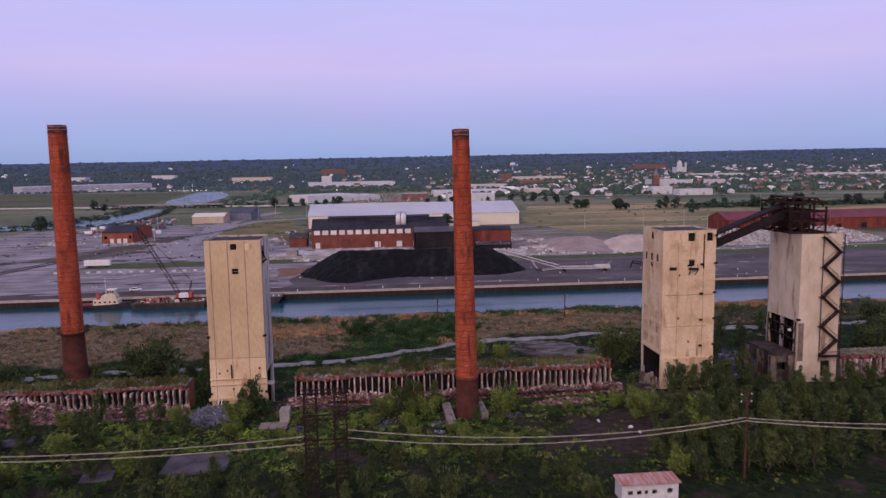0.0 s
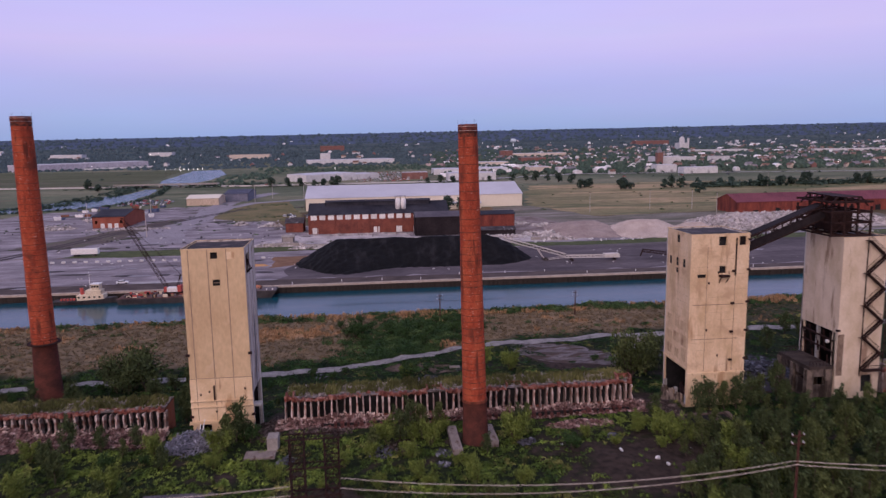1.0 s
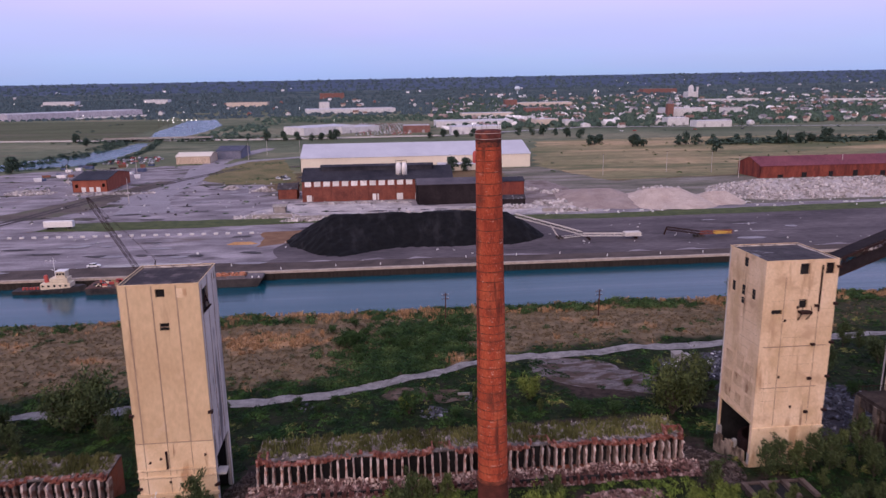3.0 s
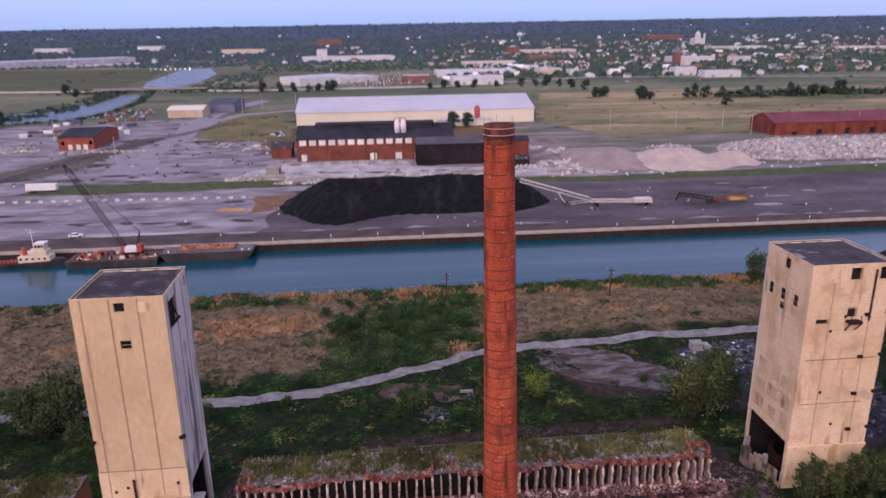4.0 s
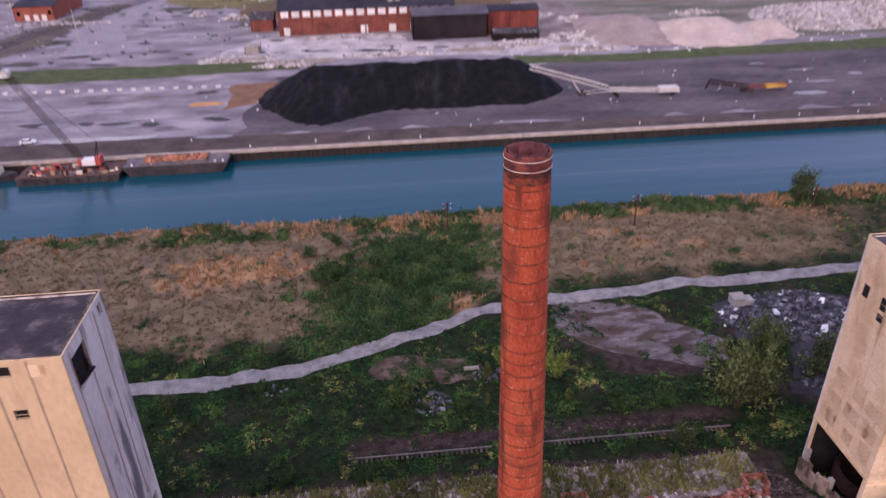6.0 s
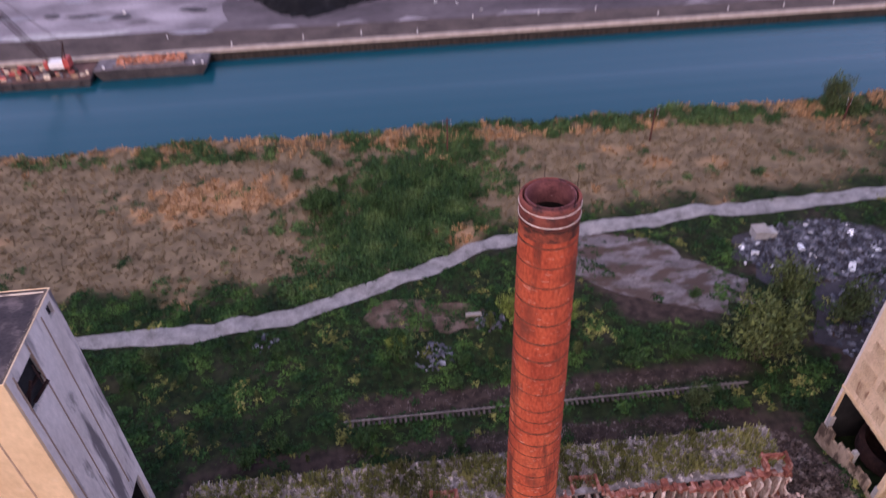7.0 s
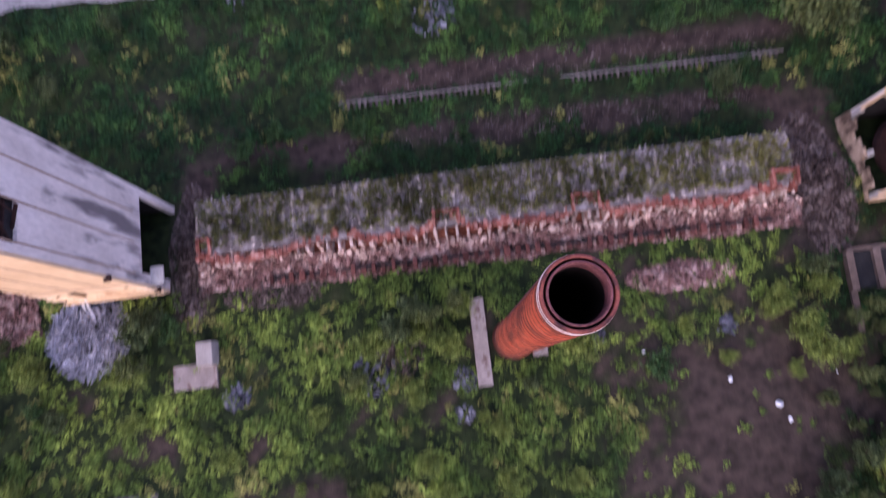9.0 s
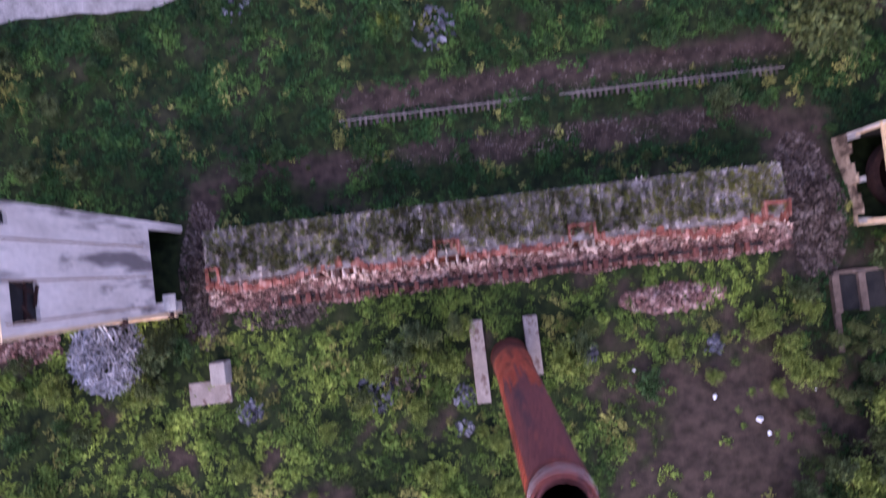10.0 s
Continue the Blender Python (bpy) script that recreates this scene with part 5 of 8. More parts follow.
flat_patch("ground_patch", 12.5, 178.4, 9.0, 3.6, -0.1, shade("brown_clay", [(0.05, 0.036, 0.028), (0.09, 0.062, 0.045), (0.15, 0.11, 0.09)], 0.4, 0.95, 0.5, spots=((0.03, 0.035, 0.018), 0.5, 0.52)), "brown bare hummock beside the path", 7.7)
flat_patch("ground_patch", 78, 185.5, 14, 8, 0.0, shade("dark_ash", [(0.03, 0.028, 0.033), (0.065, 0.058, 0.066)], 0.4, 0.95, 0.4), "black ashy ground under the scrap", 5.2)

# ---- hut, pylon, poles and wires ----
hut = thing("hut", 38.0, 93.4, 2.25, "small white hut with a rusty sheet roof", "hut")
WHITEWASH = shade("whitewash", [(0.55, 0.53, 0.52), (0.68, 0.66, 0.64)], 0.5, 0.9, 0.2, spots=((0.3, 0.22, 0.2), 0.6, 0.64))
bm = bmesh.new()
pierced(bm, (-4.1, -1.4, -0.3), (1, 0, 0), (0, -1, 0), 8.2, 3.0, 0.2, [(0.9, 1.5, 1.6, 2.1), (2.2, 1.5, 2.9, 2.1), (3.3, 1.5, 3.8, 2.1), (4.4, 1.5, 5.1, 2.1), (6.6, 1.5, 7.4, 2.2)])
part("front_wall", bm, WHITEWASH, hut)
for nm, p, u, o_, w in (("side_wall", (-4.1, 1.2, -0.3), (0, -1, 0), (-1, 0, 0), 2.4), ("side_wall", (4.1, -1.2, -0.3), (0, 1, 0), (1, 0, 0), 2.4), ("back_wall", (4.1, 1.4, -0.3), (-1, 0, 0), (0, 1, 0), 8.2)):
    bm = bmesh.new()
    pierced(bm, p, u, o_, w, 3.0, 0.2)
    part(nm, bm, WHITEWASH, hut)
bm = bmesh.new()
v = box(bm, -4.4, -1.7, 2.72, 4.4, 1.6, 2.84)
for q in v:
    q.co.z += 0.05 * (q.co.y + 1.7)
part("roof", bm, shade("rusty_sheet", [(0.30, 0.12, 0.10), (0.45, 0.22, 0.18), (0.5, 0.38, 0.36)], 0.8, 0.7, 0.3, (2.5, 0.4, 1)), hut, "rusty red sheet roof")

pylon = thing("lattice_pylon", -6.9, 98.0, 2.2, "rust-brown lattice steel wire pylon", "pylon")
for cx in (-2.1, 2.05):
    bm = bmesh.new()
    w = 0.85
    for sx in (-w, w):
        for sy in (-w, w):
            bar(bm, (cx + sx, sy, -0.5), (cx + sx, sy, 16.4), 0.11)
    z = 0.0
    while z < 16:
        for a, b in (((-w, -w), (w, -w)), ((w, -w), (w, w)), ((w, w), (-w, w)), ((-w, w), (-w, -w))):
            bar(bm, (cx + a[0], a[1], z), (cx + b[0], b[1], z + 1.3), 0.05)
            bar(bm, (cx + b[0], b[1], z), (cx + a[0], a[1], z + 1.3), 0.05)
            bar(bm, (cx + a[0], a[1], z), (cx + b[0], b[1], z), 0.1)
        z += 1.3
    part("lattice_leg", bm, STEEL, pylon)
for z in (9.0, 12.6, 16.3):
    bm = bmesh.new()
    for y in (-0.85, 0.85):
        bar(bm, (-3.4, y, z), (3.4, y, z), 0.16)
    for k in range(8):
        bar(bm, (-3.2 + 0.8 * k, -0.85, z), (-2.4 + 0.8 * k, 0.85, z), 0.08)
    part("crossbeam", bm, STEEL, pylon)


def pole(x, y, h, label, arm, material, r=0.2, name="power_pole"):
    z = float(height(x, y)) - 0.3
    p = thing(name, x, y, z, label, "pole", "wooden power poles")
    bm = bmesh.new()
    tube(bm, (0, 0, 0), (0.08, 0.02, h + 0.3), r, r * 0.7, 8)
    part("post", bm, material, p)
    for k, zz in enumerate((h - 0.4, h - 1.5)):
        bm = bmesh.new()
        bar(bm, (-arm, 0.1, zz), (arm, 0.1, zz + 0.05), 0.14)
        o = part("crossarm", bm, material, p)
        for q in (-arm * 0.85, arm * 0.85):
            bm = bmesh.new()
            lathe(bm, [(0.0, 0.0), (0.07, 0.02), (0.09, 0.12), (0.05, 0.16), (0.06, 0.26), (0.0, 0.28)], 8)
            i = part("insulator", bm, WHITE_BITS, o)
            i.location = (q, 0.1, zz + 0.1)
    return p


WOOD_POLE = shade("pole_wood", [(0.05, 0.022, 0.018), (0.11, 0.05, 0.038)], 1.0, 0.9)
pole(54.0, 96.0, 13.6, "dark wooden power pole with crossarms", 0.9, WOOD_POLE, 0.2)
pole(20.7, 224.3, 7.6, "short reddish wooden pole by the canal", 0.95, WOOD_POLE)
pole(61.9, 222.6, 7.6, "short reddish wooden pole by the canal", 0.95, WOOD_POLE)
pole(104, 224.5, 5.5, "short reddish wooden pole by the canal", 0.5, WOOD_POLE)
WIRE = shade("bright_wire", [(0.42, 0.36, 0.30), (0.55, 0.48, 0.40)], 1.0, 0.6, 0.0)
for (p, q, sag) in (((-4.0, 98.6, 12.6), (54, 96, 12.3), 2.0), ((-4.0, 97.6, 11.8), (54, 95.6, 12.0), 2.1), ((-9.9, 98.6, 11.9), (-112, 108, 13.4), 2.9), ((-9.9, 97.6, 11.2), (-112, 107, 12.8), 2.6), ((54, 96, 12.2), (130, 91, 13), 2.2), ((54, 95.6, 11.9), (130, 90, 12.5), 2.4)):
    w = thing("wire", *p, "sagging bright overhead power wire", "wire", "overhead wires")
    bm = bmesh.new()
    p, q = Vector((0, 0, 0)), Vector(q) - Vector(p)
    pts = [p.lerp(q, k / 40) - Vector((0, 0, 4 * sag * (k / 40) * (1 - k / 40))) for k in range(41)]
    rings = [[bm.verts.new(c + Vector((0, 0.046 * math.cos(1.2566 * k), 0.046 * math.sin(1.2566 * k)))) for k in range(5)] for c in pts]
    for a, b in zip(rings, rings[1:]):
        for k in range(5):
            bm.faces.new((a[k], a[(k + 1) % 5], b[(k + 1) % 5], b[k]))
    part("cable", bm, WIRE, w)

# ---- little shack by the scrap ----
shack = thing("shack", 70.5, 190.2, -0.3, "small grey concrete shack by the scrap", "shack")
block("wall", CONCRETE_GREY, shack, -1.7, -1.1, 0, 0.6, 1.1, 1.5, "", 0.05)
block("annex", CONCRETE_GREY, shack, 0.6, -0.9, 0, 2.2, 1.0, 1.1, "", 0.05)
block("roof_slab", shade("pale_block", [(0.26, 0.23, 0.21), (0.36, 0.33, 0.30)], 0.5, 0.9, 0.4), shack, -1.85, -1.25, 1.5, 0.75, 1.25, 1.66, "", 0.04)
bm = bmesh.new()
pipe = thing("stone_slab", 19.5, 177.5, -0.2, "pale stone slab lying in the weeds", "slab")
block("slab", shade("pale_block", [(0.26, 0.23, 0.21), (0.36, 0.33, 0.30)], 0.5, 0.9, 0.4), pipe, -1.2, -0.25, 0, 1.2, 0.25, 0.4)

# ---- plants ----


def foliage(name, dark, mid, light, vary=0.35):
    """Leaves: green that varies from leaf to leaf and from clump to clump, a little see-through."""
    m = shade(name, [dark, mid, light], 0.16, 0.75, 0.0, island=vary, fine=6)
    return m


WEED = foliage("weed_leaves", (0.026, 0.050, 0.012), (0.088, 0.130, 0.024), (0.215, 0.275, 0.048), 0.6)
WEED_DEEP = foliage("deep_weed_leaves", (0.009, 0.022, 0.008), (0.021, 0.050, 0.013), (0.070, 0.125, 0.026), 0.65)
WEED_BROWN = foliage("olive_weed_leaves", (0.014, 0.022, 0.008), (0.036, 0.052, 0.013), (0.10, 0.125, 0.026), 0.6)
WEED_DRY = foliage("dry_weed_leaves", (0.06, 0.065, 0.018), (0.15, 0.152, 0.04), (0.28, 0.27, 0.08), 0.45)
TREE_LEAF = foliage("tree_leaves", (0.032, 0.046, 0.019), (0.061, 0.081, 0.031), (0.110, 0.135, 0.050), 0.5)
TREE_LIGHT = foliage("young_leaves", (0.075, 0.105, 0.022), (0.155, 0.195, 0.042), (0.28, 0.33, 0.075), 0.45)
TREE_OLIVE = foliage("olive_leaves", (0.042, 0.058, 0.021), (0.082, 0.102, 0.034), (0.15, 0.172, 0.058), 0.5)
SHRUB_LEAF = foliage("shrub_leaves", (0.019, 0.044, 0.014), (0.042, 0.078, 0.024), (0.092, 0.135, 0.042), 0.5)
STRAW = foliage("straw_blades", (0.25, 0.15, 0.078), (0.36, 0.22, 0.115), (0.46, 0.30, 0.165))
BROWN_GRASS = foliage("brown_grass", (0.115, 0.090, 0.054), (0.175, 0.133, 0.080), (0.26, 0.190, 0.112), 0.2)
BARK = shade("bark", [(0.06, 0.045, 0.035), (0.13, 0.10, 0.08)], 2.0, 0.95, 0.5, (1, 1, 0.3))


def leaf_ball(n, leaf, seed, squash=0.8, shell=0.55, low=-0.25, rise=1.1):
    """Leaves round the origin in a ball of radius 1, thicker towards its skin; (n, 3, 3)."""
    r = np.random.default_rng(seed)
    d = r.normal(size=(n, 3))
    d /= np.linalg.norm(d, axis=1, keepdims=True)
    d[:, 2] = np.where(d[:, 2] < low, -d[:, 2] * 0.6, d[:, 2])
    lump = 1 + 0.25 * np.sin(5 * d[:, :1] + seed) * np.sin(4 * d[:, 1:2] + 2 * seed)
    c = d * (shell + (1 - shell) * r.random((n, 1)) ** 0.6) * lump * np.array([1, 1, squash])
    nrm = 0.7 * d + 0.55 * r.normal(size=(n, 3)) + np.array([0, 0, rise])
    nrm /= np.linalg.norm(nrm, axis=1, keepdims=True)
    u = np.cross(nrm, r.normal(size=(n, 3)))
    u /= np.linalg.norm(u, axis=1, keepdims=True)
    w = np.cross(nrm, u)
    s = leaf * r.uniform(0.6, 1.3, (n, 1))
    return np.stack([c - u * s - w * s * 0.5, c - u * s * 0.4 + w * s * 0.75, c + u * s * 1.25], 1)


def blade_tuft(n, seed):
    """Upright grass blades, (n, 4, 3), one metre high."""
    r = np.random.default_rng(seed)
    a, d = r.uniform(0, 6.3, n), r.uniform(0, 0.45, n)
    base = np.stack([d * np.cos(a), d * np.sin(a), 0 * a], 1)
    lean = np.stack([0.5 * np.cos(a) * r.random(n), 0.5 * np.sin(a) * r.random(n), r.uniform(0.5, 1, n)], 1)
    b = r.uniform(0, 6.3, n)
    side = np.stack([np.cos(b), np.sin(b), 0 * b], 1) * 0.11
    return np.stack([base - side, base + side, base + lean + side * 0.5, base + lean - side * 0.5], 1)


def scatter(name, pts, radii, heights, templates, material, label, category, seed=1, kind="stuff"):
    """Copies of leaf templates at many places, joined into one object."""
    r = np.random.default_rng(seed)
    pts, radii, heights = np.asarray(pts, float), np.asarray(radii, float), np.asarray(heights, float)
    which = r.integers(0, len(templates), len(pts))
    out = []
    for k, t in enumerate(templates):
        s = which == k
        if not s.any():
            continue
        a = r.uniform(0, 6.3, s.sum())
        ca, sa = np.cos(a)[:, None, None], np.sin(a)[:, None, None]
        x = (t[None, ..., 0] * ca - t[None, ..., 1] * sa) * radii[s][:, None, None] + pts[s][:, 0][:, None, None]
        y = (t[None, ..., 0] * sa + t[None, ..., 1] * ca) * radii[s][:, None, None] + pts[s][:, 1][:, None, None]
        z = t[None, ..., 2] * heights[s][:, None, None] + pts[s][:, 2][:, None, None]
        out.append(np.stack([x, y, z], -1).reshape(-1, 3))
    v = np.concatenate(out)
    f = np.arange(len(v)).reshape(-1, templates[0].shape[1])
    return tagged(raw(name, v, f, material), label, category, kind=kind)


def feather(n, leaf, seed):
    """Narrow leaves that point up and outwards round the origin, in a ball of radius 1; (n, 3, 3)."""
    r = np.random.default_rng(seed)
    d = r.normal(size=(n, 3))
    d /= np.linalg.norm(d, axis=1, keepdims=True)
    c = d * r.random((n, 1)) ** 0.45
    u = 0.55 * d + 0.5 * r.normal(size=(n, 3)) + np.array([0, 0, 0.8])
    u /= np.linalg.norm(u, axis=1, keepdims=True)
    w = np.cross(u, r.normal(size=(n, 3)))
    w /= np.linalg.norm(w, axis=1, keepdims=True)
    s = leaf * r.uniform(0.6, 1.4, (n, 1))
    return np.stack([c - w * s * 0.42, c + w * s * 0.42, c + u * s * 1.7], 1)


COVER = [leaf_ball(25, 0.27, 150 + k, 0.75, 0.15, 0.0, 0.9) for k in range(8)]
BALLS = [leaf_ball(40, 0.23, 100 + k, 0.95, 0.4, 0.0, 0.8) for k in range(6)]
TUFTS = [blade_tuft(9, 200 + k) for k in range(5)]


def cast(n, x0, x1, y0, y1, seed):
    r = np.random.default_rng(seed)
    return r.uniform(x0, x1, n), r.uniform(y0, y1, n), r.random(n), r


def clear_of_things(x, y):
    ok = np.ones(len(x), bool)
    for x0, y0, x1, y1 in ((-32, 138, -20.5, 150), (59, 139, 71.5, 151), (88.5, 138, 99, 152), (12.5, 124.0, 14.8, 134.4), (19.0, 126.5, 21.3, 134.2), (33.5, 91.5, 42.5, 97), (-17.8, 129.5, -15.6, 133), (55, 129.5, 65, 135), (-33.2, 110.2, -24, 116.2), (-44.8, 109.4, -41.2, 111.6), (-64, 125.4, -60, 127.6), (67, 188, 75, 193)):
        ok &= ~((x > x0) & (x < x1) & (y > y0) & (y < y1))
    ok &= np.hypot(x - 17.3, y - 129.1) > 2.6
    ok &= np.hypot(x + 30.4, y - 134.6) > 4.0
    ok &= abs(y - path_y(x)) > 2.1
    for a, b in ((-104, -36.5), (-16.5, 51), (100.5, 168)):
        ok &= ~((x > a) & (x < b) & (y > (135.2 if a < -50 else 138.0)) & (y < 147.2))
    return ok


x, y, p, r = cast(64000, -112, 165, 90, 236, 81)
g, st, ba, fi = zone(x, y)
near = np.hypot((x - 12) / 75, (y - 150) / 60) < 1
keep = clear_of_things(x, y) & (p < np.where(near, 0.95, 0.42) * np.where(y < 107, 0.6, 1.0) * np.clip(g * 1.05 + 0.04, 0, 1) ** 1.3)
x, y = x[keep], y[keep]
size = np.clip(0.58 + 0.22 * wave(x, y, 12, 83) + 0.2 * wave(x, y, 4, 84) + r.normal(0, 0.16, len(x)), 0.22, 1.3)
dry = (wave(x, y, 15, 85) + r.normal(0, 0.7, len(x))) > 1.35
size_h = size * np.where(y < 137, 1.05, 0.85)
pts = np.stack([x, y, height(x, y) - 0.05], 1)
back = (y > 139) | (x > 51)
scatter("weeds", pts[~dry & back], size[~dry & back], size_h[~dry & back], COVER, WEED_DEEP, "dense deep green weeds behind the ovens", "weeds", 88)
low = y + 7 * wave(x, y, 22, 89) + r.normal(0, 3, len(x)) < 110
scatter("weeds", pts[~dry & low], size[~dry & low], size_h[~dry & low], COVER, WEED_BROWN, "dull olive weeds and old stalks", "weeds", 90)
back |= low
scatter("weeds", pts[~dry & ~back], size[~dry & ~back], size_h[~dry & ~back], COVER, WEED, "thick green weeds over the waste ground", "weeds", 86)
scatter("weeds", pts[dry], size[dry], size_h[dry] * 0.9, COVER, WEED_DRY, "yellowing dry weeds among the green", "weeds", 87)

x, y, p, r = cast(26000, -112, 165, 172, 239, 91)
g, st, ba, fi = zone(x, y)
beyond = y > path_y(x) + 1.5
keep = clear_of_things(x, y) & beyond & (height(x, y) > WATER_Z) & (p < 0.75 * fi * (1 - np.clip(st, 0, 1)))
scatter("dry_grass", np.stack([x, y, height(x, y) - 0.03], 1)[keep], r.uniform(0.4, 0.9, keep.sum()), r.uniform(0.25, 0.6, keep.sum()), TUFTS, BROWN_GRASS, "low brown dry grass of the canal field", "grass", 92)
keep = clear_of_things(x, y) & beyond & (height(x, y) > WATER_Z) & (p < 0.9 * st)
scatter("straw_grass", np.stack([x, y, height(x, y) - 0.03], 1)[keep], r.uniform(0.5, 1.0, keep.sum()), r.uniform(0.5, 1.3, keep.sum()), TUFTS, STRAW, "tall straw-coloured grass patches", "grass", 93)

# bushy rows along the bank and low clumps in the field
x, y, p, r = cast(3000, -112, 165, 227, 236.8, 95)
keep = (wave(x, y, 26, 96) + 0.5 * wave(x, y, 7, 97) > -0.05) & (height(x, y) > WATER_Z + 0.4) & ((x > -42) | (p < 0.2))
scatter("bank_bushes", np.stack([x, y, height(x, y) - 0.1], 1)[keep], r.uniform(0.7, 1.6, keep.sum()), r.uniform(0.7, 1.7, keep.sum()), BALLS, SHRUB_LEAF, "low green bushes along the canal bank", "bushes", 98)
keep2 = ~keep & (p < np.where(x > -22, 0.55, 0.1)) & (height(x, y) > WATER_Z)
scatter("bank_reeds", np.stack([x, y, height(x, y) - 0.1], 1)[keep2], r.uniform(0.7, 1.3, keep2.sum()), r.uniform(0.8, 1.6, keep2.sum()), TUFTS, STRAW, "straw-coloured reeds along the canal bank", "reeds", 99)
x, y, p, r = cast(9000, -112, 165, 180, 229, 101)
g, st, ba, fi = zone(x, y)
keep = clear_of_things(x, y) & (y > path_y(x) + 2) & (fi > 0.5) & (wave(x, y, 16, 102) + 0.6 * wave(x, y, 5, 103) > 1.25)
scatter("field_bushes", np.stack([x, y, height(x, y) - 0.1], 1)[keep], r.uniform(0.5, 1.1, keep.sum()), r.uniform(0.4, 0.9, keep.sum()), BALLS, SHRUB_LEAF, "dark green low bushes in the field", "bushes", 104)

x, y, p, r = cast(9000, -22, 40, 184, 231, 105)
d = np.hypot((x - 10 - 0.45 * (y - 205)) / 15, (y - 207) / 25) + 0.22 * wave(x, y, 13, 12) + 0.12 * wave(x, y, 5, 13)
keep = clear_of_things(x, y) & (y > path_y(x) + 2.2) & (p < 1.25 - d)
scatter("thicket", np.stack([x, y, height(x, y) - 0.1], 1)[keep], r.uniform(0.6, 1.2, keep.sum()), r.uniform(0.5, 1.3, keep.sum()), BALLS, SHRUB_LEAF, "dark green thicket in the middle of the field", "bushes", 106)
x, y, p, r = cast(3400, -112, 100, 172, 192, 107)
off = path_y(x) - y
keep = clear_of_things(x, y) & (abs(off) > 2.1) & (abs(off) < 4.4 + 4.5 * smooth(-6, -20, x) + 1.2 * wave(x, y, 14, 108))
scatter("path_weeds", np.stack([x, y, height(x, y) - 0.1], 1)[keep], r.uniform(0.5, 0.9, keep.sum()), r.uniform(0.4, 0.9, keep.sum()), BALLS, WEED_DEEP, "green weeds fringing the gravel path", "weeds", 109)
OVEN_GRASS = foliage("olive_stalks", (0.055, 0.060, 0.022), (0.115, 0.12, 0.044), (0.225, 0.22, 0.085), 0.5)
DEAD_STALK = foliage("dead_stalk", (0.19, 0.165, 0.165), (0.32, 0.285, 0.29), (0.48, 0.44, 0.455), 0.4)
for x0, x1, sd, top_z in ((-15.5, 49, 114, 7.42), (-103, -37.4, 115, 6.72)):
    x, y, p, r = cast(4800, x0, x1, 142.4, 147.7, sd)
    on_top = np.stack([x, y, 0 * x + top_z], 1)
    pale = (y > 142.6) & (p > 0.45)
    scatter("dead_stalks", on_top[pale], r.uniform(0.3, 0.6, pale.sum()), r.uniform(0.15, 0.45, pale.sum()), TUFTS, DEAD_STALK, "pale dead stalks on the oven top", "grass", sd + 1)
    keep = p < 0.34 + 0.2 * wave(x, y, 6, sd)
    scatter("oven_grass", on_top[keep], r.uniform(0.35, 0.7, keep.sum()), r.uniform(0.5, 1.3, keep.sum()), TUFTS, OVEN_GRASS, "tall olive stalks growing on the oven top", "grass", sd)

# weeds and pale lids on the oven tops
for x0, x1, sd, top_z in ((-15.5, 49, 111, 7.42), (-103, -37.4, 112, 6.72), (101, 166, 113, 6.92)):
    x, y, p, r = cast(2300, x0, x1, 142.5, 147.6, sd)
    keep = (wave(x, y, 6, sd) + 0.6 * wave(x, y, 2.5, sd + 5) > (-0.5 if x0 > -50 else -0.8)) & (p < 0.7)
    scatter("oven_weeds", np.stack([x, y, 0 * x + top_z], 1)[keep], r.uniform(0.16, 0.42, keep.sum()), r.uniform(0.25, 0.7, keep.sum()), COVER, WEED_DRY, "dry yellow-green weeds on the oven top", "weeds", sd)
    x, y, p, r = cast(2300, x0, x1, 141.9, 147.5, sd + 20)
    lines = np.round((x - x0) / 1.17) * 1.17 + x0 + r.normal(0, 0.1, len(x))
    strew("oven_rubble", np.stack([lines, y, 0 * x + top_z + 0.11], 1)[(y > 144.0) | (p < 0.35)], 0.27, shade("ash_brick", [(0.24, 0.205, 0.19), (0.40, 0.35, 0.325)], 0.8, 0.95, 0.3, island=0.4), "pale lids and bricks in rows on the oven top", "rubble", sd)


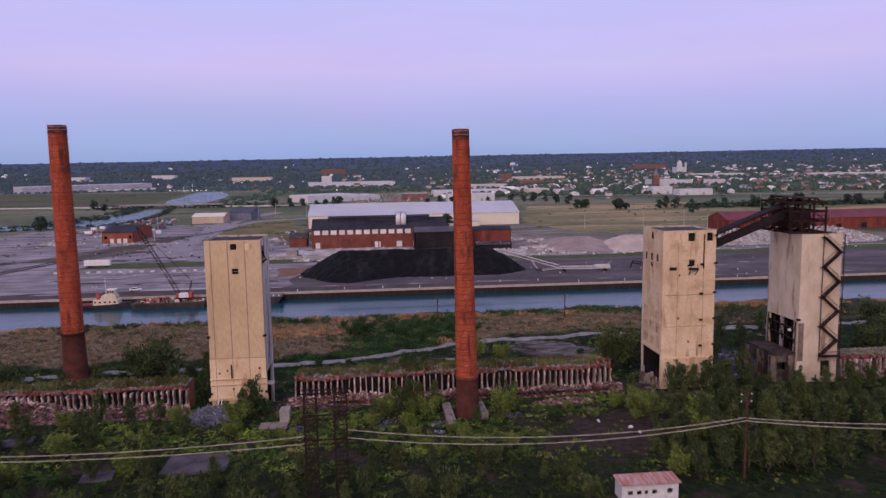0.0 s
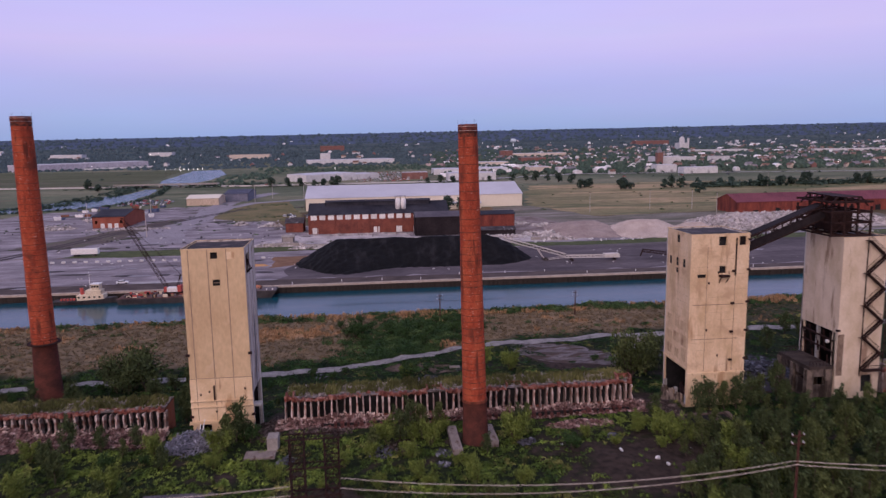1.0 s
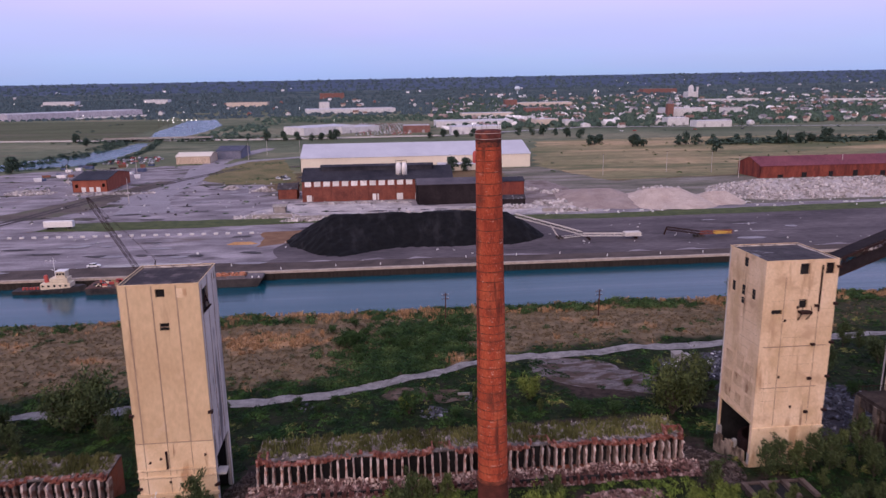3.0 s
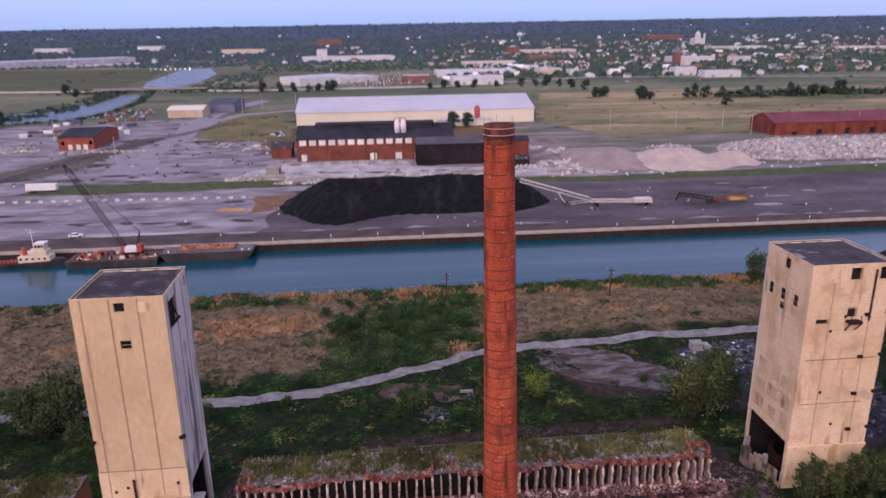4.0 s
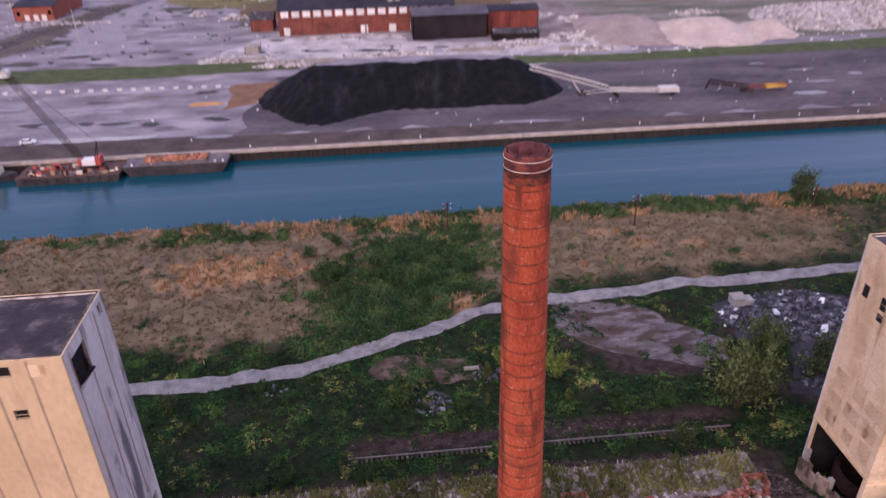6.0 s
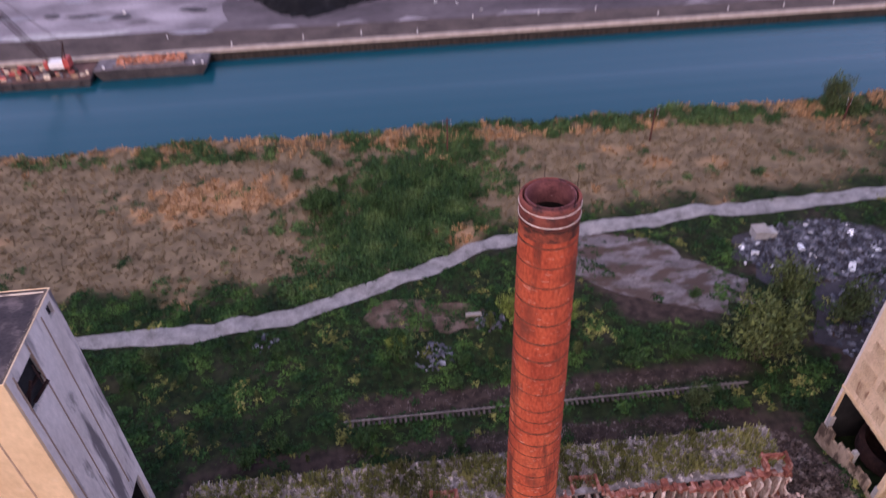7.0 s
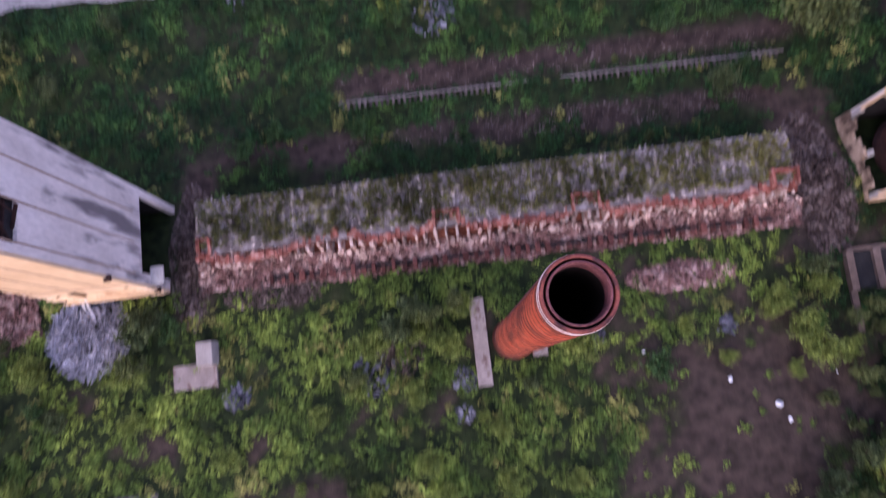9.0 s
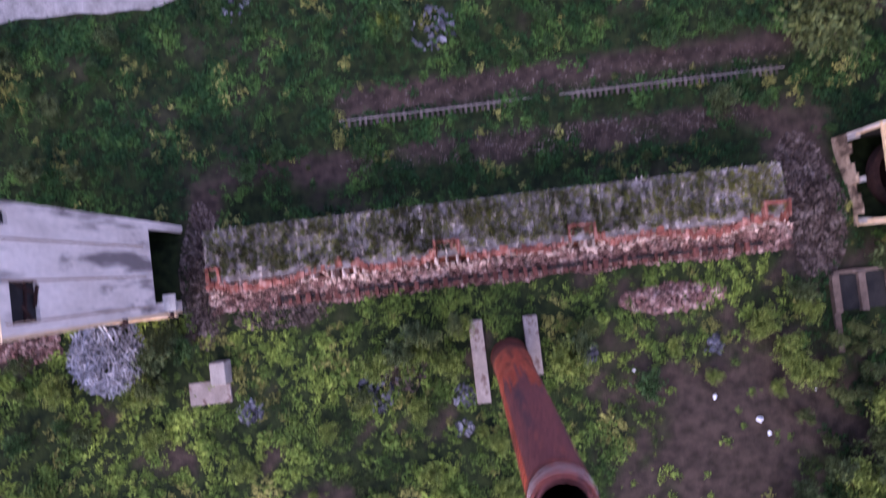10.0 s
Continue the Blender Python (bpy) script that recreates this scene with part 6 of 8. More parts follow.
def tree_kind(name, h, crown_r, crown_h, n, leaf, mat_leaf, seed, label, stems=1, group="young trees"):
    """A tapered trunk with limbs and a ragged crown of leaf clumps."""
    random.seed(seed)
    r = np.random.default_rng(seed)
    ob = thing(name, 0, 0, -50, label, "tree", group)
    bm = bmesh.new()
    clumps = []
    for s in range(stems):
        lean = Vector((random.uniform(-0.12, 0.12), random.uniform(-0.12, 0.12), 1)) if stems == 1 else Vector((random.uniform(-0.5, 0.5), random.uniform(-0.5, 0.5), 1))
        top = lean.normalized() * h * 0.86
        mid = top * 0.5 + Vector((random.uniform(-0.06, 0.06), random.uniform(-0.06, 0.06), 0)) * h
        rad = 0.014 * h + 0.03
        tube(bm, (0, 0, -0.3), mid, rad, rad * 0.65, 6, False)
        tube(bm, mid, top, rad * 0.65, rad * 0.15, 5, False)
        clumps.append((top, 0.8))
        for k in range(18 // stems + 4):
            f = random.uniform(0.05, 0.95)
            base = mid * (f * 2) if f < 0.5 else mid.lerp(top, f * 2 - 1)
            a = random.uniform(0, 6.3)
            tip = base + Vector((math.cos(a), math.sin(a), random.uniform(0.7, 1.7))) * crown_r * random.uniform(0.4, 0.95) * (1.15 - f * 0.75)
            tube(bm, base, tip, rad * 0.35, rad * 0.08, 4, False)
            clumps.append((tip, 1.15 - 0.5 * f))
            clumps.append((base.lerp(tip, 0.55), 1.0))
    part("trunk", bm, BARK, ob)
    per = max(12, int(1.5 * n) // len(clumps))
    leaves = []
    for k, (t, f) in enumerate(clumps):
        rr = crown_r * random.uniform(0.24, 0.4) * f
        mixed = np.concatenate([feather(per - per // 3, 0.8 * leaf / rr, seed * 31 + k), leaf_ball(per // 3, 0.8 * leaf / rr, seed * 37 + k, 0.9, 0.5, -0.25, 0.7)])
        leaves.append(mixed * rr * np.array([1, 1, 1.25 * crown_h]) + np.array(t))
    v = np.concatenate(leaves).reshape(-1, 3)
    crown = raw("crown", v, np.arange(len(v)).reshape(-1, 3), mat_leaf)
    crown.parent = ob
    return ob


KINDS = {
    "birch": tree_kind("young_tree", 6.6, 1.6, 1.2, 1000, 0.21, TREE_OLIVE, 5, "slender young tree with olive green leaves"),
    "ash": tree_kind("young_tree", 6.8, 2.1, 1.1, 1150, 0.24, TREE_LEAF, 6, "young broad-leaved tree with dark green leaves"),
    "willow": tree_kind("bushy_tree", 5.5, 3.0, 1.0, 1400, 0.27, TREE_LEAF, 7, "bushy dark green tree on several stems", 3),
    "light": tree_kind("bushy_tree", 5.0, 2.6, 1.0, 1600, 0.25, TREE_LIGHT, 8, "bushy light green tree on several stems", 3),
    "olive": tree_kind("bushy_tree", 5.6, 3.0, 1.0, 1500, 0.26, TREE_OLIVE, 12, "bushy olive green tree on several stems", 4),
    "shrub": tree_kind("shrub", 2.4, 1.7, 0.9, 760, 0.2, SHRUB_LEAF, 9, "rounded green shrub in the weeds", 4, "shrubs"),
    "sapling": tree_kind("sapling", 3.4, 0.9, 1.3, 400, 0.17, TREE_OLIVE, 10, "thin green sapling among the weeds", 1, "saplings"),
}
PLANTED = []


def plant(kind, x, y, size, turn=None):
    z = float(height(x, y))
    t = random.uniform(0, 360) if turn is None else turn
    PLANTED.append((x, y))
    return copy_thing(KINDS[kind], pose(x, y, z, random.uniform(-4, 4), random.uniform(-4, 4), t) @ Matrix.Diagonal((size, size, size * random.uniform(0.88, 1.15), 1)))


random.seed(77)
for kind, x, y, s in (
    ("light", 25.2, 174.8, 1.0), ("light", 32.6, 174.0, 0.9), ("light", 7.9, 171.2, 0.6), ("olive", 57.6, 164.0, 1.6), ("olive", 62.0, 167.0, 1.2), ("light", 60.5, 168.5, 1.0), ("olive", 67.0, 175, 1.2), ("willow", 72.5, 169, 1.1),
    ("shrub", 8.0, 170.5, 1.4), ("sapling", 21.5, 174, 1.0), ("willow", 103.0, 229, 1.15), ("willow", 106.5, 226.5, 0.7), ("shrub", -4.5, 206.5, 1.35), ("shrub", -2.5, 208.8, 1.2), ("shrub", -6.8, 208.4, 1.1), ("shrub", -4.3, 209.2, 1.3),
    ("light", 24.2, 128.4, 1.0), ("ash", 24.9, 130.0, 0.95), ("light", 2.3, 130.4, 0.75), ("light", 6.9, 131.2, 0.7), ("light", -0.5, 126.0, 0.6), ("light", 6.2, 124.0, 0.6), ("light", 12.0, 133.6, 0.6), ("light", 40.4, 124.7, 0.4), ("light", 47.6, 122.4, 0.4), ("light", 53.4, 124.3, 0.5), ("light", 45.5, 129.5, 0.5), ("light", 51.3, 131.0, 0.6), ("ash", 4.6, 131.5, 1.0), ("birch", 8.4, 131.8, 0.95), ("light", 9.6, 129, 0.7), ("birch", 12.0, 134.0, 0.85), ("birch", -0.6, 127.2, 0.8), ("ash", 6.5, 133, 0.9), ("birch", 27.0, 131.5, 0.8),
    ("ash", 18.6, 124.2, 0.5), ("light", -25.5, 129.6, 0.85), ("ash", -23.4, 134.4, 1.05), ("birch", -24.6, 131.0, 1.0), ("willow", -22.2, 136.2, 0.7), ("shrub", -21.0, 134.5, 1.0), ("light", -36, 131, 0.7),
    ("willow", -52.5, 174.0, 1.75), ("willow", -49.5, 172.0, 1.4), ("willow", -56, 173, 1.45), ("willow", -53, 170.5, 1.2), ("ash", -40, 172, 0.8), ("willow", -82, 166, 1.2), ("ash", -38, 158, 0.8), ("willow", -62, 165, 0.7), ("willow", -91, 172, 1.2),
    ("light", 36.5, 128.3, 0.45), ("light", 46.5, 130.5, 0.65), ("light", 48.5, 127.3, 0.75), ("shrub", 33.0, 124.5, 1.1), ("ash", 50.5, 133.5, 0.7),
    ("ash", 60.2, 136.2, 0.85), ("ash", 62.8, 137.0, 0.95), ("birch", 65.4, 136.4, 0.9), ("ash", 68.0, 137.2, 1.0), ("ash", 70.6, 136.6, 0.9), ("birch", 73.5, 137.8, 1.05), ("ash", 77.0, 138.6, 1.1), ("ash", 84, 131, 0.8), ("ash", 76, 134, 0.8), ("willow", 131, 150, 1.6), ("willow", 122, 160, 1.5), ("willow", 138, 170, 1.7), ("ash", 118, 172, 1.2), ("willow", 112, 181, 1.0), ("willow", 145, 190, 1.6), ("willow", 150, 160, 1.9),
    ("shrub", 40, 165, 1.0), ("shrub", 47, 166, 0.9), ("sapling", 33, 168, 0.9), ("willow", 45.5, 156.2, 0.7), ("shrub", -12, 155, 1.0), ("shrub", -8, 157, 0.8), ("shrub", 2, 156, 0.8), ("willow", 78, 160, 0.9), ("willow", 83, 166, 0.9), ("ash", 76, 155, 0.8),
):
    plant(kind, x, y, s)


def grove(n, x0, x1, y0, y1, kinds, lo, hi, apart, seed):
    random.seed(seed)
    made = tries = 0
    while made < n and tries < n * 30:
        tries += 1
        x, y = random.uniform(x0, x1), random.uniform(y0, y1)
        if not clear_of_things(np.array([x]), np.array([y]))[0] or any(abs(x - a) + abs(y - b) < apart for a, b in PLANTED):
            continue
        if np.hypot(x - 38, y - 117.5) < 12:
            continue
        plant(random.choice(kinds), x, y, random.uniform(lo, hi))
        made += 1


grove(74, 54, 122, 97, 120, ["birch", "ash", "ash", "birch"], 0.85, 1.25, 3.0, 121)
grove(48, 56, 112, 120, 136, ["birch", "ash", "ash", "birch"], 0.5, 0.85, 3.0, 129)
grove(26, 44, 60, 98, 128, ["ash", "birch", "sapling", "light"], 0.6, 1.0, 2.8, 122)
grove(60, -95, -33, 99, 139, ["shrub", "birch", "ash", "light", "ash"], 0.5, 0.95, 3.2, 123)
grove(78, -100, 32, 91, 110, ["birch", "ash", "sapling", "ash", "olive"], 0.4, 0.75, 2.6, 130)
grove(22, -30, 26, 110, 128, ["sapling", "light", "light"], 0.3, 0.6, 3.0, 124)
grove(30, -100, -25, 152, 176, ["shrub", "willow", "ash"], 0.5, 0.8, 3.5, 125)
grove(36, -25, 75, 151, 178, ["shrub", "sapling", "shrub"], 0.4, 0.75, 3.0, 126)
grove(26, 95, 160, 150, 195, ["willow", "shrub", "ash"], 0.6, 1.1, 4.0, 127)
grove(16, -10, 26, 192, 222, ["shrub"], 0.6, 1.1, 3.0, 128)
for k in KINDS.values():
    for o in (*k.children_recursive, k):
        bpy.data.objects.remove(o)

# ---- quay and what floats at it ----
QUAY_STONE = shade("quay_concrete", [(0.26, 0.21, 0.175), (0.44, 0.365, 0.305), (0.55, 0.47, 0.40)], 0.2, 0.9, 0.3, spots=((0.12, 0.10, 0.08), 0.3, 0.6))
HULL_TIMBER = shade("tarred_timber", [(0.02, 0.016, 0.014), (0.05, 0.04, 0.034)], 0.4, 0.9, 0.3, (3, 1, 0.3))
quay = thing("quay_wall", 0, QUAY, 0, "weathered concrete quay wall along the canal", "quay", kind="structure")
random.seed(131)
for k in range(110):
    x = -330 + 6.2 * k
    bm = bmesh.new()
    box(bm, 0.03, 0, -0.72, 6.17, 1.6, 0.28 + random.uniform(-0.05, 0.06), 0.02)
    o = part("coping_block", bm, QUAY_STONE, quay)
    o.location.x = x
block("quay_face", HULL_TIMBER, quay, -330, 0.05, -3.5, 352, 1.6, -0.73, "black tarred timber facing")
block("fender_beam", HULL_TIMBER, quay, -330, -0.25, -2.9, 352, 0.047, -0.45, "black tarred timber fender")
sheet("verge", [(-330, 283.3), (350, 283.3), (350, 291), (120, 291.5), (-20, 294), (-50, 296.5), (-330, 297)], 0.055, shade("quay_dirt", [(0.06, 0.046, 0.042), (0.11, 0.085, 0.075)], 0.15), "brown dirt strip behind the quay edge", "verge", ragged=0.8)
BOLLARD = shade("white_paint", [(0.7, 0.68, 0.66), (0.8, 0.78, 0.76)], 1.0, 0.6, 0.0)
for k in range(13):
    x, y = -46 + 16.6 * k + random.uniform(-2, 2), random.choice((284.5, 286, 292))
    b = thing("bollard", x, y, 0, "short white post on the quay", "post", "white quay posts")
    bm = bmesh.new()
    tube(bm, (0, 0, 0), (0, 0, 0.95), 0.16, 0.13, 8)
    part("post", bm, BOLLARD, b)

HULL = shade("hull_black", [(0.03, 0.028, 0.03), (0.07, 0.06, 0.06)], 0.3, 0.7)
DECK_GREY = shade("deck_grey", [(0.10, 0.085, 0.095), (0.19, 0.165, 0.17)], 0.3, 0.8)
RED_PAINT = shade("red_paint", [(0.35, 0.05, 0.04), (0.48, 0.09, 0.07)], 0.6, 0.6)
CREAM = shade("cream_paint", [(0.60, 0.50, 0.36), (0.70, 0.60, 0.45)], 0.5, 0.6)


def hull(bm, x0, x1, y0, y1, z0, z1, rake=2.0):
    prof = [(x0 + rake, z0), (x1 - rake, z0), (x1, z1), (x0, z1)]
    a = [bm.verts.new((x, y0, z)) for x, z in prof]
    b = [bm.verts.new((x, y1, z)) for x, z in prof]
    bm.faces.new(a), bm.faces.new(b[::-1])
    for k in range(4):
        bm.faces.new((a[k - 1], a[k], b[k], b[k - 1]))
    bmesh.ops.recalc_face_normals(bm, faces=bm.faces)


hopper = thing("barge", -48.2, 277.2, WATER_Z, "dark open barge loaded with rusty scrap", "barge", "moored barges")
bm = bmesh.new()
hull(bm, -14, 14.2, -3.6, 3.6, -0.8, 2.6, 2.4)
part("hull", bm, HULL, hopper)
block("deck", DECK_GREY, hopper, -13.6, -3.3, 2.6, 13.8, 3.3, 2.75)
for y in (-2.7, 2.5):
    block("coaming", DECK_GREY, hopper, -9, y, 2.75, 8.5, y + 0.2, 3.5)
random.seed(133)
pts = [(random.uniform(-8.5, 8), random.uniform(-2.3, 2.3), 2.9 + 0.5 * random.random()) for k in range(220)]
v, f = bits(220, 1.0, 134)
cargo = raw("scrap_cargo", (v + np.array(pts)[:, None]).reshape(-1, 3), (f[None] + 8 * np.arange(220)[:, None, None]).reshape(-1, 4), shade("rust_scrap", [(0.28, 0.09, 0.05), (0.42, 0.18, 0.10), (0.3, 0.22, 0.2)], 0.5, 0.8, 0.2, island=0.4))
cargo.parent = hopper
for x in (10.5, 12.6, -11.5):
    block("bitt", BOLLARD, hopper, x, -3.0, 2.75, x + 0.4, -2.6, 3.3)

cbarge = thing("crane_barge", -75.6, 276.0, WATER_Z, "rust-red work barge with gear on deck", "barge", "moored barges")
bm = bmesh.new()
hull(bm, -13.5, 13.5, -4.8, 4.8, -0.8, 1.9, 1.0)
part("hull", bm, HULL, cbarge)
block("deck", shade("deck_rust", [(0.07, 0.04, 0.036), (0.15, 0.085, 0.072)], 0.3), cbarge, -13.2, -4.5, 1.9, 13.2, 4.5, 2.05)
random.seed(135)
for k in range(90):
    x, y = random.uniform(-12, 12), random.uniform(-4, 3)
    if x > 2 and y > -1:
        continue
    w, d, h = random.uniform(0.25, 1.7), random.uniform(0.25, 0.8), random.uniform(0.25, 1.2)
    block("deck_gear", random.choice([RED_PAINT, STEEL_RED, HULL, DECK_GREY, DECK_GREY, STEEL, CREAM, shade("deck_wood", [(0.3, 0.2, 0.12), (0.4, 0.28, 0.18)], 0.6)]), cbarge, x, y, 2.05, x + w, y + d, 2.05 + h, "", 0.05)
for y in (-4.9,):
    for k in range(9):
        bm = bmesh.new()
        tube(bm, (-11 + 2.7 * k, y, 1.2), (-11 + 2.7 * k, y - 0.25, 1.2), 0.45, 0.45, 10)
        part("tyre_fender", bm, HULL, cbarge)

crane = thing("crane", -70.6, 277.0, WATER_Z + 2.05, "red and white crawler crane with lattice boom", "crane")
for y in (-1.5, 1.1):
    block("crawler", STEEL, crane, -2.6, y, 0, 2.4, y + 0.9, 0.95, "", 0.2)
block("body", BOLLARD, crane, -2.2, -1.4, 1.0, 1.4, 1.4, 2.6, "white machine house", 0.1)
block("counterweight", RED_PAINT, crane, 1.45, -1.5, 1.0, 2.8, 1.5, 3.3, "red counterweight", 0.1)
block("cab", RED_PAINT, crane, -3.2, -1.5, 1.1, -2.25, -0.3, 2.9, "", 0.08)
foot, tip = Vector((-1.9, 0, 1.6)), Vector((-16.4, 0.4, 28.2))
bm = bmesh.new()
d = (tip - foot).normalized()
side, up2 = Vector((0, 1, 0)), d.cross(Vector((0, 1, 0))).normalized()
L = (tip - foot).length
for a in (-1, 1):
    for b in (-1, 1):
        q = side * a * 0.6 + up2 * b * 0.6
        bar(bm, foot + q * 0.3, foot + d * 3 + q, 0.12)
        bar(bm, foot + d * 3 + q, tip - d * 3 + q, 0.12)
        bar(bm, tip - d * 3 + q, tip + q * 0.3, 0.12)
n = 20
for k in range(n):
    p0, p1 = foot + d * (3 + (L - 6) * k / n), foot + d * (3 + (L - 6) * (k + 1) / n)
    s = 1 if k % 2 else -1
    for q in (side * 0.6, side * -0.6):
        bar(bm, p0 + q + up2 * 0.6 * s, p1 + q - up2 * 0.6 * s, 0.06)
    for q in (up2 * 0.6, up2 * -0.6):
        bar(bm, p0 + q + side * 0.6 * s, p1 + q - side * 0.6 * s, 0.06)
part("boom", bm, STEEL, crane, "dark lattice boom")
bm = bmesh.new()
bar(bm, (1.0, 0, 2.6), (2.6, 0, 7.2), 0.22)
bar(bm, (2.2, -0.8, 3.2), (2.6, 0, 7.2), 0.16)
part("gantry", bm, STEEL, crane)
bm = bmesh.new()
for y in (-0.4, 0.4):
    tube(bm, (2.6, y, 7.2), tip + Vector((0, y, 0)), 0.04, None, 4)
part("cable", bm, STEEL, crane)

tug = thing("tugboat", -100.8, 276.6, WATER_Z, "cream tugboat with dark hull at the quay", "tugboat")
bm = bmesh.new()
sec = []
for t in np.linspace(0, 1, 13):
    x = -11.5 + 22 * t
    w = 2.9 * min(1.0, (1 - t) * 3.4) ** 0.6 * (0.8 + 0.2 * min(1, t * 4)) if t < 1 else 0.05
    sec.append([(x, -w * 0.75, -0.6), (x, -w, 1.2 + 0.9 * t * t), (x, w, 1.2 + 0.9 * t * t), (x, w * 0.75, -0.6)])
rows = [[bm.verts.new(p) for p in s] for s in sec]
for a, b in zip(rows, rows[1:]):
    for k in range(4):
        bm.faces.new((a[k], a[(k + 1) % 4], b[(k + 1) % 4], b[k]))
bm.faces.new(rows[0]), bm.faces.new(rows[-1][::-1])
bmesh.ops.recalc_face_normals(bm, faces=bm.faces)
part("hull", bm, HULL, tug, "black hull with tyres")
block("deckhouse", CREAM, tug, -2.8, -2.1, 1.3, 6.4, 2.0, 3.3, "cream deckhouse", 0.12)
block("upper_house", CREAM, tug, 0.2, -1.8, 3.3, 5.6, 1.7, 4.9, "", 0.12)
block("wheelhouse", CREAM, tug, 2.2, -1.5, 4.9, 5.0, 1.5, 6.9, "", 0.1)
for k in range(3):
    block("window", DARK, tug, 2.35 + 0.9 * k, -1.53, 5.8, 3.0 + 0.9 * k, -1.48, 6.5)
for k in range(5):
    block("window", DARK, tug, -2.3 + 1.75 * k, -2.13, 2.2, -1.6 + 1.75 * k, -2.08, 2.8)
block("wheelhouse_roof", BOLLARD, tug, 2.0, -1.7, 6.9, 5.2, 1.7, 7.1)
bm = bmesh.new()
tube(bm, (-1.4, 0, 3.3), (-1.6, 0, 5.6), 0.7, 0.6, 14)
part("funnel", bm, RED_PAINT, tug, "red funnel")
bm = bmesh.new()
tube(bm, (1.4, 0, 4.9), (1.4, 0, 11.4), 0.1, 0.06, 6)
bar(bm, (0.5, 0, 10.2), (2.4, 0, 10.2), 0.08)
part("mast", bm, BOLLARD, tug)
for k in range(5):
    block("deck_gear", RED_PAINT, tug, -8.6 + 1.1 * k, -1.4, 1.35, -8.0 + 1.1 * k, -0.7, 2.1)
for k in range(6):
    bm = bmesh.new()
    tube(bm, (-6 + 2 * k, -2.85, 1.0), (-6 + 2 * k, -3.1, 1.0), 0.42, 0.42, 10)
    part("tyre_fender", bm, HULL, tug)

# ---- yard: conveyors, blocks, trailer ----
WHITE_STEEL = shade("white_steel", [(0.48, 0.44, 0.40), (0.62, 0.58, 0.54)], 0.6, 0.6, 0.1)


def truss(bm, p, q, w, h, n):
    p, q = Vector(p), Vector(q)
    side = (q - p).cross(Vector((0, 0, 1))).normalized() * w / 2
    up = Vector((0, 0, h))
    for s in (-1, 1):
        for u in (0, 1):
            bar(bm, p + side * s + up * u, q + side * s + up * u, 0.22)
        for k in range(n):
            a, b = p.lerp(q, k / n), p.lerp(q, (k + 1) / n)
            bar(bm, a + side * s + up * (k % 2), b + side * s + up * ((k + 1) % 2), 0.13)
    for k in range(n + 1):
        a = p.lerp(q, k / n)
        bar(bm, a - side, a + side, 0.12)


stack = thing("stacking_conveyor", 85, 318, 0, "white lattice stacking conveyor over the coal heap", "conveyor")
bm = bmesh.new()
truss(bm, (0.5, 0, 1.2), (-26.5, 1, 9.2), 1.6, 1.3, 18)
part("boom_truss", bm, WHITE_STEEL, stack)
bm = bmesh.new()
bar(bm, (0.5, 0, 1.9), (-26.5, 1, 9.9), 1.1, 0.1)
part("belt", bm, COAL, stack)
bm = bmesh.new()
for y in (-1.4, 1.6):
    bar(bm, (-12, y, 5.0), (-9, y, 0.3), 0.25)
    bar(bm, (-9, y, 0.3), (1, y, 1.2), 0.22)
part("strut", bm, WHITE_STEEL, stack)
bm = bmesh.new()
for y in (-1.5, 1.6):
    for x in (-9.3, -8.0):
        tube(bm, (x, y - 0.25, 0.55), (x, y + 0.25, 0.55), 0.55, 0.55, 12)
part("wheel", bm, HULL, stack)
feed = thing("feed_conveyor", 97, 315, 0, "low white feed conveyor on the yard", "conveyor")
bm = bmesh.new()
truss(bm, (-11.5, 2, 1.0), (11, -3, 1.4), 1.5, 1.0, 14)
part("truss", bm, WHITE_STEEL, feed)
block("hopper", WHITE_STEEL, feed, 4.0, -3.6, 1.2, 10.5, -0.6, 3.0, "pale feed hopper", 0.2)
for x in (-10, 9):
    block("leg", STEEL, feed, x, -2.5, 0, x + 0.5, 2, 1.0)
dark = thing("loading_conveyor", 132, 312, 0, "dark folded mobile conveyor with yellow end", "conveyor")
bm = bmesh.new()
truss(bm, (-13, 2, 3.0), (0, 0, 1.2), 1.4, 1.1, 10)
bar(bm, (-13, 2, 4.0), (-14, 2.2, 1.0), 0.5)
part("truss", bm, STEEL, dark)
bm = bmesh.new()
truss(bm, (0, 0, 1.2), (13, -1, 1.6), 1.5, 1.0, 10)
part("lower_truss", bm, STEEL_RED, dark)
block("yellow_end", shade("yellow_paint", [(0.5, 0.3, 0.06), (0.6, 0.4, 0.1)], 0.6), dark, 5.5, -1.6, 1.2, 12.5, 0.4, 2.4, "yellow painted chute", 0.1)
for x in (-2, -0.5, 1):
    bm = bmesh.new()
    tube(bm, (x, -1.1, 0.55), (x, 1.1, 0.55), 0.55, 0.55, 12)
    part("wheel", bm, HULL, dark)
heap("spill", -49.5, 328, 6, 1.6, 0.9, shade("orange_gravel", [(0.36, 0.20, 0.09), (0.46, 0.27, 0.13)], 0.4), "small ridge of orange gravel on the yard", "gravel", 0.5, 12, 30, 12)
sheet("ground_patch", [(-42, 322), (-20, 332), (-24, 352), (-44, 350)], 0.05, shade("orange_dirt", [(0.15, 0.085, 0.05), (0.25, 0.14, 0.08)], 0.2), "orange stained gravel beside the coal", "ground", ragged=3)
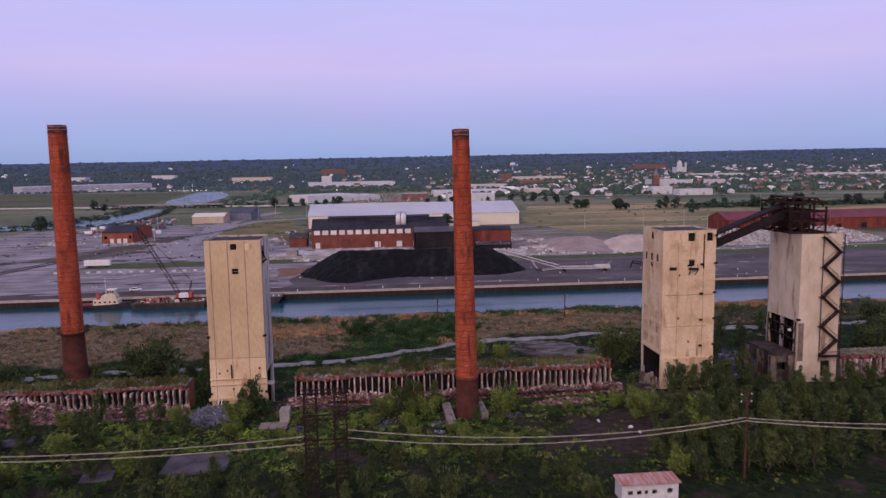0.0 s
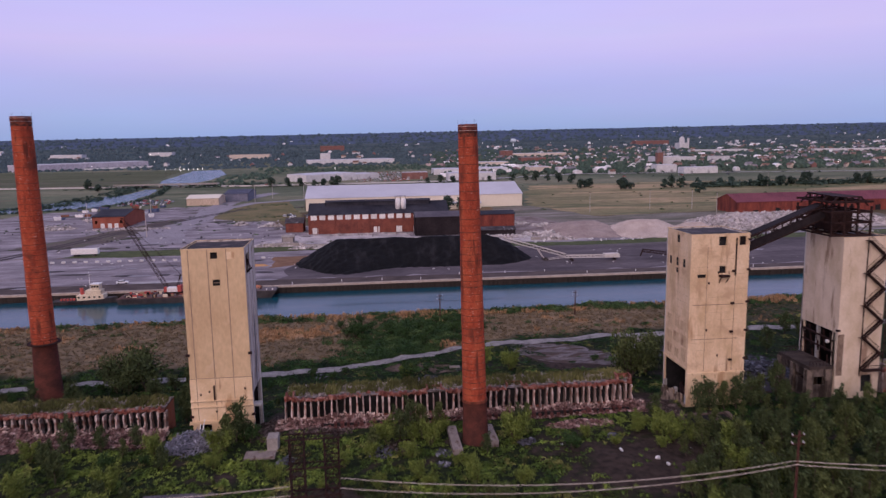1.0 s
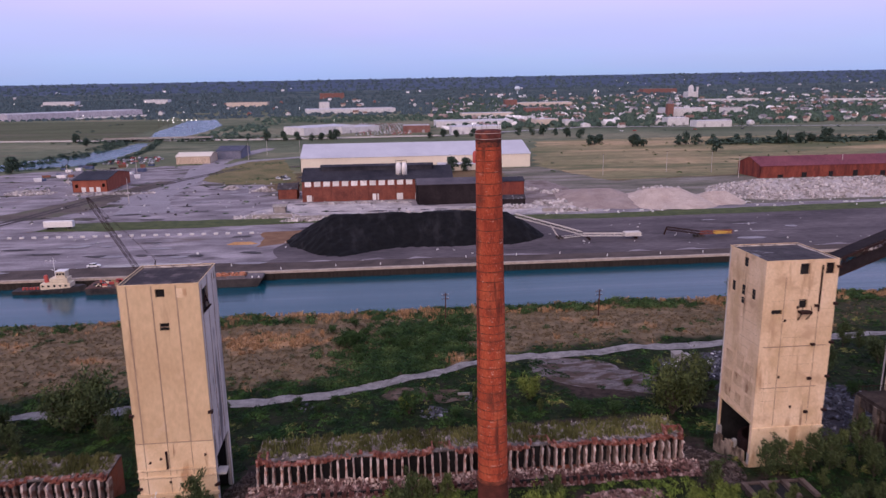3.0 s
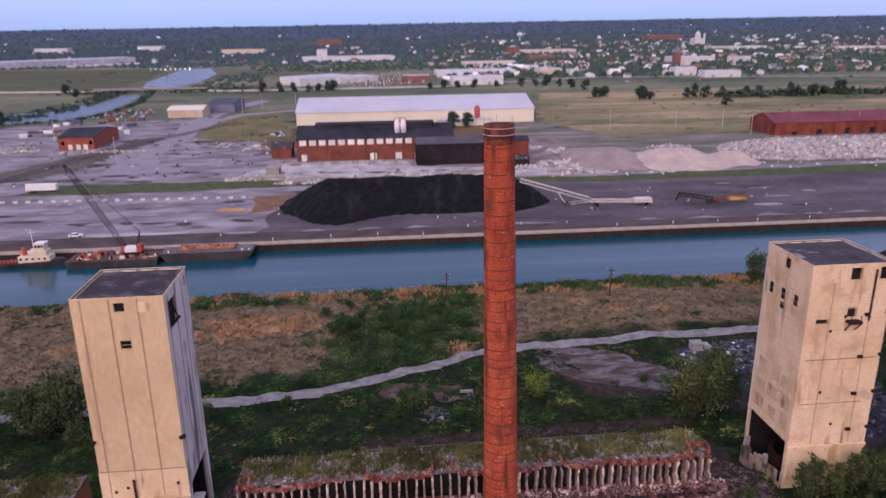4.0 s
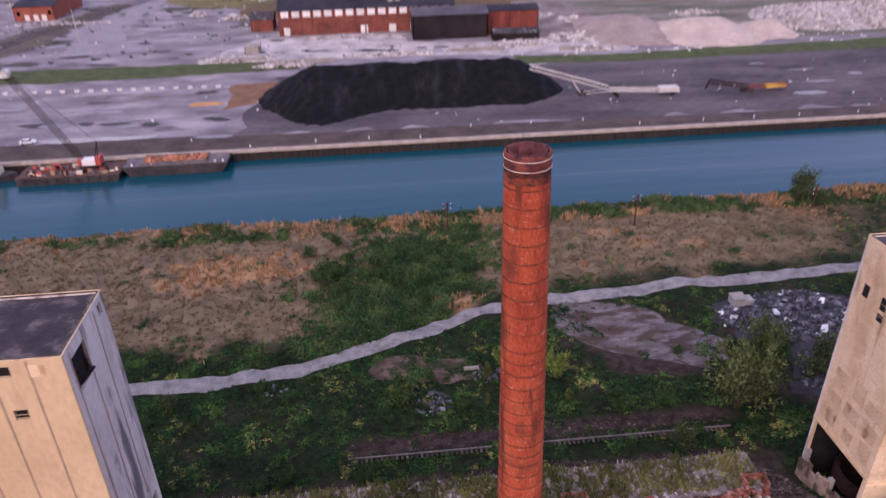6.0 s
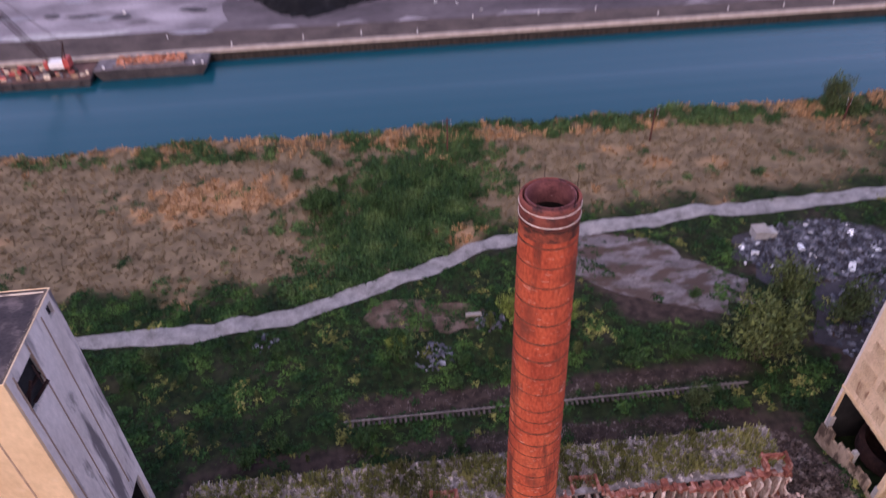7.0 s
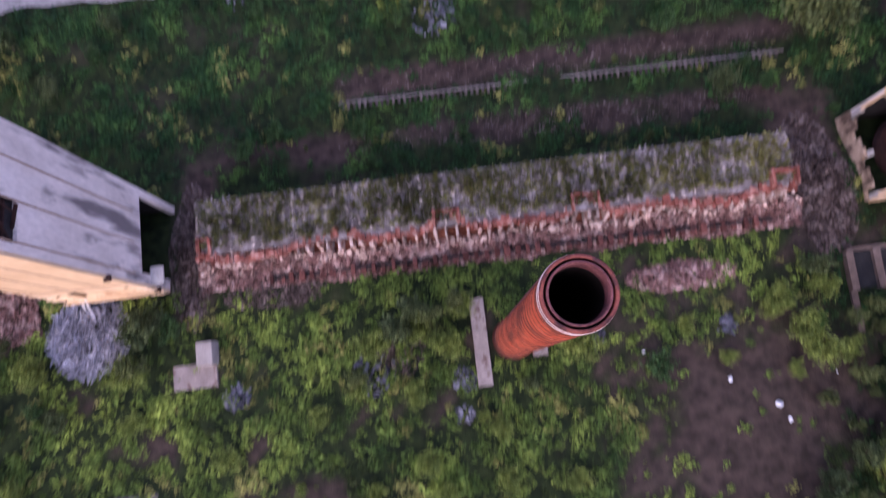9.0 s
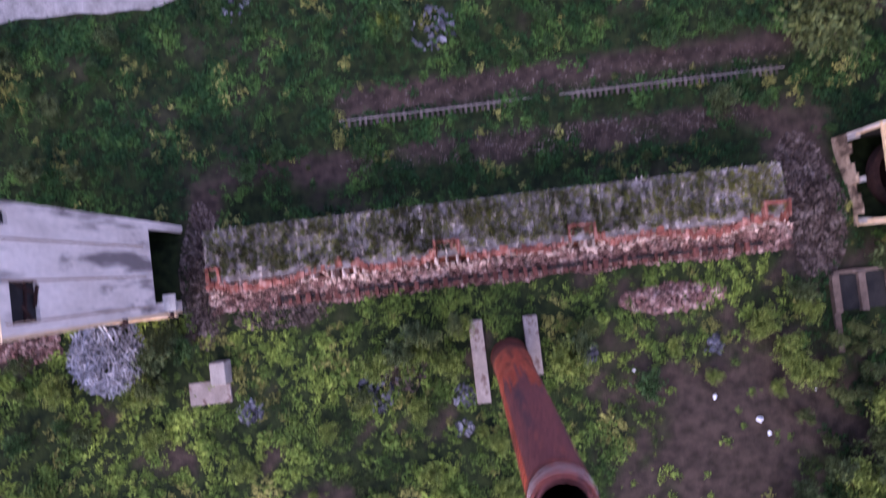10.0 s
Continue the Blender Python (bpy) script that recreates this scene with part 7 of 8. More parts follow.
sheet("ground_patch", [(-36, 294), (60, 293), (200, 292), (420, 292), (460, 362), (118, 362), (60, 358), (-30, 358)], 0.048, shade("coal_dust", [(0.065, 0.054, 0.06), (0.105, 0.088, 0.095), (0.155, 0.13, 0.138)], 0.03, 0.9, 0.2, (0.7, 1.8, 1), stains=[((0.045, 0.036, 0.038), 0.03, 0.58, (0.6, 2.0, 1))]), "coal-blackened ground round the heap", "ground", ragged=6)
BLOCK_PALE = shade("barrier_concrete", [(0.5, 0.48, 0.47), (0.62, 0.60, 0.58)], 0.6)
for k in range(21):
    b = thing("barrier_block", -149 + 5.0 * k, 353 - 0.25 * k, 0.03, "pale concrete barrier block on the yard", "barrier", "row of barrier blocks")
    bm = bmesh.new()
    box(bm, -0.9, -0.4, 0, 0.9, 0.4, 0.85)
    bmesh.ops.bevel(bm, geom=bm.edges[:], offset=0.06, segments=1, affect="EDGES")
    part("block", bm, BLOCK_PALE, b)
trailer = thing("trailer", -136.6, 372.0, 0.06, "long white box trailer parked on the yard", "trailer")
block("box", BOLLARD, trailer, -6.2, -1.25, 1.1, 6.2, 1.25, 3.8, "white box body", 0.08)
for x in (-4.6, -3.4, 4.2):
    bm = bmesh.new()
    tube(bm, (x, -1.2, 0.5), (x, 1.2, 0.5), 0.5, 0.5, 12)
    part("wheel", bm, HULL, trailer)
sheet("grass_strip", [(-146, 367), (-138, 385), (-26, 382), (-22, 369), (-113, 363)], 0.10, shade("verge_grass", [(0.05, 0.065, 0.025), (0.10, 0.115, 0.045)], 0.2), "strip of rough green grass across the yard", "grass", ragged=2)
sheet("grass_strip", [(64, 361), (100, 357), (300, 362), (340, 380), (262, 378), (102, 369), (64, 374)], 0.10, shade("verge_grass", []), "strip of rough green grass behind the yard", "grass", ragged=2)
sheet("grass_strip", [(-110, 530), (-119, 598), (-104, 644), (-70, 657), (-52, 560), (-47, 518), (-59, 502), (-88, 508)], 0.10, shade("meadow", [(0.10, 0.10, 0.04), (0.16, 0.14, 0.06), (0.22, 0.17, 0.08)], 0.05), "oval of yellow-green meadow in the yard", "grass", ragged=3)
sheet("plain", [(-3000, 560), (3000, 560), (3000, 1904), (-3000, 1904)], 0.03, shade("plain_grass", [(0.080, 0.098, 0.056), (0.135, 0.148, 0.09), (0.225, 0.21, 0.135)], 0.006, 0.95, 0.2, (0.6, 1.1, 1), fine=18, grit=0.3, stains=[((0.055, 0.072, 0.035), 0.012, 0.56, (0.5, 1.3, 1)), ((0.17, 0.12, 0.085), 0.009, 0.6, (0.5, 1.5, 1))]), "flat grassy plain beyond the works", "plain", step=60)
sheet("field", [(171, 789), (362, 799), (559, 786), (900, 800), (900, 560), (430, 613), (310, 505), (241, 490), (150, 480), (124, 569)], 0.08, shade("straw_field", [(0.12, 0.13, 0.06), (0.26, 0.215, 0.115), (0.50, 0.35, 0.20)], 0.011, 0.95, 0.2, (0.45, 1.4, 1), fine=22, grit=0.3, stains=[((0.095, 0.11, 0.05), 0.014, 0.51, (0.4, 1.5, 1))]), "wide straw-coloured field beyond the works", "field", ragged=8, step=12)
sheet("field", [(-900, 950), (-290, 950), (-340, 1400), (-900, 1480)], 0.08, shade("green_field", [(0.07, 0.082, 0.04), (0.11, 0.115, 0.06)], 0.012, 0.95, 0.2, (0.5, 1.3, 1), stains=[((0.14, 0.115, 0.085), 0.008, 0.58, (0.4, 1.6, 1))]), "flat green field beyond the creek", "field", ragged=10, step=20)
sheet("creek", [(-360, 590), (-300, 600), (-273, 616), (-256, 634), (-231, 643), (-221, 691), (-226, 784), (-240, 870), (-256, 870), (-251, 796), (-266, 771), (-272, 730), (-288, 696), (-305, 656), (-380, 640)], 0.12, WATER, "still blue creek between grassy banks", "creek", ragged=4, step=8)
sheet("pond", [(-262, 945), (-228, 935), (-222, 1060), (-229, 1214), (-279, 1422), (-322, 1385), (-288, 1056)], 0.12, WATER, "long still blue pond beyond the highway", "pond", ragged=5, step=10)
sheet("road", [(-1200, 1060), (-423, 938), (-115, 890), (84, 897), (291, 1004), (657, 924), (1500, 900), (1500, 890), (657, 914), (291, 992), (84, 885), (-115, 878), (-423, 926), (-1200, 1046)], 0.6, shade("road_pale", [(0.34, 0.32, 0.32), (0.46, 0.44, 0.43)], 0.05), "pale straight highway across the plain", "road")
barrier = tagged(new("road_barrier"), "long pale concrete barrier along the highway", "barrier", kind="structure")
for (xa, ya), (xb, yb) in (((-1200, 1045), (-423, 925)), ((-423, 925), (-301, 906)), ((-179, 887), (-115, 877)), ((-115, 877), (84, 884))):
    bm = bmesh.new()
    bar(bm, (xa, ya, 1.3), (xb, yb, 1.3), 0.5, 1.6)
    part("barrier_run", bm, shade("barrier_concrete", [(0.46, 0.44, 0.42), (0.60, 0.57, 0.55)], 0.1, 0.9, 0.1), barrier)
bridge = thing("bridge", -240, 905, 0, "low concrete road bridge over the creek", "bridge")
block("deck", CONCRETE_GREY, bridge, -60, -7, 3.0, 60, 7, 4.0)
block("parapet", shade("pale_block", [(0.26, 0.23, 0.21), (0.36, 0.33, 0.30)], 0.5, 0.9, 0.4), bridge, -60, -7.2, 4.0, 60, -6.8, 5.0)
for x in (-30, -8, 14, 36):
    block("pier", CONCRETE_GREY, bridge, x - 0.8, -5, 0, x + 0.8, 5, 3.0)
sheet("road", [(-95, 300), (-88, 296), (-60, 297), (-58, 300)], 0.06, shade("road_pale", []), "patch of pale road metal", "road", ragged=1)
sheet("road", [(-130, 505), (-122, 560), (-118, 610), (-104, 655), (-60, 680), (-20, 690), (-20, 680), (-60, 668), (-97, 645), (-108, 605), (-112, 560), (-116, 500), (-128, 440), (-140, 440)], 0.13, shade("road_lane", [(0.24, 0.215, 0.235), (0.31, 0.285, 0.305)], 0.08), "pale lane curving through the yard", "road", ragged=1.5)
sheet("road", [(-126, 404), (-129, 450), (-128, 490), (-126, 548), (-134, 600), (-129, 684), (-104, 772), (-90, 768), (-112, 678), (-118, 602), (-110, 546), (-112, 490), (-110, 450), (-96, 408)], 0.131, shade("road_lane", []), "smooth mauve-grey works road", "road", ragged=2.0)
sheet("verge", [(-186, 404), (-168, 440), (-152, 486), (-137, 532), (-128, 532), (-130, 486), (-132, 448), (-150, 404)], 0.125, shade("brown_verge", [(0.075, 0.058, 0.05), (0.13, 0.105, 0.09), (0.10, 0.105, 0.06)], 0.06), "brown earthy verge along the sidings", "verge", ragged=3)
for k, off in enumerate((0, 5)):
    sheet("railway_bed", [(-190 + off, 330), (-170 + off, 398), (-155 + off, 459), (-129 + off, 533), (-100 + off, 600), (-98 + off, 599), (-126.5 + off, 532), (-152.5 + off, 458), (-167.5 + off, 397), (-187 + off, 330)], 0.14 + 0.01 * k, shade("dark_ballast", [(0.04, 0.033, 0.035), (0.08, 0.065, 0.065)], 0.2), "dark ballast bed of a disused siding", "railway", ragged=0.8)
PUDDLE = shade("pale_mud", [(0.20, 0.18, 0.195), (0.30, 0.275, 0.285)], 0.08, 0.6, 0.1)
random.seed(141)
for k in range(110):
    x, y = random.uniform(-150, -20), random.uniform(386, 500)
    if k % 5 == 1:
        x, y = random.uniform(-150, -40), random.uniform(292, 346)
    if k % 5 == 2:
        x, y = random.uniform(130, 330), random.uniform(296, 352)
    if k % 5 == 0:
        x, y = random.uniform(-20, 150), random.uniform(378, 410)
    a, b = random.uniform(2, 8), random.uniform(0.6, 2.0)
    sheet("mud_patch", [(x - a, y), (x - a * 0.4, y - b), (x + a * 0.6, y - b), (x + a, y), (x + a * 0.5, y + b), (x - a * 0.6, y + b)], 0.15 + 0.0006 * k, random.choice([PUDDLE, shade("dark_mud", [(0.05, 0.045, 0.05), (0.09, 0.08, 0.085)], 0.08)]), "worn patch on the works yard", "ground", ragged=1.0, step=1.5)
DARK_MUD = shade("dark_mud", [])
for k in range(26):
    x, y = random.uniform(-250, -40), random.uniform(390, 620)
    a, b = random.uniform(7, 22), random.uniform(2, 6)
    sheet("mud_patch", [(x - a, y), (x - a * 0.4, y - b), (x + a * 0.6, y - b), (x + a, y + b * 0.3), (x + a * 0.5, y + b), (x - a * 0.6, y + b)], 0.08 + 0.0006 * k, shade("weedy_cinders", [(0.04, 0.045, 0.028), (0.085, 0.075, 0.062), (0.14, 0.12, 0.11)], 0.1), "weedy cinder patch on the works yard", "ground", ragged=2.5, step=2.0)
SKIP_PAINTS = [shade("skip_rust", [(0.16, 0.07, 0.045), (0.26, 0.12, 0.08)], 0.4), shade("skip_blue", [(0.06, 0.08, 0.14), (0.1, 0.12, 0.2)], 0.4), HULL, BOLLARD]
for k in range(26):
    x, y = random.uniform(-235, -150), random.uniform(546, 632)
    c = thing("skip", x, y, 0.06, "steel skip standing in the scrap yard", "skip", "scrap yard skips", turn=random.uniform(-20, 40))
    w, d, h = random.uniform(1.6, 4.0), random.uniform(1.0, 1.6), random.uniform(1.2, 2.6)
    bm = bmesh.new()
    v = box(bm, -w, -d, 0, w, d, h)
    for q in v[:4]:
        q.co.x *= 0.8
    bmesh.ops.recalc_face_normals(bm, faces=bm.faces)
    bmesh.ops.bevel(bm, geom=bm.edges[:], offset=0.08, segments=1, affect="EDGES")
    part("body", bm, random.choice(SKIP_PAINTS), c)
sheet("ground_patch", [(-62, 384), (-20, 380), (36, 380), (60, 376), (112, 374), (114, 392), (86, 408), (60, 399), (24, 406), (20, 424), (-44, 424), (-56, 400)], 0.145, shade("pale_rubble_ground", [(0.28, 0.25, 0.245), (0.60, 0.54, 0.52)], 0.12), "pale dusty ground before the mill", "ground", ragged=3)

sheet("ground_patch", [(86, 404), (132, 380), (318, 384), (340, 430), (312, 503), (240, 488), (150, 478), (126, 560), (92, 556), (90, 470)], 0.142, shade("grey_green_waste", [(0.085, 0.085, 0.055), (0.17, 0.155, 0.125), (0.27, 0.24, 0.21)], 0.035, 0.95, 0.3, (0.6, 1.8, 1)), "stony waste ground with thin grass behind the heaps", "ground", ragged=5)

r = np.random.default_rng(144)
for n, x0, x1, y0, y1, size, mat, label, sd in (
    (170, -230, 20, 386, 520, 0.9, BLOCK_PALE, "pale lumps of concrete over the works yard", 145),
    (260, -230, 20, 386, 520, 1.1, DARK_MUD, "dark lumps of slag over the works yard", 146),
    (260, 60, 330, 368, 400, 1.2, BLOCK_PALE, "pale lumps of concrete before the heaps", 147),
    (160, -120, 200, 292, 352, 0.6, BLOCK_PALE, "pale stones on the quay yard", 148),
):
    x, y = r.uniform(x0, x1, n), r.uniform(y0, y1, n)
    keep = wave(x, y, 40, sd) + 0.6 * wave(x, y, 13, sd + 5) > 0.1
    strew("yard_litter", np.stack([x, y, 0 * x + 0.25], 1)[keep], size, mat, label, "rubble", sd)

# ---- the mill and its sheds ----
random.seed(143)
for k in range(9):
    x = -80 + 19 * k + random.uniform(-5, 5)
    # solid dark sheet on the wall in place of a shaded hole
    block("opening", DARK, red_shed, x, -14.1, 0.1, x + random.uniform(1.5, 4), -14.003, random.uniform(2.0, 4.0), "dark sheet for the shade in a broken opening")
for k in range(16):
    x = -40.25 + 1.5 + 4.9 * k
    w = block("window", WINDOW_PALE, mill, x - 0.2, -14.15, 8.2, x + 3.4, -14.003, 10.9, "pale blanked window")
for x in (2.0, 37.0, 50.0, 60.0):
    block("dock_door", WINDOW_PALE, mill, -40.25 + x, -14.12, 0.2, -40.25 + x + 3.4, -14.003, 3.6, "white roller door")
for k in range(17):
    x = -40.2 + 4.9 * k
    block("pilaster", BRICK_MILL, mill, x - 0.25, -14.3, 0, x + 0.35, -14.003, 10.6)
monitor = shed("roof_monitor", -25, 438, 36, 446, 3.4, 4.0, ROOF_BLACK, ROOF_BLACK, "black roof monitor along the mill ridge", "roof monitor")
monitor.location.z = 14.0
silo = thing("silo", 18.6, 433.5, 12.0, "twin white silos over the mill roof", "silo")
for x in (-1.6, 1.6):
    bm = bmesh.new()
    lathe(bm, [(0.01, 0), (1.5, 0), (1.5, 6.2), (1.0, 7.2), (0.01, 7.5)], 20)
    o = part("tank", bm, BOLLARD, silo, "", True)
    o.location.x = x
bm = bmesh.new()
for x in (-3, 0, 3):
    bar(bm, (x, 1.7, 0), (x, 1.7, 8.4), 0.2)
bar(bm, (-3, 1.7, 8.4), (3, 1.7, 8.4), 0.2)
part("frame", bm, STEEL, silo)
shed("brick_hut", -49, 440, -38.5, 452, 5.5, 8.0, BRICK_MILL, ROOF_TAR, "small red brick gatehouse by the mill", "brick hut")
shed("low_shed", 60, 400, 80, 407, 3.2, 4.6, DARK_CLAD, ROOF_TAR, "low dark open shed", "shed")
shed("annex", 50, 552, 85, 563, 4.2, 5.0, CORRUGATED, ROOF_PALE, "low cream annex before the warehouse", "annex")
tank = thing("tank", 77, 556, 0, "upright rust-red tank beside the warehouse", "tank")
bm = bmesh.new()
lathe(bm, [(0.01, 0), (1.9, 0), (1.9, 12.0), (0.9, 13.2), (0.01, 13.4)], 20)
part("shell", bm, RED_PAINT, tank, "", True)
redb = shed("brick_workshop", -176, 490, -156, 532, 7.2, 10.2, shade("bright_brick", [(0.22, 0.07, 0.047), (0.32, 0.105, 0.068)], 0.2), ROOF_BLACK, "orange-red brick workshop with dark roof", "workshop", holes=[(1.5, 2.8, 3.1, 4.8), (17, 3, 18.6, 5)])
for x in (5, 9.5, 13.5):
    block("dock_door", WINDOW_PALE, redb, -10 + x, -21.12, 0.1, -10 + x + 2.4, -21.003, 3.0, "white roller door")
shed("tan_depot", -154, 640, -127, 668, 6.0, 8.2, shade("tan_cladding", [(0.48, 0.38, 0.29), (0.56, 0.45, 0.35)], 0.1), CORRUGATED, "tan depot with a low gabled roof", "depot")
shed("blue_depot", -129, 672, -108, 720, 7.0, 9.4, shade("slate_cladding", [(0.13, 0.14, 0.19), (0.2, 0.2, 0.26)], 0.1), shade("slate_roof", [(0.06, 0.065, 0.1), (0.1, 0.105, 0.15)], 0.1), "slate-blue depot with dark roof", "depot")


def blocks_heap(name, cx, cy, rx, ry, n, h, size, material, label, seed):
    p = ellipse_pts(cx, cy, rx, ry, n, h, seed)
    return strew(name, p, size, material, label, "rubble", seed)


SAND = shade("pale_sand", [(0.40, 0.32, 0.275), (0.52, 0.43, 0.37)], 0.15, 0.95, 0.3)
WHITE_STONE = shade("white_rubble", [(0.33, 0.295, 0.285), (0.52, 0.48, 0.46)], 0.3, 0.95, 0.3, island=0.4)
heap("gravel_mound", 122, 412, 22, 34, 5.5, shade("brown_gravel", [(0.26, 0.20, 0.18), (0.36, 0.29, 0.26)], 0.15, 0.95, 0.3), "broad heap of brown gravel", "gravel heap", 0.3, 21, 50, 40)
heap("sand_mound", 152, 398, 24, 26, 7.0, SAND, "smooth heap of pale pinkish sand", "sand heap", 0.35, 22, 50, 40)
heap("sand_mound", 180, 396, 14, 16, 5.0, SAND, "smooth heap of pale pinkish sand", "sand heap", 0.3, 23, 40, 30)
heap("rubble_mound", 250, 418, 62, 28, 6.5, shade("white_rubble_ground", [(0.34, 0.30, 0.29), (0.46, 0.42, 0.40)], 0.2), "long heap of whitish demolition rubble", "rubble heap", 0.6, 24, 70, 30)
sheet("ground_patch", [(76, 404), (104, 398), (118, 440), (112, 486), (86, 490), (72, 448)], 0.15, shade("brown_yard_ground", [(0.13, 0.095, 0.085), (0.30, 0.25, 0.235)], 0.1, 0.95, 0.3), "brown dirty ground strewn with demolition waste", "ground", ragged=3)
r = np.random.default_rng(151)
u, v_ = r.uniform(-1, 1, 2600), r.uniform(-1, 1, 2600)
d = np.where(abs(u) < 0.6, abs(v_), np.hypot((abs(u) - 0.6) / 0.4, v_))
strew("rubble", np.stack([250 + 62 * u, 418 + 28 * v_, 6.5 * np.clip(1 - d, 0, 1) + 0.3], 1)[d < 1.02], 1.35, WHITE_STONE, "whitish broken concrete on the heap", "rubble", 152)
for cx, cy, rx, ry, n, h, size, sd in ((-82, 486, 5, 3, 90, 2.5, 1.6, 161), (-62, 474, 7, 3, 110, 2.5, 1.6, 162), (-200, 490, 14, 9, 220, 2.0, 1.8, 163), (-150, 478, 26, 3, 160, 1.2, 1.4, 164), (-28, 374, 12, 2.4, 140, 2.2, 1.5, 165), (48, 386, 13, 2.2, 130, 2.0, 1.4, 166), (95, 400, 12, 9, 160, 1.6, 1.8, 167), (98, 378, 10, 2.5, 110, 2.0, 1.6, 168), (-5, 420, 28, 3.0, 150, 0.8, 1.1, 169), (-48, 386, 16, 4, 200, 1.6, 1.5, 171), (14, 384, 20, 3, 200, 1.4, 1.4, 172), (70, 392, 14, 6, 160, 1.2, 1.6, 173), (90, 452, 9, 8, 120, 1.2, 1.5, 174), (104, 438, 7, 6, 90, 1.4, 1.6, 175), (166, 440, 12, 6, 110, 1.4, 1.6, 176), (-185, 540, 16, 10, 160, 1.6, 1.8, 170)):
    blocks_heap("rubble", cx, cy, rx, ry, n, h, size, WHITE_STONE, "pale broken masonry on the works yard", sd)
for x0, x1, y in ((-54, -36, 384), (-34, -8, 378), (40, 62, 384), (84, 96, 379)):
    wobj = thing("foundation_wall", (x0 + x1) / 2, y, 0, "low broken concrete foundation wall", "wall", "foundation walls")
    bm = bmesh.new()
    box(bm, -(x1 - x0) / 2, -0.5, 0, (x1 - x0) / 2, 0.5, 1.6, 0.15)
    part("wall", bm, shade("pale_block", [(0.26, 0.23, 0.21), (0.36, 0.33, 0.30)], 0.5, 0.9, 0.4), wobj)
shed("pump_house", -46, 396, -40, 402, 3.2, 3.9, shade("pale_block", [(0.26, 0.23, 0.21), (0.36, 0.33, 0.30)], 0.5, 0.9, 0.4), shade("pale_block", [(0.26, 0.23, 0.21), (0.36, 0.33, 0.30)], 0.5, 0.9, 0.4), "small grey concrete pump house ruin", "pump house")

# ---- poles, cars, trees on the far side ----
for x, y in ((155, 505), (202, 513), (230, 505), (234, 476), (303, 476), (-128, 440), (-60, 690), (-90, 700), (-190, 520), (-100, 660), (20, 880), (400, 700), (-160, 560)):
    p = thing("lamp_post", x, y, 0, "tall slim pale light pole", "light pole", "light poles")
    bm = bmesh.new()
    tube(bm, (0, 0, 0), (0, 0, 14), 0.22, 0.14, 8)
    part("post", bm, shade("pole_pale", [(0.4, 0.36, 0.33), (0.5, 0.46, 0.42)], 0.6), p)
    bm = bmesh.new()
    bar(bm, (-0.9, 0, 14), (0.9, 0, 14), 0.25)
    part("lamp_head", bm, STEEL, p)
CAR_PAINTS = [shade("car_white", [(0.7, 0.7, 0.7), (0.76, 0.76, 0.76)], 0.5, 0.35, 0.0), shade("car_red", [(0.4, 0.05, 0.04), (0.46, 0.07, 0.06)], 0.5, 0.35, 0.0), shade("car_dark", [(0.04, 0.045, 0.06), (0.06, 0.065, 0.08)], 0.5, 0.35, 0.0), shade("car_silver", [(0.35, 0.36, 0.38), (0.42, 0.43, 0.45)], 0.5, 0.35, 0.0)]
GLASS_DARK = shade("car_glass", [(0.02, 0.022, 0.026), (0.03, 0.032, 0.036)], 0.5, 0.15, 0.0)


def car(paint, colour):
    ob = thing("car", 0, 0, -60, colour + " car parked on the asphalt", "car", "parked cars")
    bm = bmesh.new()
    prof = [(-2.2, 0.35), (2.2, 0.35), (2.25, 0.75), (1.3, 0.95), (-2.2, 1.0)]
    a, b = [bm.verts.new((x, -0.85, z)) for x, z in prof], [bm.verts.new((x, 0.85, z)) for x, z in prof]
    bm.faces.new(a), bm.faces.new(b[::-1])
    for k in range(5):
        bm.faces.new((a[k - 1], a[k], b[k], b[k - 1]))
    bmesh.ops.recalc_face_normals(bm, faces=bm.faces)
    bmesh.ops.bevel(bm, geom=bm.edges[:], offset=0.06, segments=1, affect="EDGES")
    part("body", bm, paint, ob)
    bm = bmesh.new()
    v = box(bm, -1.7, -0.78, 0.95, 0.95, 0.78, 1.4)
    for q in v[4:]:
        q.co.x *= 0.7
        q.co.y *= 0.85
    part("windows", bm, GLASS_DARK, ob)
    block("roof", paint, ob, -1.15, -0.64, 1.4, 0.62, 0.64, 1.46)
    for x in (-1.4, 1.4):
        for y in (-0.86, 0.66):
            bm = bmesh.new()
            tube(bm, (x, y, 0.33), (x, y + 0.2, 0.33), 0.33, 0.33, 10)
            part("wheel", bm, HULL, ob)
    return ob


CARS = [car(p, c) for p, c in zip(CAR_PAINTS, ("white", "red", "dark", "silver"))]
random.seed(171)
copy_thing(CARS[0], pose(-95.3, 297.5, 0.07, 0, 0, 12))
for k in range(46):
    copy_thing(random.choice(CARS), pose(-214 + (k % 12) * 3.5 + random.uniform(-0.8, 0.8), 652 + 15 * (k // 12) + random.uniform(-2, 2), 0.09, 0, 0, 90))
for k in range(260):
    copy_thing(random.choice(CARS + CARS[:1] * 3 + CARS[1:2]), pose(-14 + 4.3 * (k % 16) + random.uniform(-0.8, 0.8), 930 + 16 * (k // 16) + random.uniform(-1, 1), 0.05, 0, 0, 90))
for k in range(10):
    copy_thing(random.choice(CARS), pose(random.uniform(-60, -30), random.uniform(515, 540), 0.1, 0, 0, random.uniform(0, 360)))
for k in range(14):
    copy_thing(random.choice(CARS), pose(random.uniform(-200, 600), 900 + random.uniform(-3, 3), 0.65, 0, 0, 0))
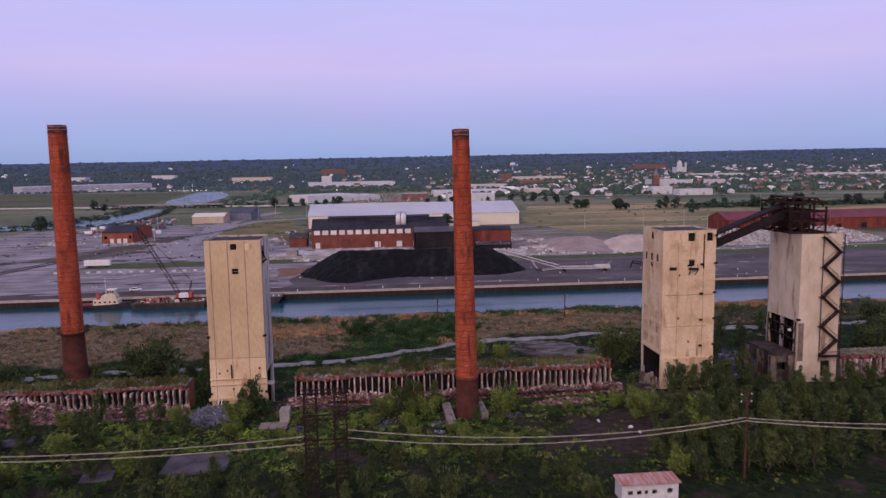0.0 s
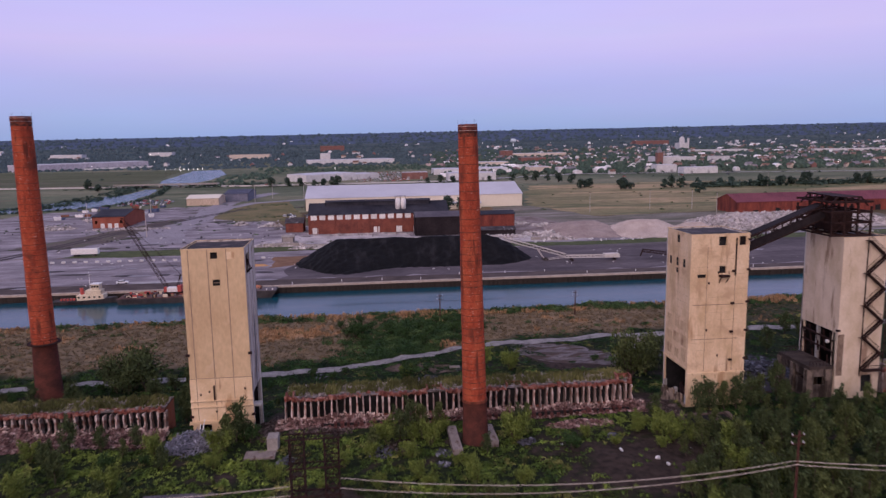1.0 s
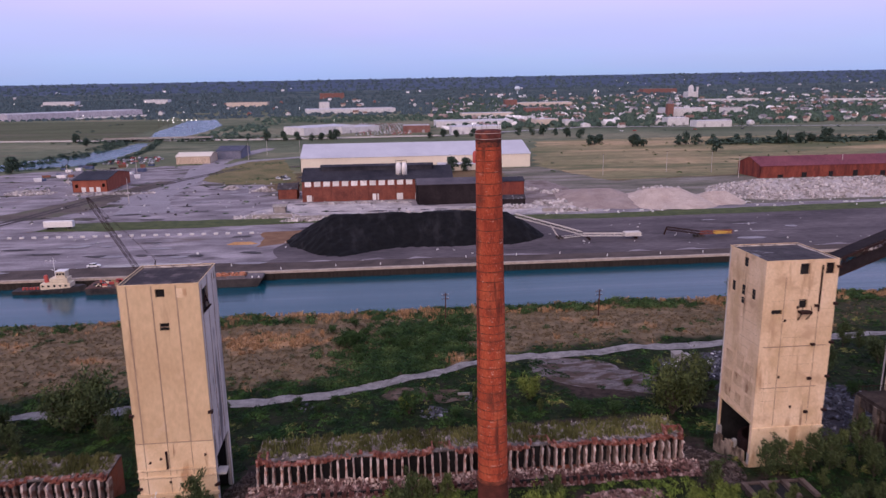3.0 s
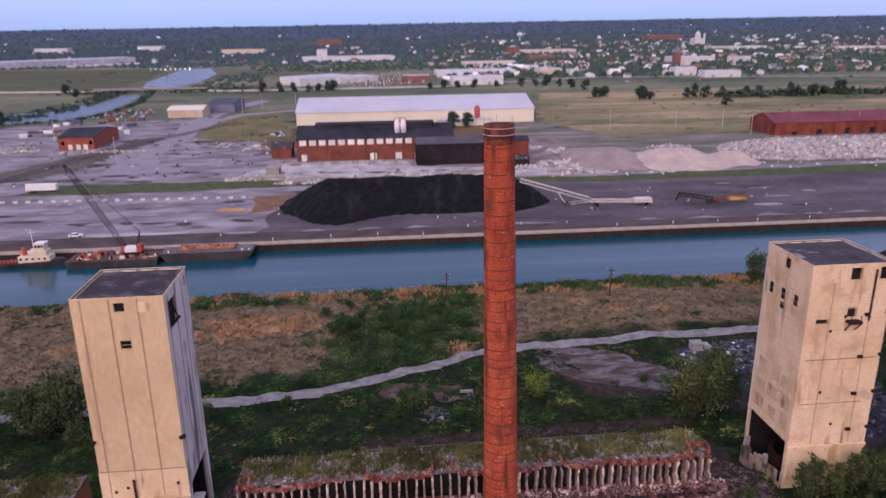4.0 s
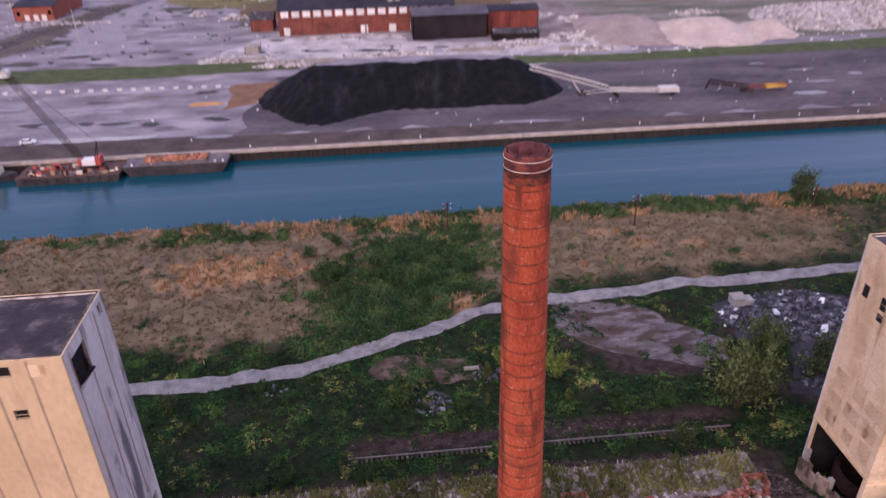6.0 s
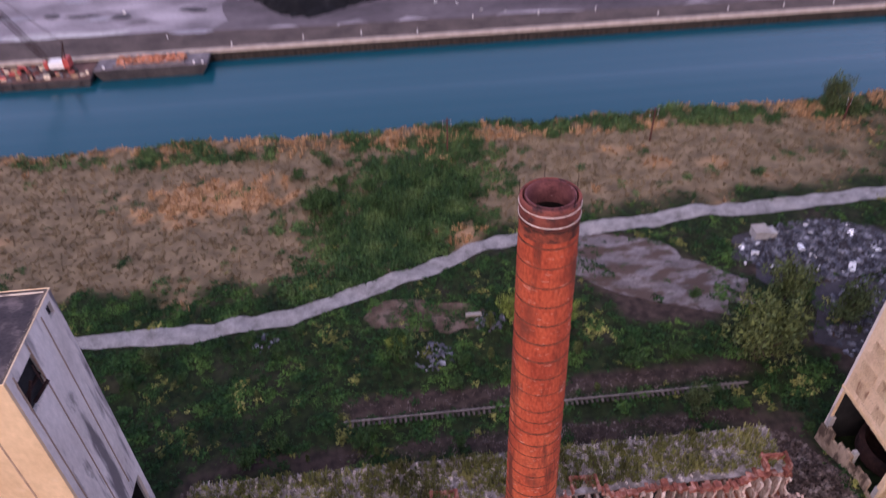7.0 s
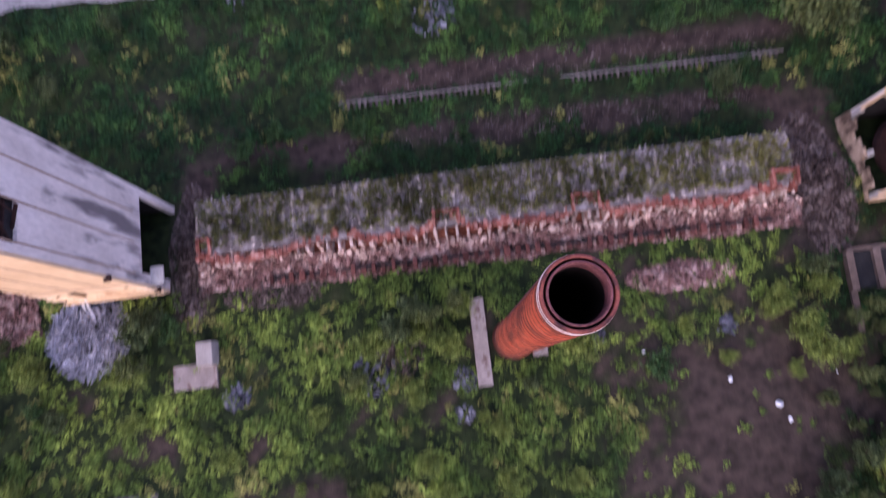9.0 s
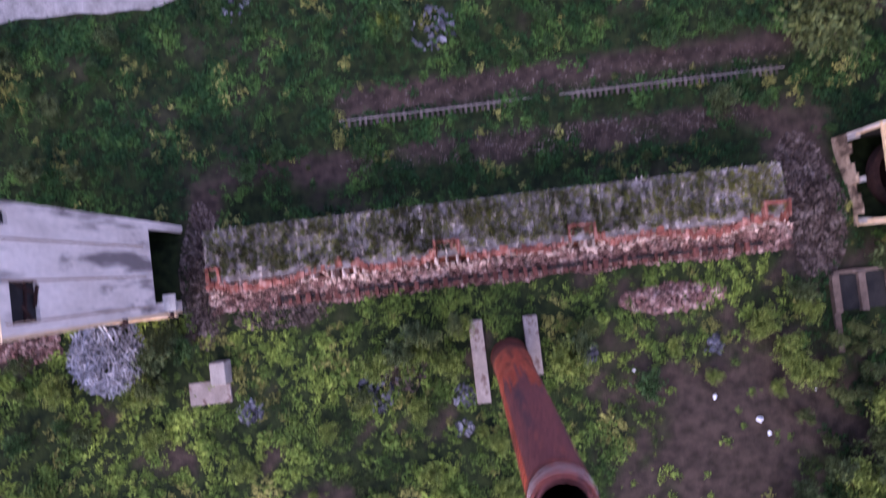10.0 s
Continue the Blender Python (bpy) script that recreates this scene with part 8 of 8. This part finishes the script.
for c in CARS:
    for o in (*c.children_recursive, c):
        bpy.data.objects.remove(o)

# bluer than the near leaves: a little distance haze is in the colour
FAR_LEAF = foliage("far_leaves", (0.032, 0.054, 0.043), (0.053, 0.082, 0.060), (0.086, 0.120, 0.080), 0.45)


def crown_dome(seed):
    """A far tree's crown as a knobbly dome, (n, 3, 3), of radius 1."""
    r = np.random.default_rng(seed)
    low, mid = [], []
    for k in range(7):
        a = 2 * np.pi * (k + r.uniform(-0.25, 0.25)) / 7
        d = r.uniform(0.8, 1.1)
        low.append((d * np.cos(a), d * np.sin(a), r.uniform(-0.3, 0.1)))
        d = r.uniform(0.45, 0.7)
        mid.append((d * np.cos(a + 0.4), d * np.sin(a + 0.4), r.uniform(0.5, 0.85)))
    tip = (r.uniform(-0.2, 0.2), r.uniform(-0.2, 0.2), 1.0)
    out = []
    for k in range(7):
        j = (k + 1) % 7
        out += [(low[k], low[j], mid[k]), (low[j], mid[j], mid[k]), (mid[k], mid[j], tip)]
    return np.array(out)


WOOD_BALLS = [crown_dome(330 + k) for k in range(8)]
FAR_BALLS = [leaf_ball(24, 0.45, 300 + k, 0.9, 0.5) for k in range(5)]


def far_tree(seed):
    ob = thing("tree", 0, 0, -70, "full dark green tree on the plain", "tree", "trees on the plain")
    bm = bmesh.new()
    tube(bm, (0, 0, -0.3), (0.2, 0, 4.5), 0.4, 0.2, 7, False)
    for k in range(4):
        tube(bm, (0.15, 0, 3 + 0.4 * k), (2.2 * math.cos(k * 1.7 + seed), 2.2 * math.sin(k * 1.7 + seed), 6.2), 0.16, 0.05, 5, False)
    part("trunk", bm, BARK, ob)
    r = np.random.default_rng(seed)
    b = []
    for k in range(9):
        a, d = r.uniform(0, 6.3), r.uniform(0, 2.4)
        b.append(leaf_ball(85, 0.3, seed * 7 + k, 0.9, 0.25) * r.uniform(1.8, 2.6) + np.array([d * np.cos(a), d * np.sin(a), 1.0 + 5.4 * k / 8]))
    v = np.concatenate(b).reshape(-1, 3)
    c = raw("crown", v, np.arange(len(v)).reshape(-1, 3), FAR_LEAF)
    c.parent = ob
    return ob


FT = [far_tree(401), far_tree(402), far_tree(403)]
random.seed(181)
spots_ = [(-113, 870), (-94, 865), (-80, 872), (-62, 857), (-52, 866), (-42, 875), (-36, 870), (69, 862), (86, 874), (174, 876), (190, 871), (202, 868), (215, 865), (221, 837), (231, 818), (227, 747), (232, 752), (257, 727), (262, 732), (58, 539), (69, 547), (-18, 470), (-30, 472), (100, 868), (120, 872), (145, 874), (300, 640), (420, 480), (412, 470), (-300, 850), (-330, 900), (-270, 620), (-280, 640), (-262, 600)]
spots_ += [(216, 730), (221, 735), (248, 702), (254, 704), (259, 703), (296, 708), (304, 710), (311, 706)] + [(random.uniform(330, 640), random.uniform(700, 735)) for k in range(26)]
for x, y in spots_:
    s = random.uniform(0.9, 1.45)
    copy_thing(random.choice(FT), pose(x, y, 0, 0, 0, random.uniform(0, 360)) @ Matrix.Diagonal((s, s, s * random.uniform(0.85, 1.15), 1)))
for c in FT:
    for o in (*c.children_recursive, c):
        bpy.data.objects.remove(o)

# woods and hedges on the plain


def far_z(x, y):
    """The slow rise of the land towards the horizon."""
    return (88 + 0.005 * np.asarray(x)) * np.clip((np.asarray(y) - 1900) / 2790, 0, 1) ** 1.2


r = np.random.default_rng(187)
x, y = r.uniform(325, 660, 640), r.normal(712, 7, 640)
keep = wave(x, 0 * x, 45, 186) > -0.75
scatter("hedges", np.stack([x, y, 0 * x + 1.2], 1)[keep], r.uniform(2.4, 4.6, keep.sum()), r.uniform(2.5, 5.0, keep.sum()), FAR_BALLS, FAR_LEAF, "long bushy hedge behind the straw field", "hedge", 185)
r = np.random.default_rng(191)
y = 950 * np.exp(r.uniform(0, 1.58, 26000))
x = r.uniform(-0.85, 0.95, 26000) * y
dens = wave(x, y, 420, 192) * 0.7 + wave(x, y, 130, 193) * 0.6 + np.clip((y - 1100) / 600, -0.1, 1.4)
open_ = ((x > -900) & (x < -205) & (y < 1480)) | ((y < 1000) & (x > -10)) | ((x > -140) & (x < 90) & (y < 1240)) | ((x > 90) & (x < 330) & (y < 1250) & (r.random(26000) < 0.75))
keep = (dens + r.normal(0, 0.25, 26000) > -0.2) & ~open_
keep |= (x > -420) & (x < -230) & (y > 1450) & (y < 1600)
keep &= (y < 2500) | (r.random(26000) < 0.3)
x, y = x[keep], y[keep]
rad = r.uniform(4, 8, len(x)) * np.clip(y / 1900, 0.7, 1.7)
z = far_z(x, y)
# aerial haze painted into the leaves beyond 1450 m as a blue-grey green
HAZED_LEAF = foliage("hazed_leaves", (0.042, 0.064, 0.074), (0.058, 0.084, 0.094), (0.080, 0.108, 0.116), 0.4)
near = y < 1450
for which, leaf, label in ((near, FAR_LEAF, "dark green woods round the town"), (~near, HAZED_LEAF, "distant woods with haze-blue put into the leaf colour")):
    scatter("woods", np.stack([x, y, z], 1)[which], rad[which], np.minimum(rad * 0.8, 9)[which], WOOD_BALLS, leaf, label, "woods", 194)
r = np.random.default_rng(190)
y = r.uniform(1000, 2300, 6000)
x = r.uniform(0.09, 0.95, 6000) * y
rad = r.uniform(3.5, 7.0, 6000)
keep = wave(x, y, 70, 189) > -0.5
scatter("town_trees", np.stack([x, y, rad * 0.3 + far_z(x, y)], 1)[keep], rad[keep], rad[keep] * 0.9, WOOD_BALLS, FAR_LEAF, "dark green trees between the town houses", "trees", 188)
r = np.random.default_rng(195)
x, y = r.uniform(-420, 640, 1400), r.uniform(640, 1350, 1400)
keep = (wave(x, y, 60, 196) + 0.5 * wave(x, y, 200, 197) > 1.1) & ~((x > -120) & (y < 870) & (x < 560)) & ~((x > -20) & (x < 90) & (y < 1210)) & ~((x < -205) & (x > -340))
scatter("hedges", np.stack([x, y, 0 * x], 1)[keep], r.uniform(2.0, 4.5, keep.sum()), r.uniform(2.0, 4.0, keep.sum()), FAR_BALLS, FAR_LEAF, "hedges and scrub between the fields", "hedge", 198)
r = np.random.default_rng(231)
t = r.uniform(580, 930, 520)
bank = np.interp(t, [580, 616, 643, 691, 784, 930], [-330, -270, -228, -217, -222, -250]) + np.where(r.random(520) < 0.4, r.uniform(2, 9, 520), -r.uniform(38, 75, 520) * np.interp(t, [580, 930], [1.2, 0.5]))
scatter("bank_scrub", np.stack([bank, t, 0 * t], 1), r.uniform(1.2, 3.2, 520), r.uniform(1.0, 3.0, 520), FAR_BALLS, FAR_LEAF, "dark scrub along the creek banks", "scrub", 232)
x, y = r.uniform(-330, -120, 260), r.uniform(880, 940, 260)
scatter("bank_scrub", np.stack([x, y, 0 * x], 1)[(x < -270) | (x > -215)], r.uniform(1.5, 4, 260)[(x < -270) | (x > -215)], r.uniform(1.5, 4, 260)[(x < -270) | (x > -215)], FAR_BALLS, FAR_LEAF, "scrub beside the highway bridge", "scrub", 233)
r = np.random.default_rng(235)
x, y = r.uniform(-260, -20, 1500), r.uniform(384, 640, 1500)
keep = wave(x, y, 38, 236) + 0.5 * wave(x, y, 11, 237) > 0.75
scatter("yard_weeds", np.stack([x, y, 0 * x], 1)[keep], r.uniform(0.6, 1.7, keep.sum()), r.uniform(0.4, 1.1, keep.sum()), FAR_BALLS, SHRUB_LEAF, "low weeds over the idle works yard", "weeds", 238)
x, y = r.uniform(120, 620, 900), r.uniform(482, 800, 900)
keep = (wave(x, y, 60, 239) + 0.5 * wave(x, y, 16, 240) > 0.8) & (y > 505) & ~((x > 240) & (y < 530) & (x < 430))
scatter("field_scrub", np.stack([x, y, 0 * x], 1)[keep], r.uniform(0.7, 2.0, keep.sum()), r.uniform(0.5, 1.4, keep.sum()), FAR_BALLS, SHRUB_LEAF, "scattered low scrub in the straw field", "scrub", 241)
# low wooded rise at the horizon; the haze of distance is in its bluish colours
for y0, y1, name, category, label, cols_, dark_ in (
    (1900, 3150, "far_plain", "woods", "wooded plain beyond the town, with haze in its colour", [(0.042, 0.062, 0.066), (0.060, 0.084, 0.084), (0.092, 0.115, 0.104)], (0.029, 0.046, 0.051)),
    (3150, 4690, "backdrop", "backdrop", "low wooded rise along the horizon, with haze-blue in its colour", [(0.050, 0.074, 0.122), (0.062, 0.088, 0.140), (0.078, 0.106, 0.160)], (0.042, 0.064, 0.106)),
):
    xs, ys = np.linspace(-4600, 4600, 320), np.linspace(y0, y1, 26)
    XX, YY = np.meshgrid(xs, ys)
    ZZ = far_z(XX, YY) + 0.06 + (wave(XX, YY, 260, 199) + 0.8 * wave(XX, YY, 60, 200)) * (YY - 1900) / 2790
    ids = np.arange(XX.size).reshape(XX.shape)
    q = np.stack([ids[:-1, :-1], ids[:-1, 1:], ids[1:, 1:], ids[1:, :-1]], -1).reshape(-1, 4)
    mat = shade(name + "_hazed_woods", cols_, 0.004, 0.95, 0.3, (0.3, 1, 1), fine=9, grit=0.35, stains=[(dark_, 0.006, 0.53, (0.25, 1.2, 1))])
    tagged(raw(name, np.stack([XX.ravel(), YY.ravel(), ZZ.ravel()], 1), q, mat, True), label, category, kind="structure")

# ---- town ----
WALLS = [shade("house_white", [(0.54, 0.53, 0.53), (0.66, 0.65, 0.65)], 0.2, 0.8, 0.0), shade("house_cream", [(0.55, 0.46, 0.38), (0.64, 0.55, 0.46)], 0.2, 0.8, 0.0), shade("house_brick", [(0.17, 0.085, 0.075), (0.25, 0.13, 0.11)], 0.2, 0.8, 0.0)]
ROOFS = [shade("house_roof_grey", [(0.16, 0.15, 0.17), (0.24, 0.22, 0.24)], 0.2, 0.8, 0.0), shade("house_roof_brown", [(0.17, 0.10, 0.08), (0.24, 0.15, 0.12)], 0.2, 0.8, 0.0)]


def house(wall, roof, label):
    ob = thing("house", 0, 0, -80, label, "house", "town houses")
    bm = bmesh.new()
    prof = [(-4.5, 0), (4.5, 0), (4.5, 5.5), (0, 9), (-4.5, 5.5)]
    a, b = [bm.verts.new((x, -6, z)) for x, z in prof], [bm.verts.new((x, 6, z)) for x, z in prof]
    bm.faces.new(a), bm.faces.new(b[::-1])
    for k in (1, 2, 0):
        bm.faces.new((a[k - 1], a[k], b[k], b[k - 1]))
    bmesh.ops.recalc_face_normals(bm, faces=bm.faces)
    part("wall", bm, wall, ob)
    bm = bmesh.new()
    for s in (-1, 1):
        c = [(s * 5.0, 5.1), (0, 9.0), (0, 9.3), (s * 5.0, 5.4)]
        a, b = [bm.verts.new((x, -6.4, z)) for x, z in c], [bm.verts.new((x, 6.4, z)) for x, z in c]
        bm.faces.new(a), bm.faces.new(b[::-1])
        for k in range(4):
            bm.faces.new((a[k - 1], a[k], b[k], b[k - 1]))
    bmesh.ops.recalc_face_normals(bm, faces=bm.faces)
    part("roof", bm, roof, ob)
    return ob


HS = [house(w, f, l) for w, f, l in ((WALLS[0], ROOFS[0], "white house with grey gabled roof"), (WALLS[1], ROOFS[1], "cream house with brown gabled roof"), (WALLS[2], ROOFS[0], "brick house with grey gabled roof"), (WALLS[0], ROOFS[1], "white house with brown gabled roof"))]
random.seed(201)
made = 0
while made < 340:
    y = random.uniform(1000, 2300)
    x = random.uniform(0.22, 0.95) * y if made < 285 else random.uniform(-0.7, 0.2) * y
    if made >= 285 and y < 1500:
        continue
    s = random.uniform(0.65, 1.0)
    copy_thing(random.choice(HS), pose(round(x / 24) * 24 + random.uniform(-9, 9), round(y / 45) * 45 + random.uniform(-16, 16), float(far_z(x, y)), 0, 0, random.choice((0, 90)) + random.uniform(-12, 12)) @ Matrix.Diagonal((s, s, s, 1)))
    made += 1
for c in HS:
    for o in (*c.children_recursive, c):
        bpy.data.objects.remove(o)


def hall(x, y, w, d, h, wall, roof, label, category, turn=0.0):
    """A flat-roofed block with a parapet, doors and a band of windows."""
    ob = thing("hall", x, y, float(far_z(x, y)), label, category, turn=turn)
    block("wall", wall, ob, -w / 2, -d / 2, 0, w / 2, d / 2, h)
    block("roof", roof, ob, -w / 2 + 0.4, -d / 2 + 0.4, h, w / 2 - 0.4, d / 2 - 0.4, h + 0.35)
    n = max(2, int(w / 26))
    for k in range(n):
        a = -w / 2 + w * (k + 0.4) / n
        block("door", HALL_DOOR, ob, a, -d / 2 - 0.08, 0, a + 3.2, -d / 2 + 0.02, min(3.6, h * 0.6))
    return ob


HW, HC, HB = WALLS
HALL_DOOR = shade("hall_door", [(0.28, 0.27, 0.28), (0.36, 0.35, 0.36)], 0.3, 0.7, 0.0)
GR, PALE_R = ROOFS[0], ROOF_PALE
for x, y, w, d, h, wall, roof, label, cat, turn in (
    (-62, 985, 78, 46, 9, HW, PALE_R, "large white hall with pale roof", "hall", 38),
    (-20, 1000, 60, 34, 7, HW, PALE_R, "lower white hall with pale roof", "hall", 38),
    (61, 968, 34, 16, 9, HB, PALE_R, "red and white store by the car park", "store", 0),
    (-600, 1600, 260, 60, 13, shade("mauve_cladding", [(0.38, 0.36, 0.42), (0.46, 0.44, 0.5)], 0.02), PALE_R, "very long grey-mauve warehouse", "warehouse", 41),
    (-40, 1640, 190, 60, 9, HW, PALE_R, "long white plant building", "plant", 8),
    (-98, 1700, 22, 22, 22, HW, PALE_R, "tall white cube of the plant", "plant", 0),
    (130, 925, 60, 30, 9, HW, PALE_R, "white supermarket hall in the town", "hall", 0),
    (150, 1080, 110, 40, 8, HW, PALE_R, "long white low hall", "hall", 0),
    (255, 1080, 34, 20, 8, HC, PALE_R, "cream shop building in the town", "shop", 10),
    (290, 1060, 24, 18, 7, HW, PALE_R, "white shop building in the town", "shop", 0),
    (205, 1300, 90, 30, 9, HC, PALE_R, "cream hall with pale roof", "hall", 0),
    (330, 1450, 50, 30, 11, HB, GR, "brown brick plant with towers", "plant", 0),
    (430, 1840, 150, 40, 10, HC, PALE_R, "long pale plant hall", "plant", 0),
    (350, 1830, 30, 24, 18, HB, GR, "reddish stepped plant building", "plant", 0),
    (450, 962, 48, 20, 8, HW, PALE_R, "white roadside hall in the town", "hall", 0),
    (422, 1010, 30, 20, 10, HW, PALE_R, "white parish hall in the town", "hall", 0),
    (580, 1320, 60, 24, 10, HW, PALE_R, "white school building in the town", "school", 0),
    (640, 1280, 30, 24, 12, HW, GR, "white hall with grey roof", "hall", 20),
    (-330, 2100, 110, 40, 12, HC, GR, "tan hall at the wood edge", "hall", 0),
    (-120, 2500, 80, 30, 18, HB, GR, "brick hall at the wood edge", "hall", 0),
    (-900, 2300, 90, 40, 12, HW, PALE_R, "white hall far on the plain", "hall", 0),
    (-640, 2350, 70, 40, 12, HW, PALE_R, "white hall far on the plain", "hall", 0),
    (1000, 2500, 120, 40, 16, HB, GR, "long red brick school far off", "school", 0),
    (950, 1900, 160, 24, 9, HW, PALE_R, "long white hall in the town", "hall", 0),
    (1250, 1750, 220, 20, 9, HW, PALE_R, "long white hall in the town", "hall", -12),
    (520, 1240, 46, 34, 14, HW, PALE_R, "white church hall in the town", "hall", 0),
):
    hall(x, y, w, d, h, wall, roof, label, cat, turn)
for k in range(9):
    t = thing("truck_trailer", -560 + 12 * k, 1525 + 11 * k, 0, "white box trailer at the warehouse", "trailer", "warehouse trailers", turn=41)
    block("box", BOLLARD, t, -7, -1.4, 1, 7, 1.4, 4.2)
    block("chassis", HULL, t, -6.5, -1.1, 0, 6.5, 1.1, 1)
church = thing("church", 960, 2150, float(far_z(960, 2150)), "domed white basilica above the town", "church")
block("nave", HW, church, -14, -14, 0, 14, 20, 20)
for x in (-15, 10):
    block("tower", HW, church, x, -18, 0, x + 5, -13.9, 34)
bm = bmesh.new()
lathe(bm, [(8, 20), (8, 28), (7.4, 32), (5, 37), (2.5, 39), (0.01, 40)], 24)
part("dome", bm, HW, church, "pale copper dome", True)
spire = thing("steeple", 500, 1215, 0, "grey church steeple among the houses", "church")
block("tower", WALLS[2], spire, -5, -5, 0, 5, 5, 22)
bm = bmesh.new()
lathe(bm, [(5.5, 22), (0.05, 34)], 8)
part("spire_roof", bm, ROOFS[0], spire)
wtower = thing("water_tower", 505, 2500, float(far_z(505, 2500)), "pale blue water tower over the woods", "water tower")
bm = bmesh.new()
lathe(bm, [(0.01, 17), (6, 18), (9.5, 21), (10.2, 25), (9, 28.5), (5, 31), (0.01, 32)], 24)
part("tank", bm, shade("pale_blue_paint", [(0.55, 0.62, 0.68), (0.62, 0.69, 0.75)], 0.1), wtower, "", True)
bm = bmesh.new()
tube(bm, (0, 0, 0), (0, 0, 18.5), 2.2, 2.2, 14)
part("stem", bm, shade("pale_blue_paint", []), wtower)

def small_roofs(n, x_lo, x_hi, y_lo, y_hi, material, label, seed):
    """Many small gabled buildings too far off to tell apart, in blocks along streets."""
    r = np.random.default_rng(seed)
    y = r.uniform(y_lo, y_hi, n)
    x = r.uniform(x_lo, x_hi, n) * y
    keep = wave(x, y, 240, 214) + 0.4 * wave(x, y, 90, 215) > -0.3
    x, y = np.round(x[keep] / 26) * 26 + r.uniform(-8, 8, keep.sum()), np.round(y[keep] / 50) * 50 + r.uniform(-15, 15, keep.sum())
    base = np.array([(-1, -1, 0), (1, -1, 0), (1, 1, 0), (-1, 1, 0), (-1, -1, 1), (1, -1, 1), (1, 1, 1), (-1, 1, 1), (-1, 0, 1.6), (1, 0, 1.6)], float)
    size = np.stack([r.uniform(4, 9, len(x)), r.uniform(3, 6, len(x)), r.uniform(3, 5, len(x))], 1)
    v = base[None] * size[:, None, :]
    a = np.where(r.random(len(x)) < 0.5, 0, 1.57) + r.normal(0, 0.2, len(x))
    ca, sa = np.cos(a)[:, None], np.sin(a)[:, None]
    v = np.stack([v[..., 0] * ca - v[..., 1] * sa + x[:, None], v[..., 0] * sa + v[..., 1] * ca + y[:, None], v[..., 2] + far_z(x, y)[:, None]], -1)
    quads_ = ((0, 1, 5, 4), (2, 3, 7, 6), (4, 5, 9, 8), (6, 7, 8, 9), (1, 2, 6, 9, 5), (3, 0, 4, 8, 7))
    faces = [tuple(10 * k + i for i in q) for k in range(len(x)) for q in quads_]
    return tagged(raw("town_roofs", v.reshape(-1, 3), faces, material), label, "houses", kind="stuff")


small_roofs(300, 0.10, 0.95, 1000, 2600, shade("town_white", [(0.62, 0.60, 0.60), (0.78, 0.76, 0.75)], 0.02, 0.8, 0.0, island=0.3), "white houses of the far town", 216)
small_roofs(240, 0.06, 0.95, 1000, 2600, shade("town_brown", [(0.22, 0.16, 0.15), (0.40, 0.30, 0.27)], 0.02, 0.8, 0.0, island=0.4), "brown and grey houses of the far town", 217)
small_roofs(90, 0.13, 0.29, 1010, 1350, shade("town_white", []), "close cluster of white houses at the town's edge", 219)
small_roofs(70, -0.6, 0.9, 1700, 3300, shade("town_white", []), "scattered white houses on the plain", 218)

# ---- far lamps already lit ----
LAMP_GLOW = bpy.data.materials.new("lamp_glow")
LAMP_GLOW.use_nodes = True
pb = LAMP_GLOW.node_tree.nodes["Principled BSDF"]
pb.inputs["Emission Color"].default_value, pb.inputs["Emission Strength"].default_value = (1.0, 0.88, 0.72, 1), 3.5
random.seed(211)
for k in range(55):
    y = random.uniform(900, 3600)
    x = random.uniform(-0.6, 0.85) * y
    if k >= 46:
        x, y = -308 + 6.8 * (k - 46), 1152
    t = thing("street_lamp", x, y, float(far_z(x, y)), "lit street lamp far off", "street lamp", "far street lamps")
    bm = bmesh.new()
    tube(bm, (0, 0, 0), (0, 0, 12), 0.2, 0.12, 6)
    part("post", bm, STEEL, t)
    bm = bmesh.new()
    bmesh.ops.create_icosphere(bm, subdivisions=1, radius=0.3 + 0.00022 * y, matrix=Matrix.Translation((0, 0, 12.4)))
    part("lamp_head", bm, LAMP_GLOW, t, "glowing lamp head")
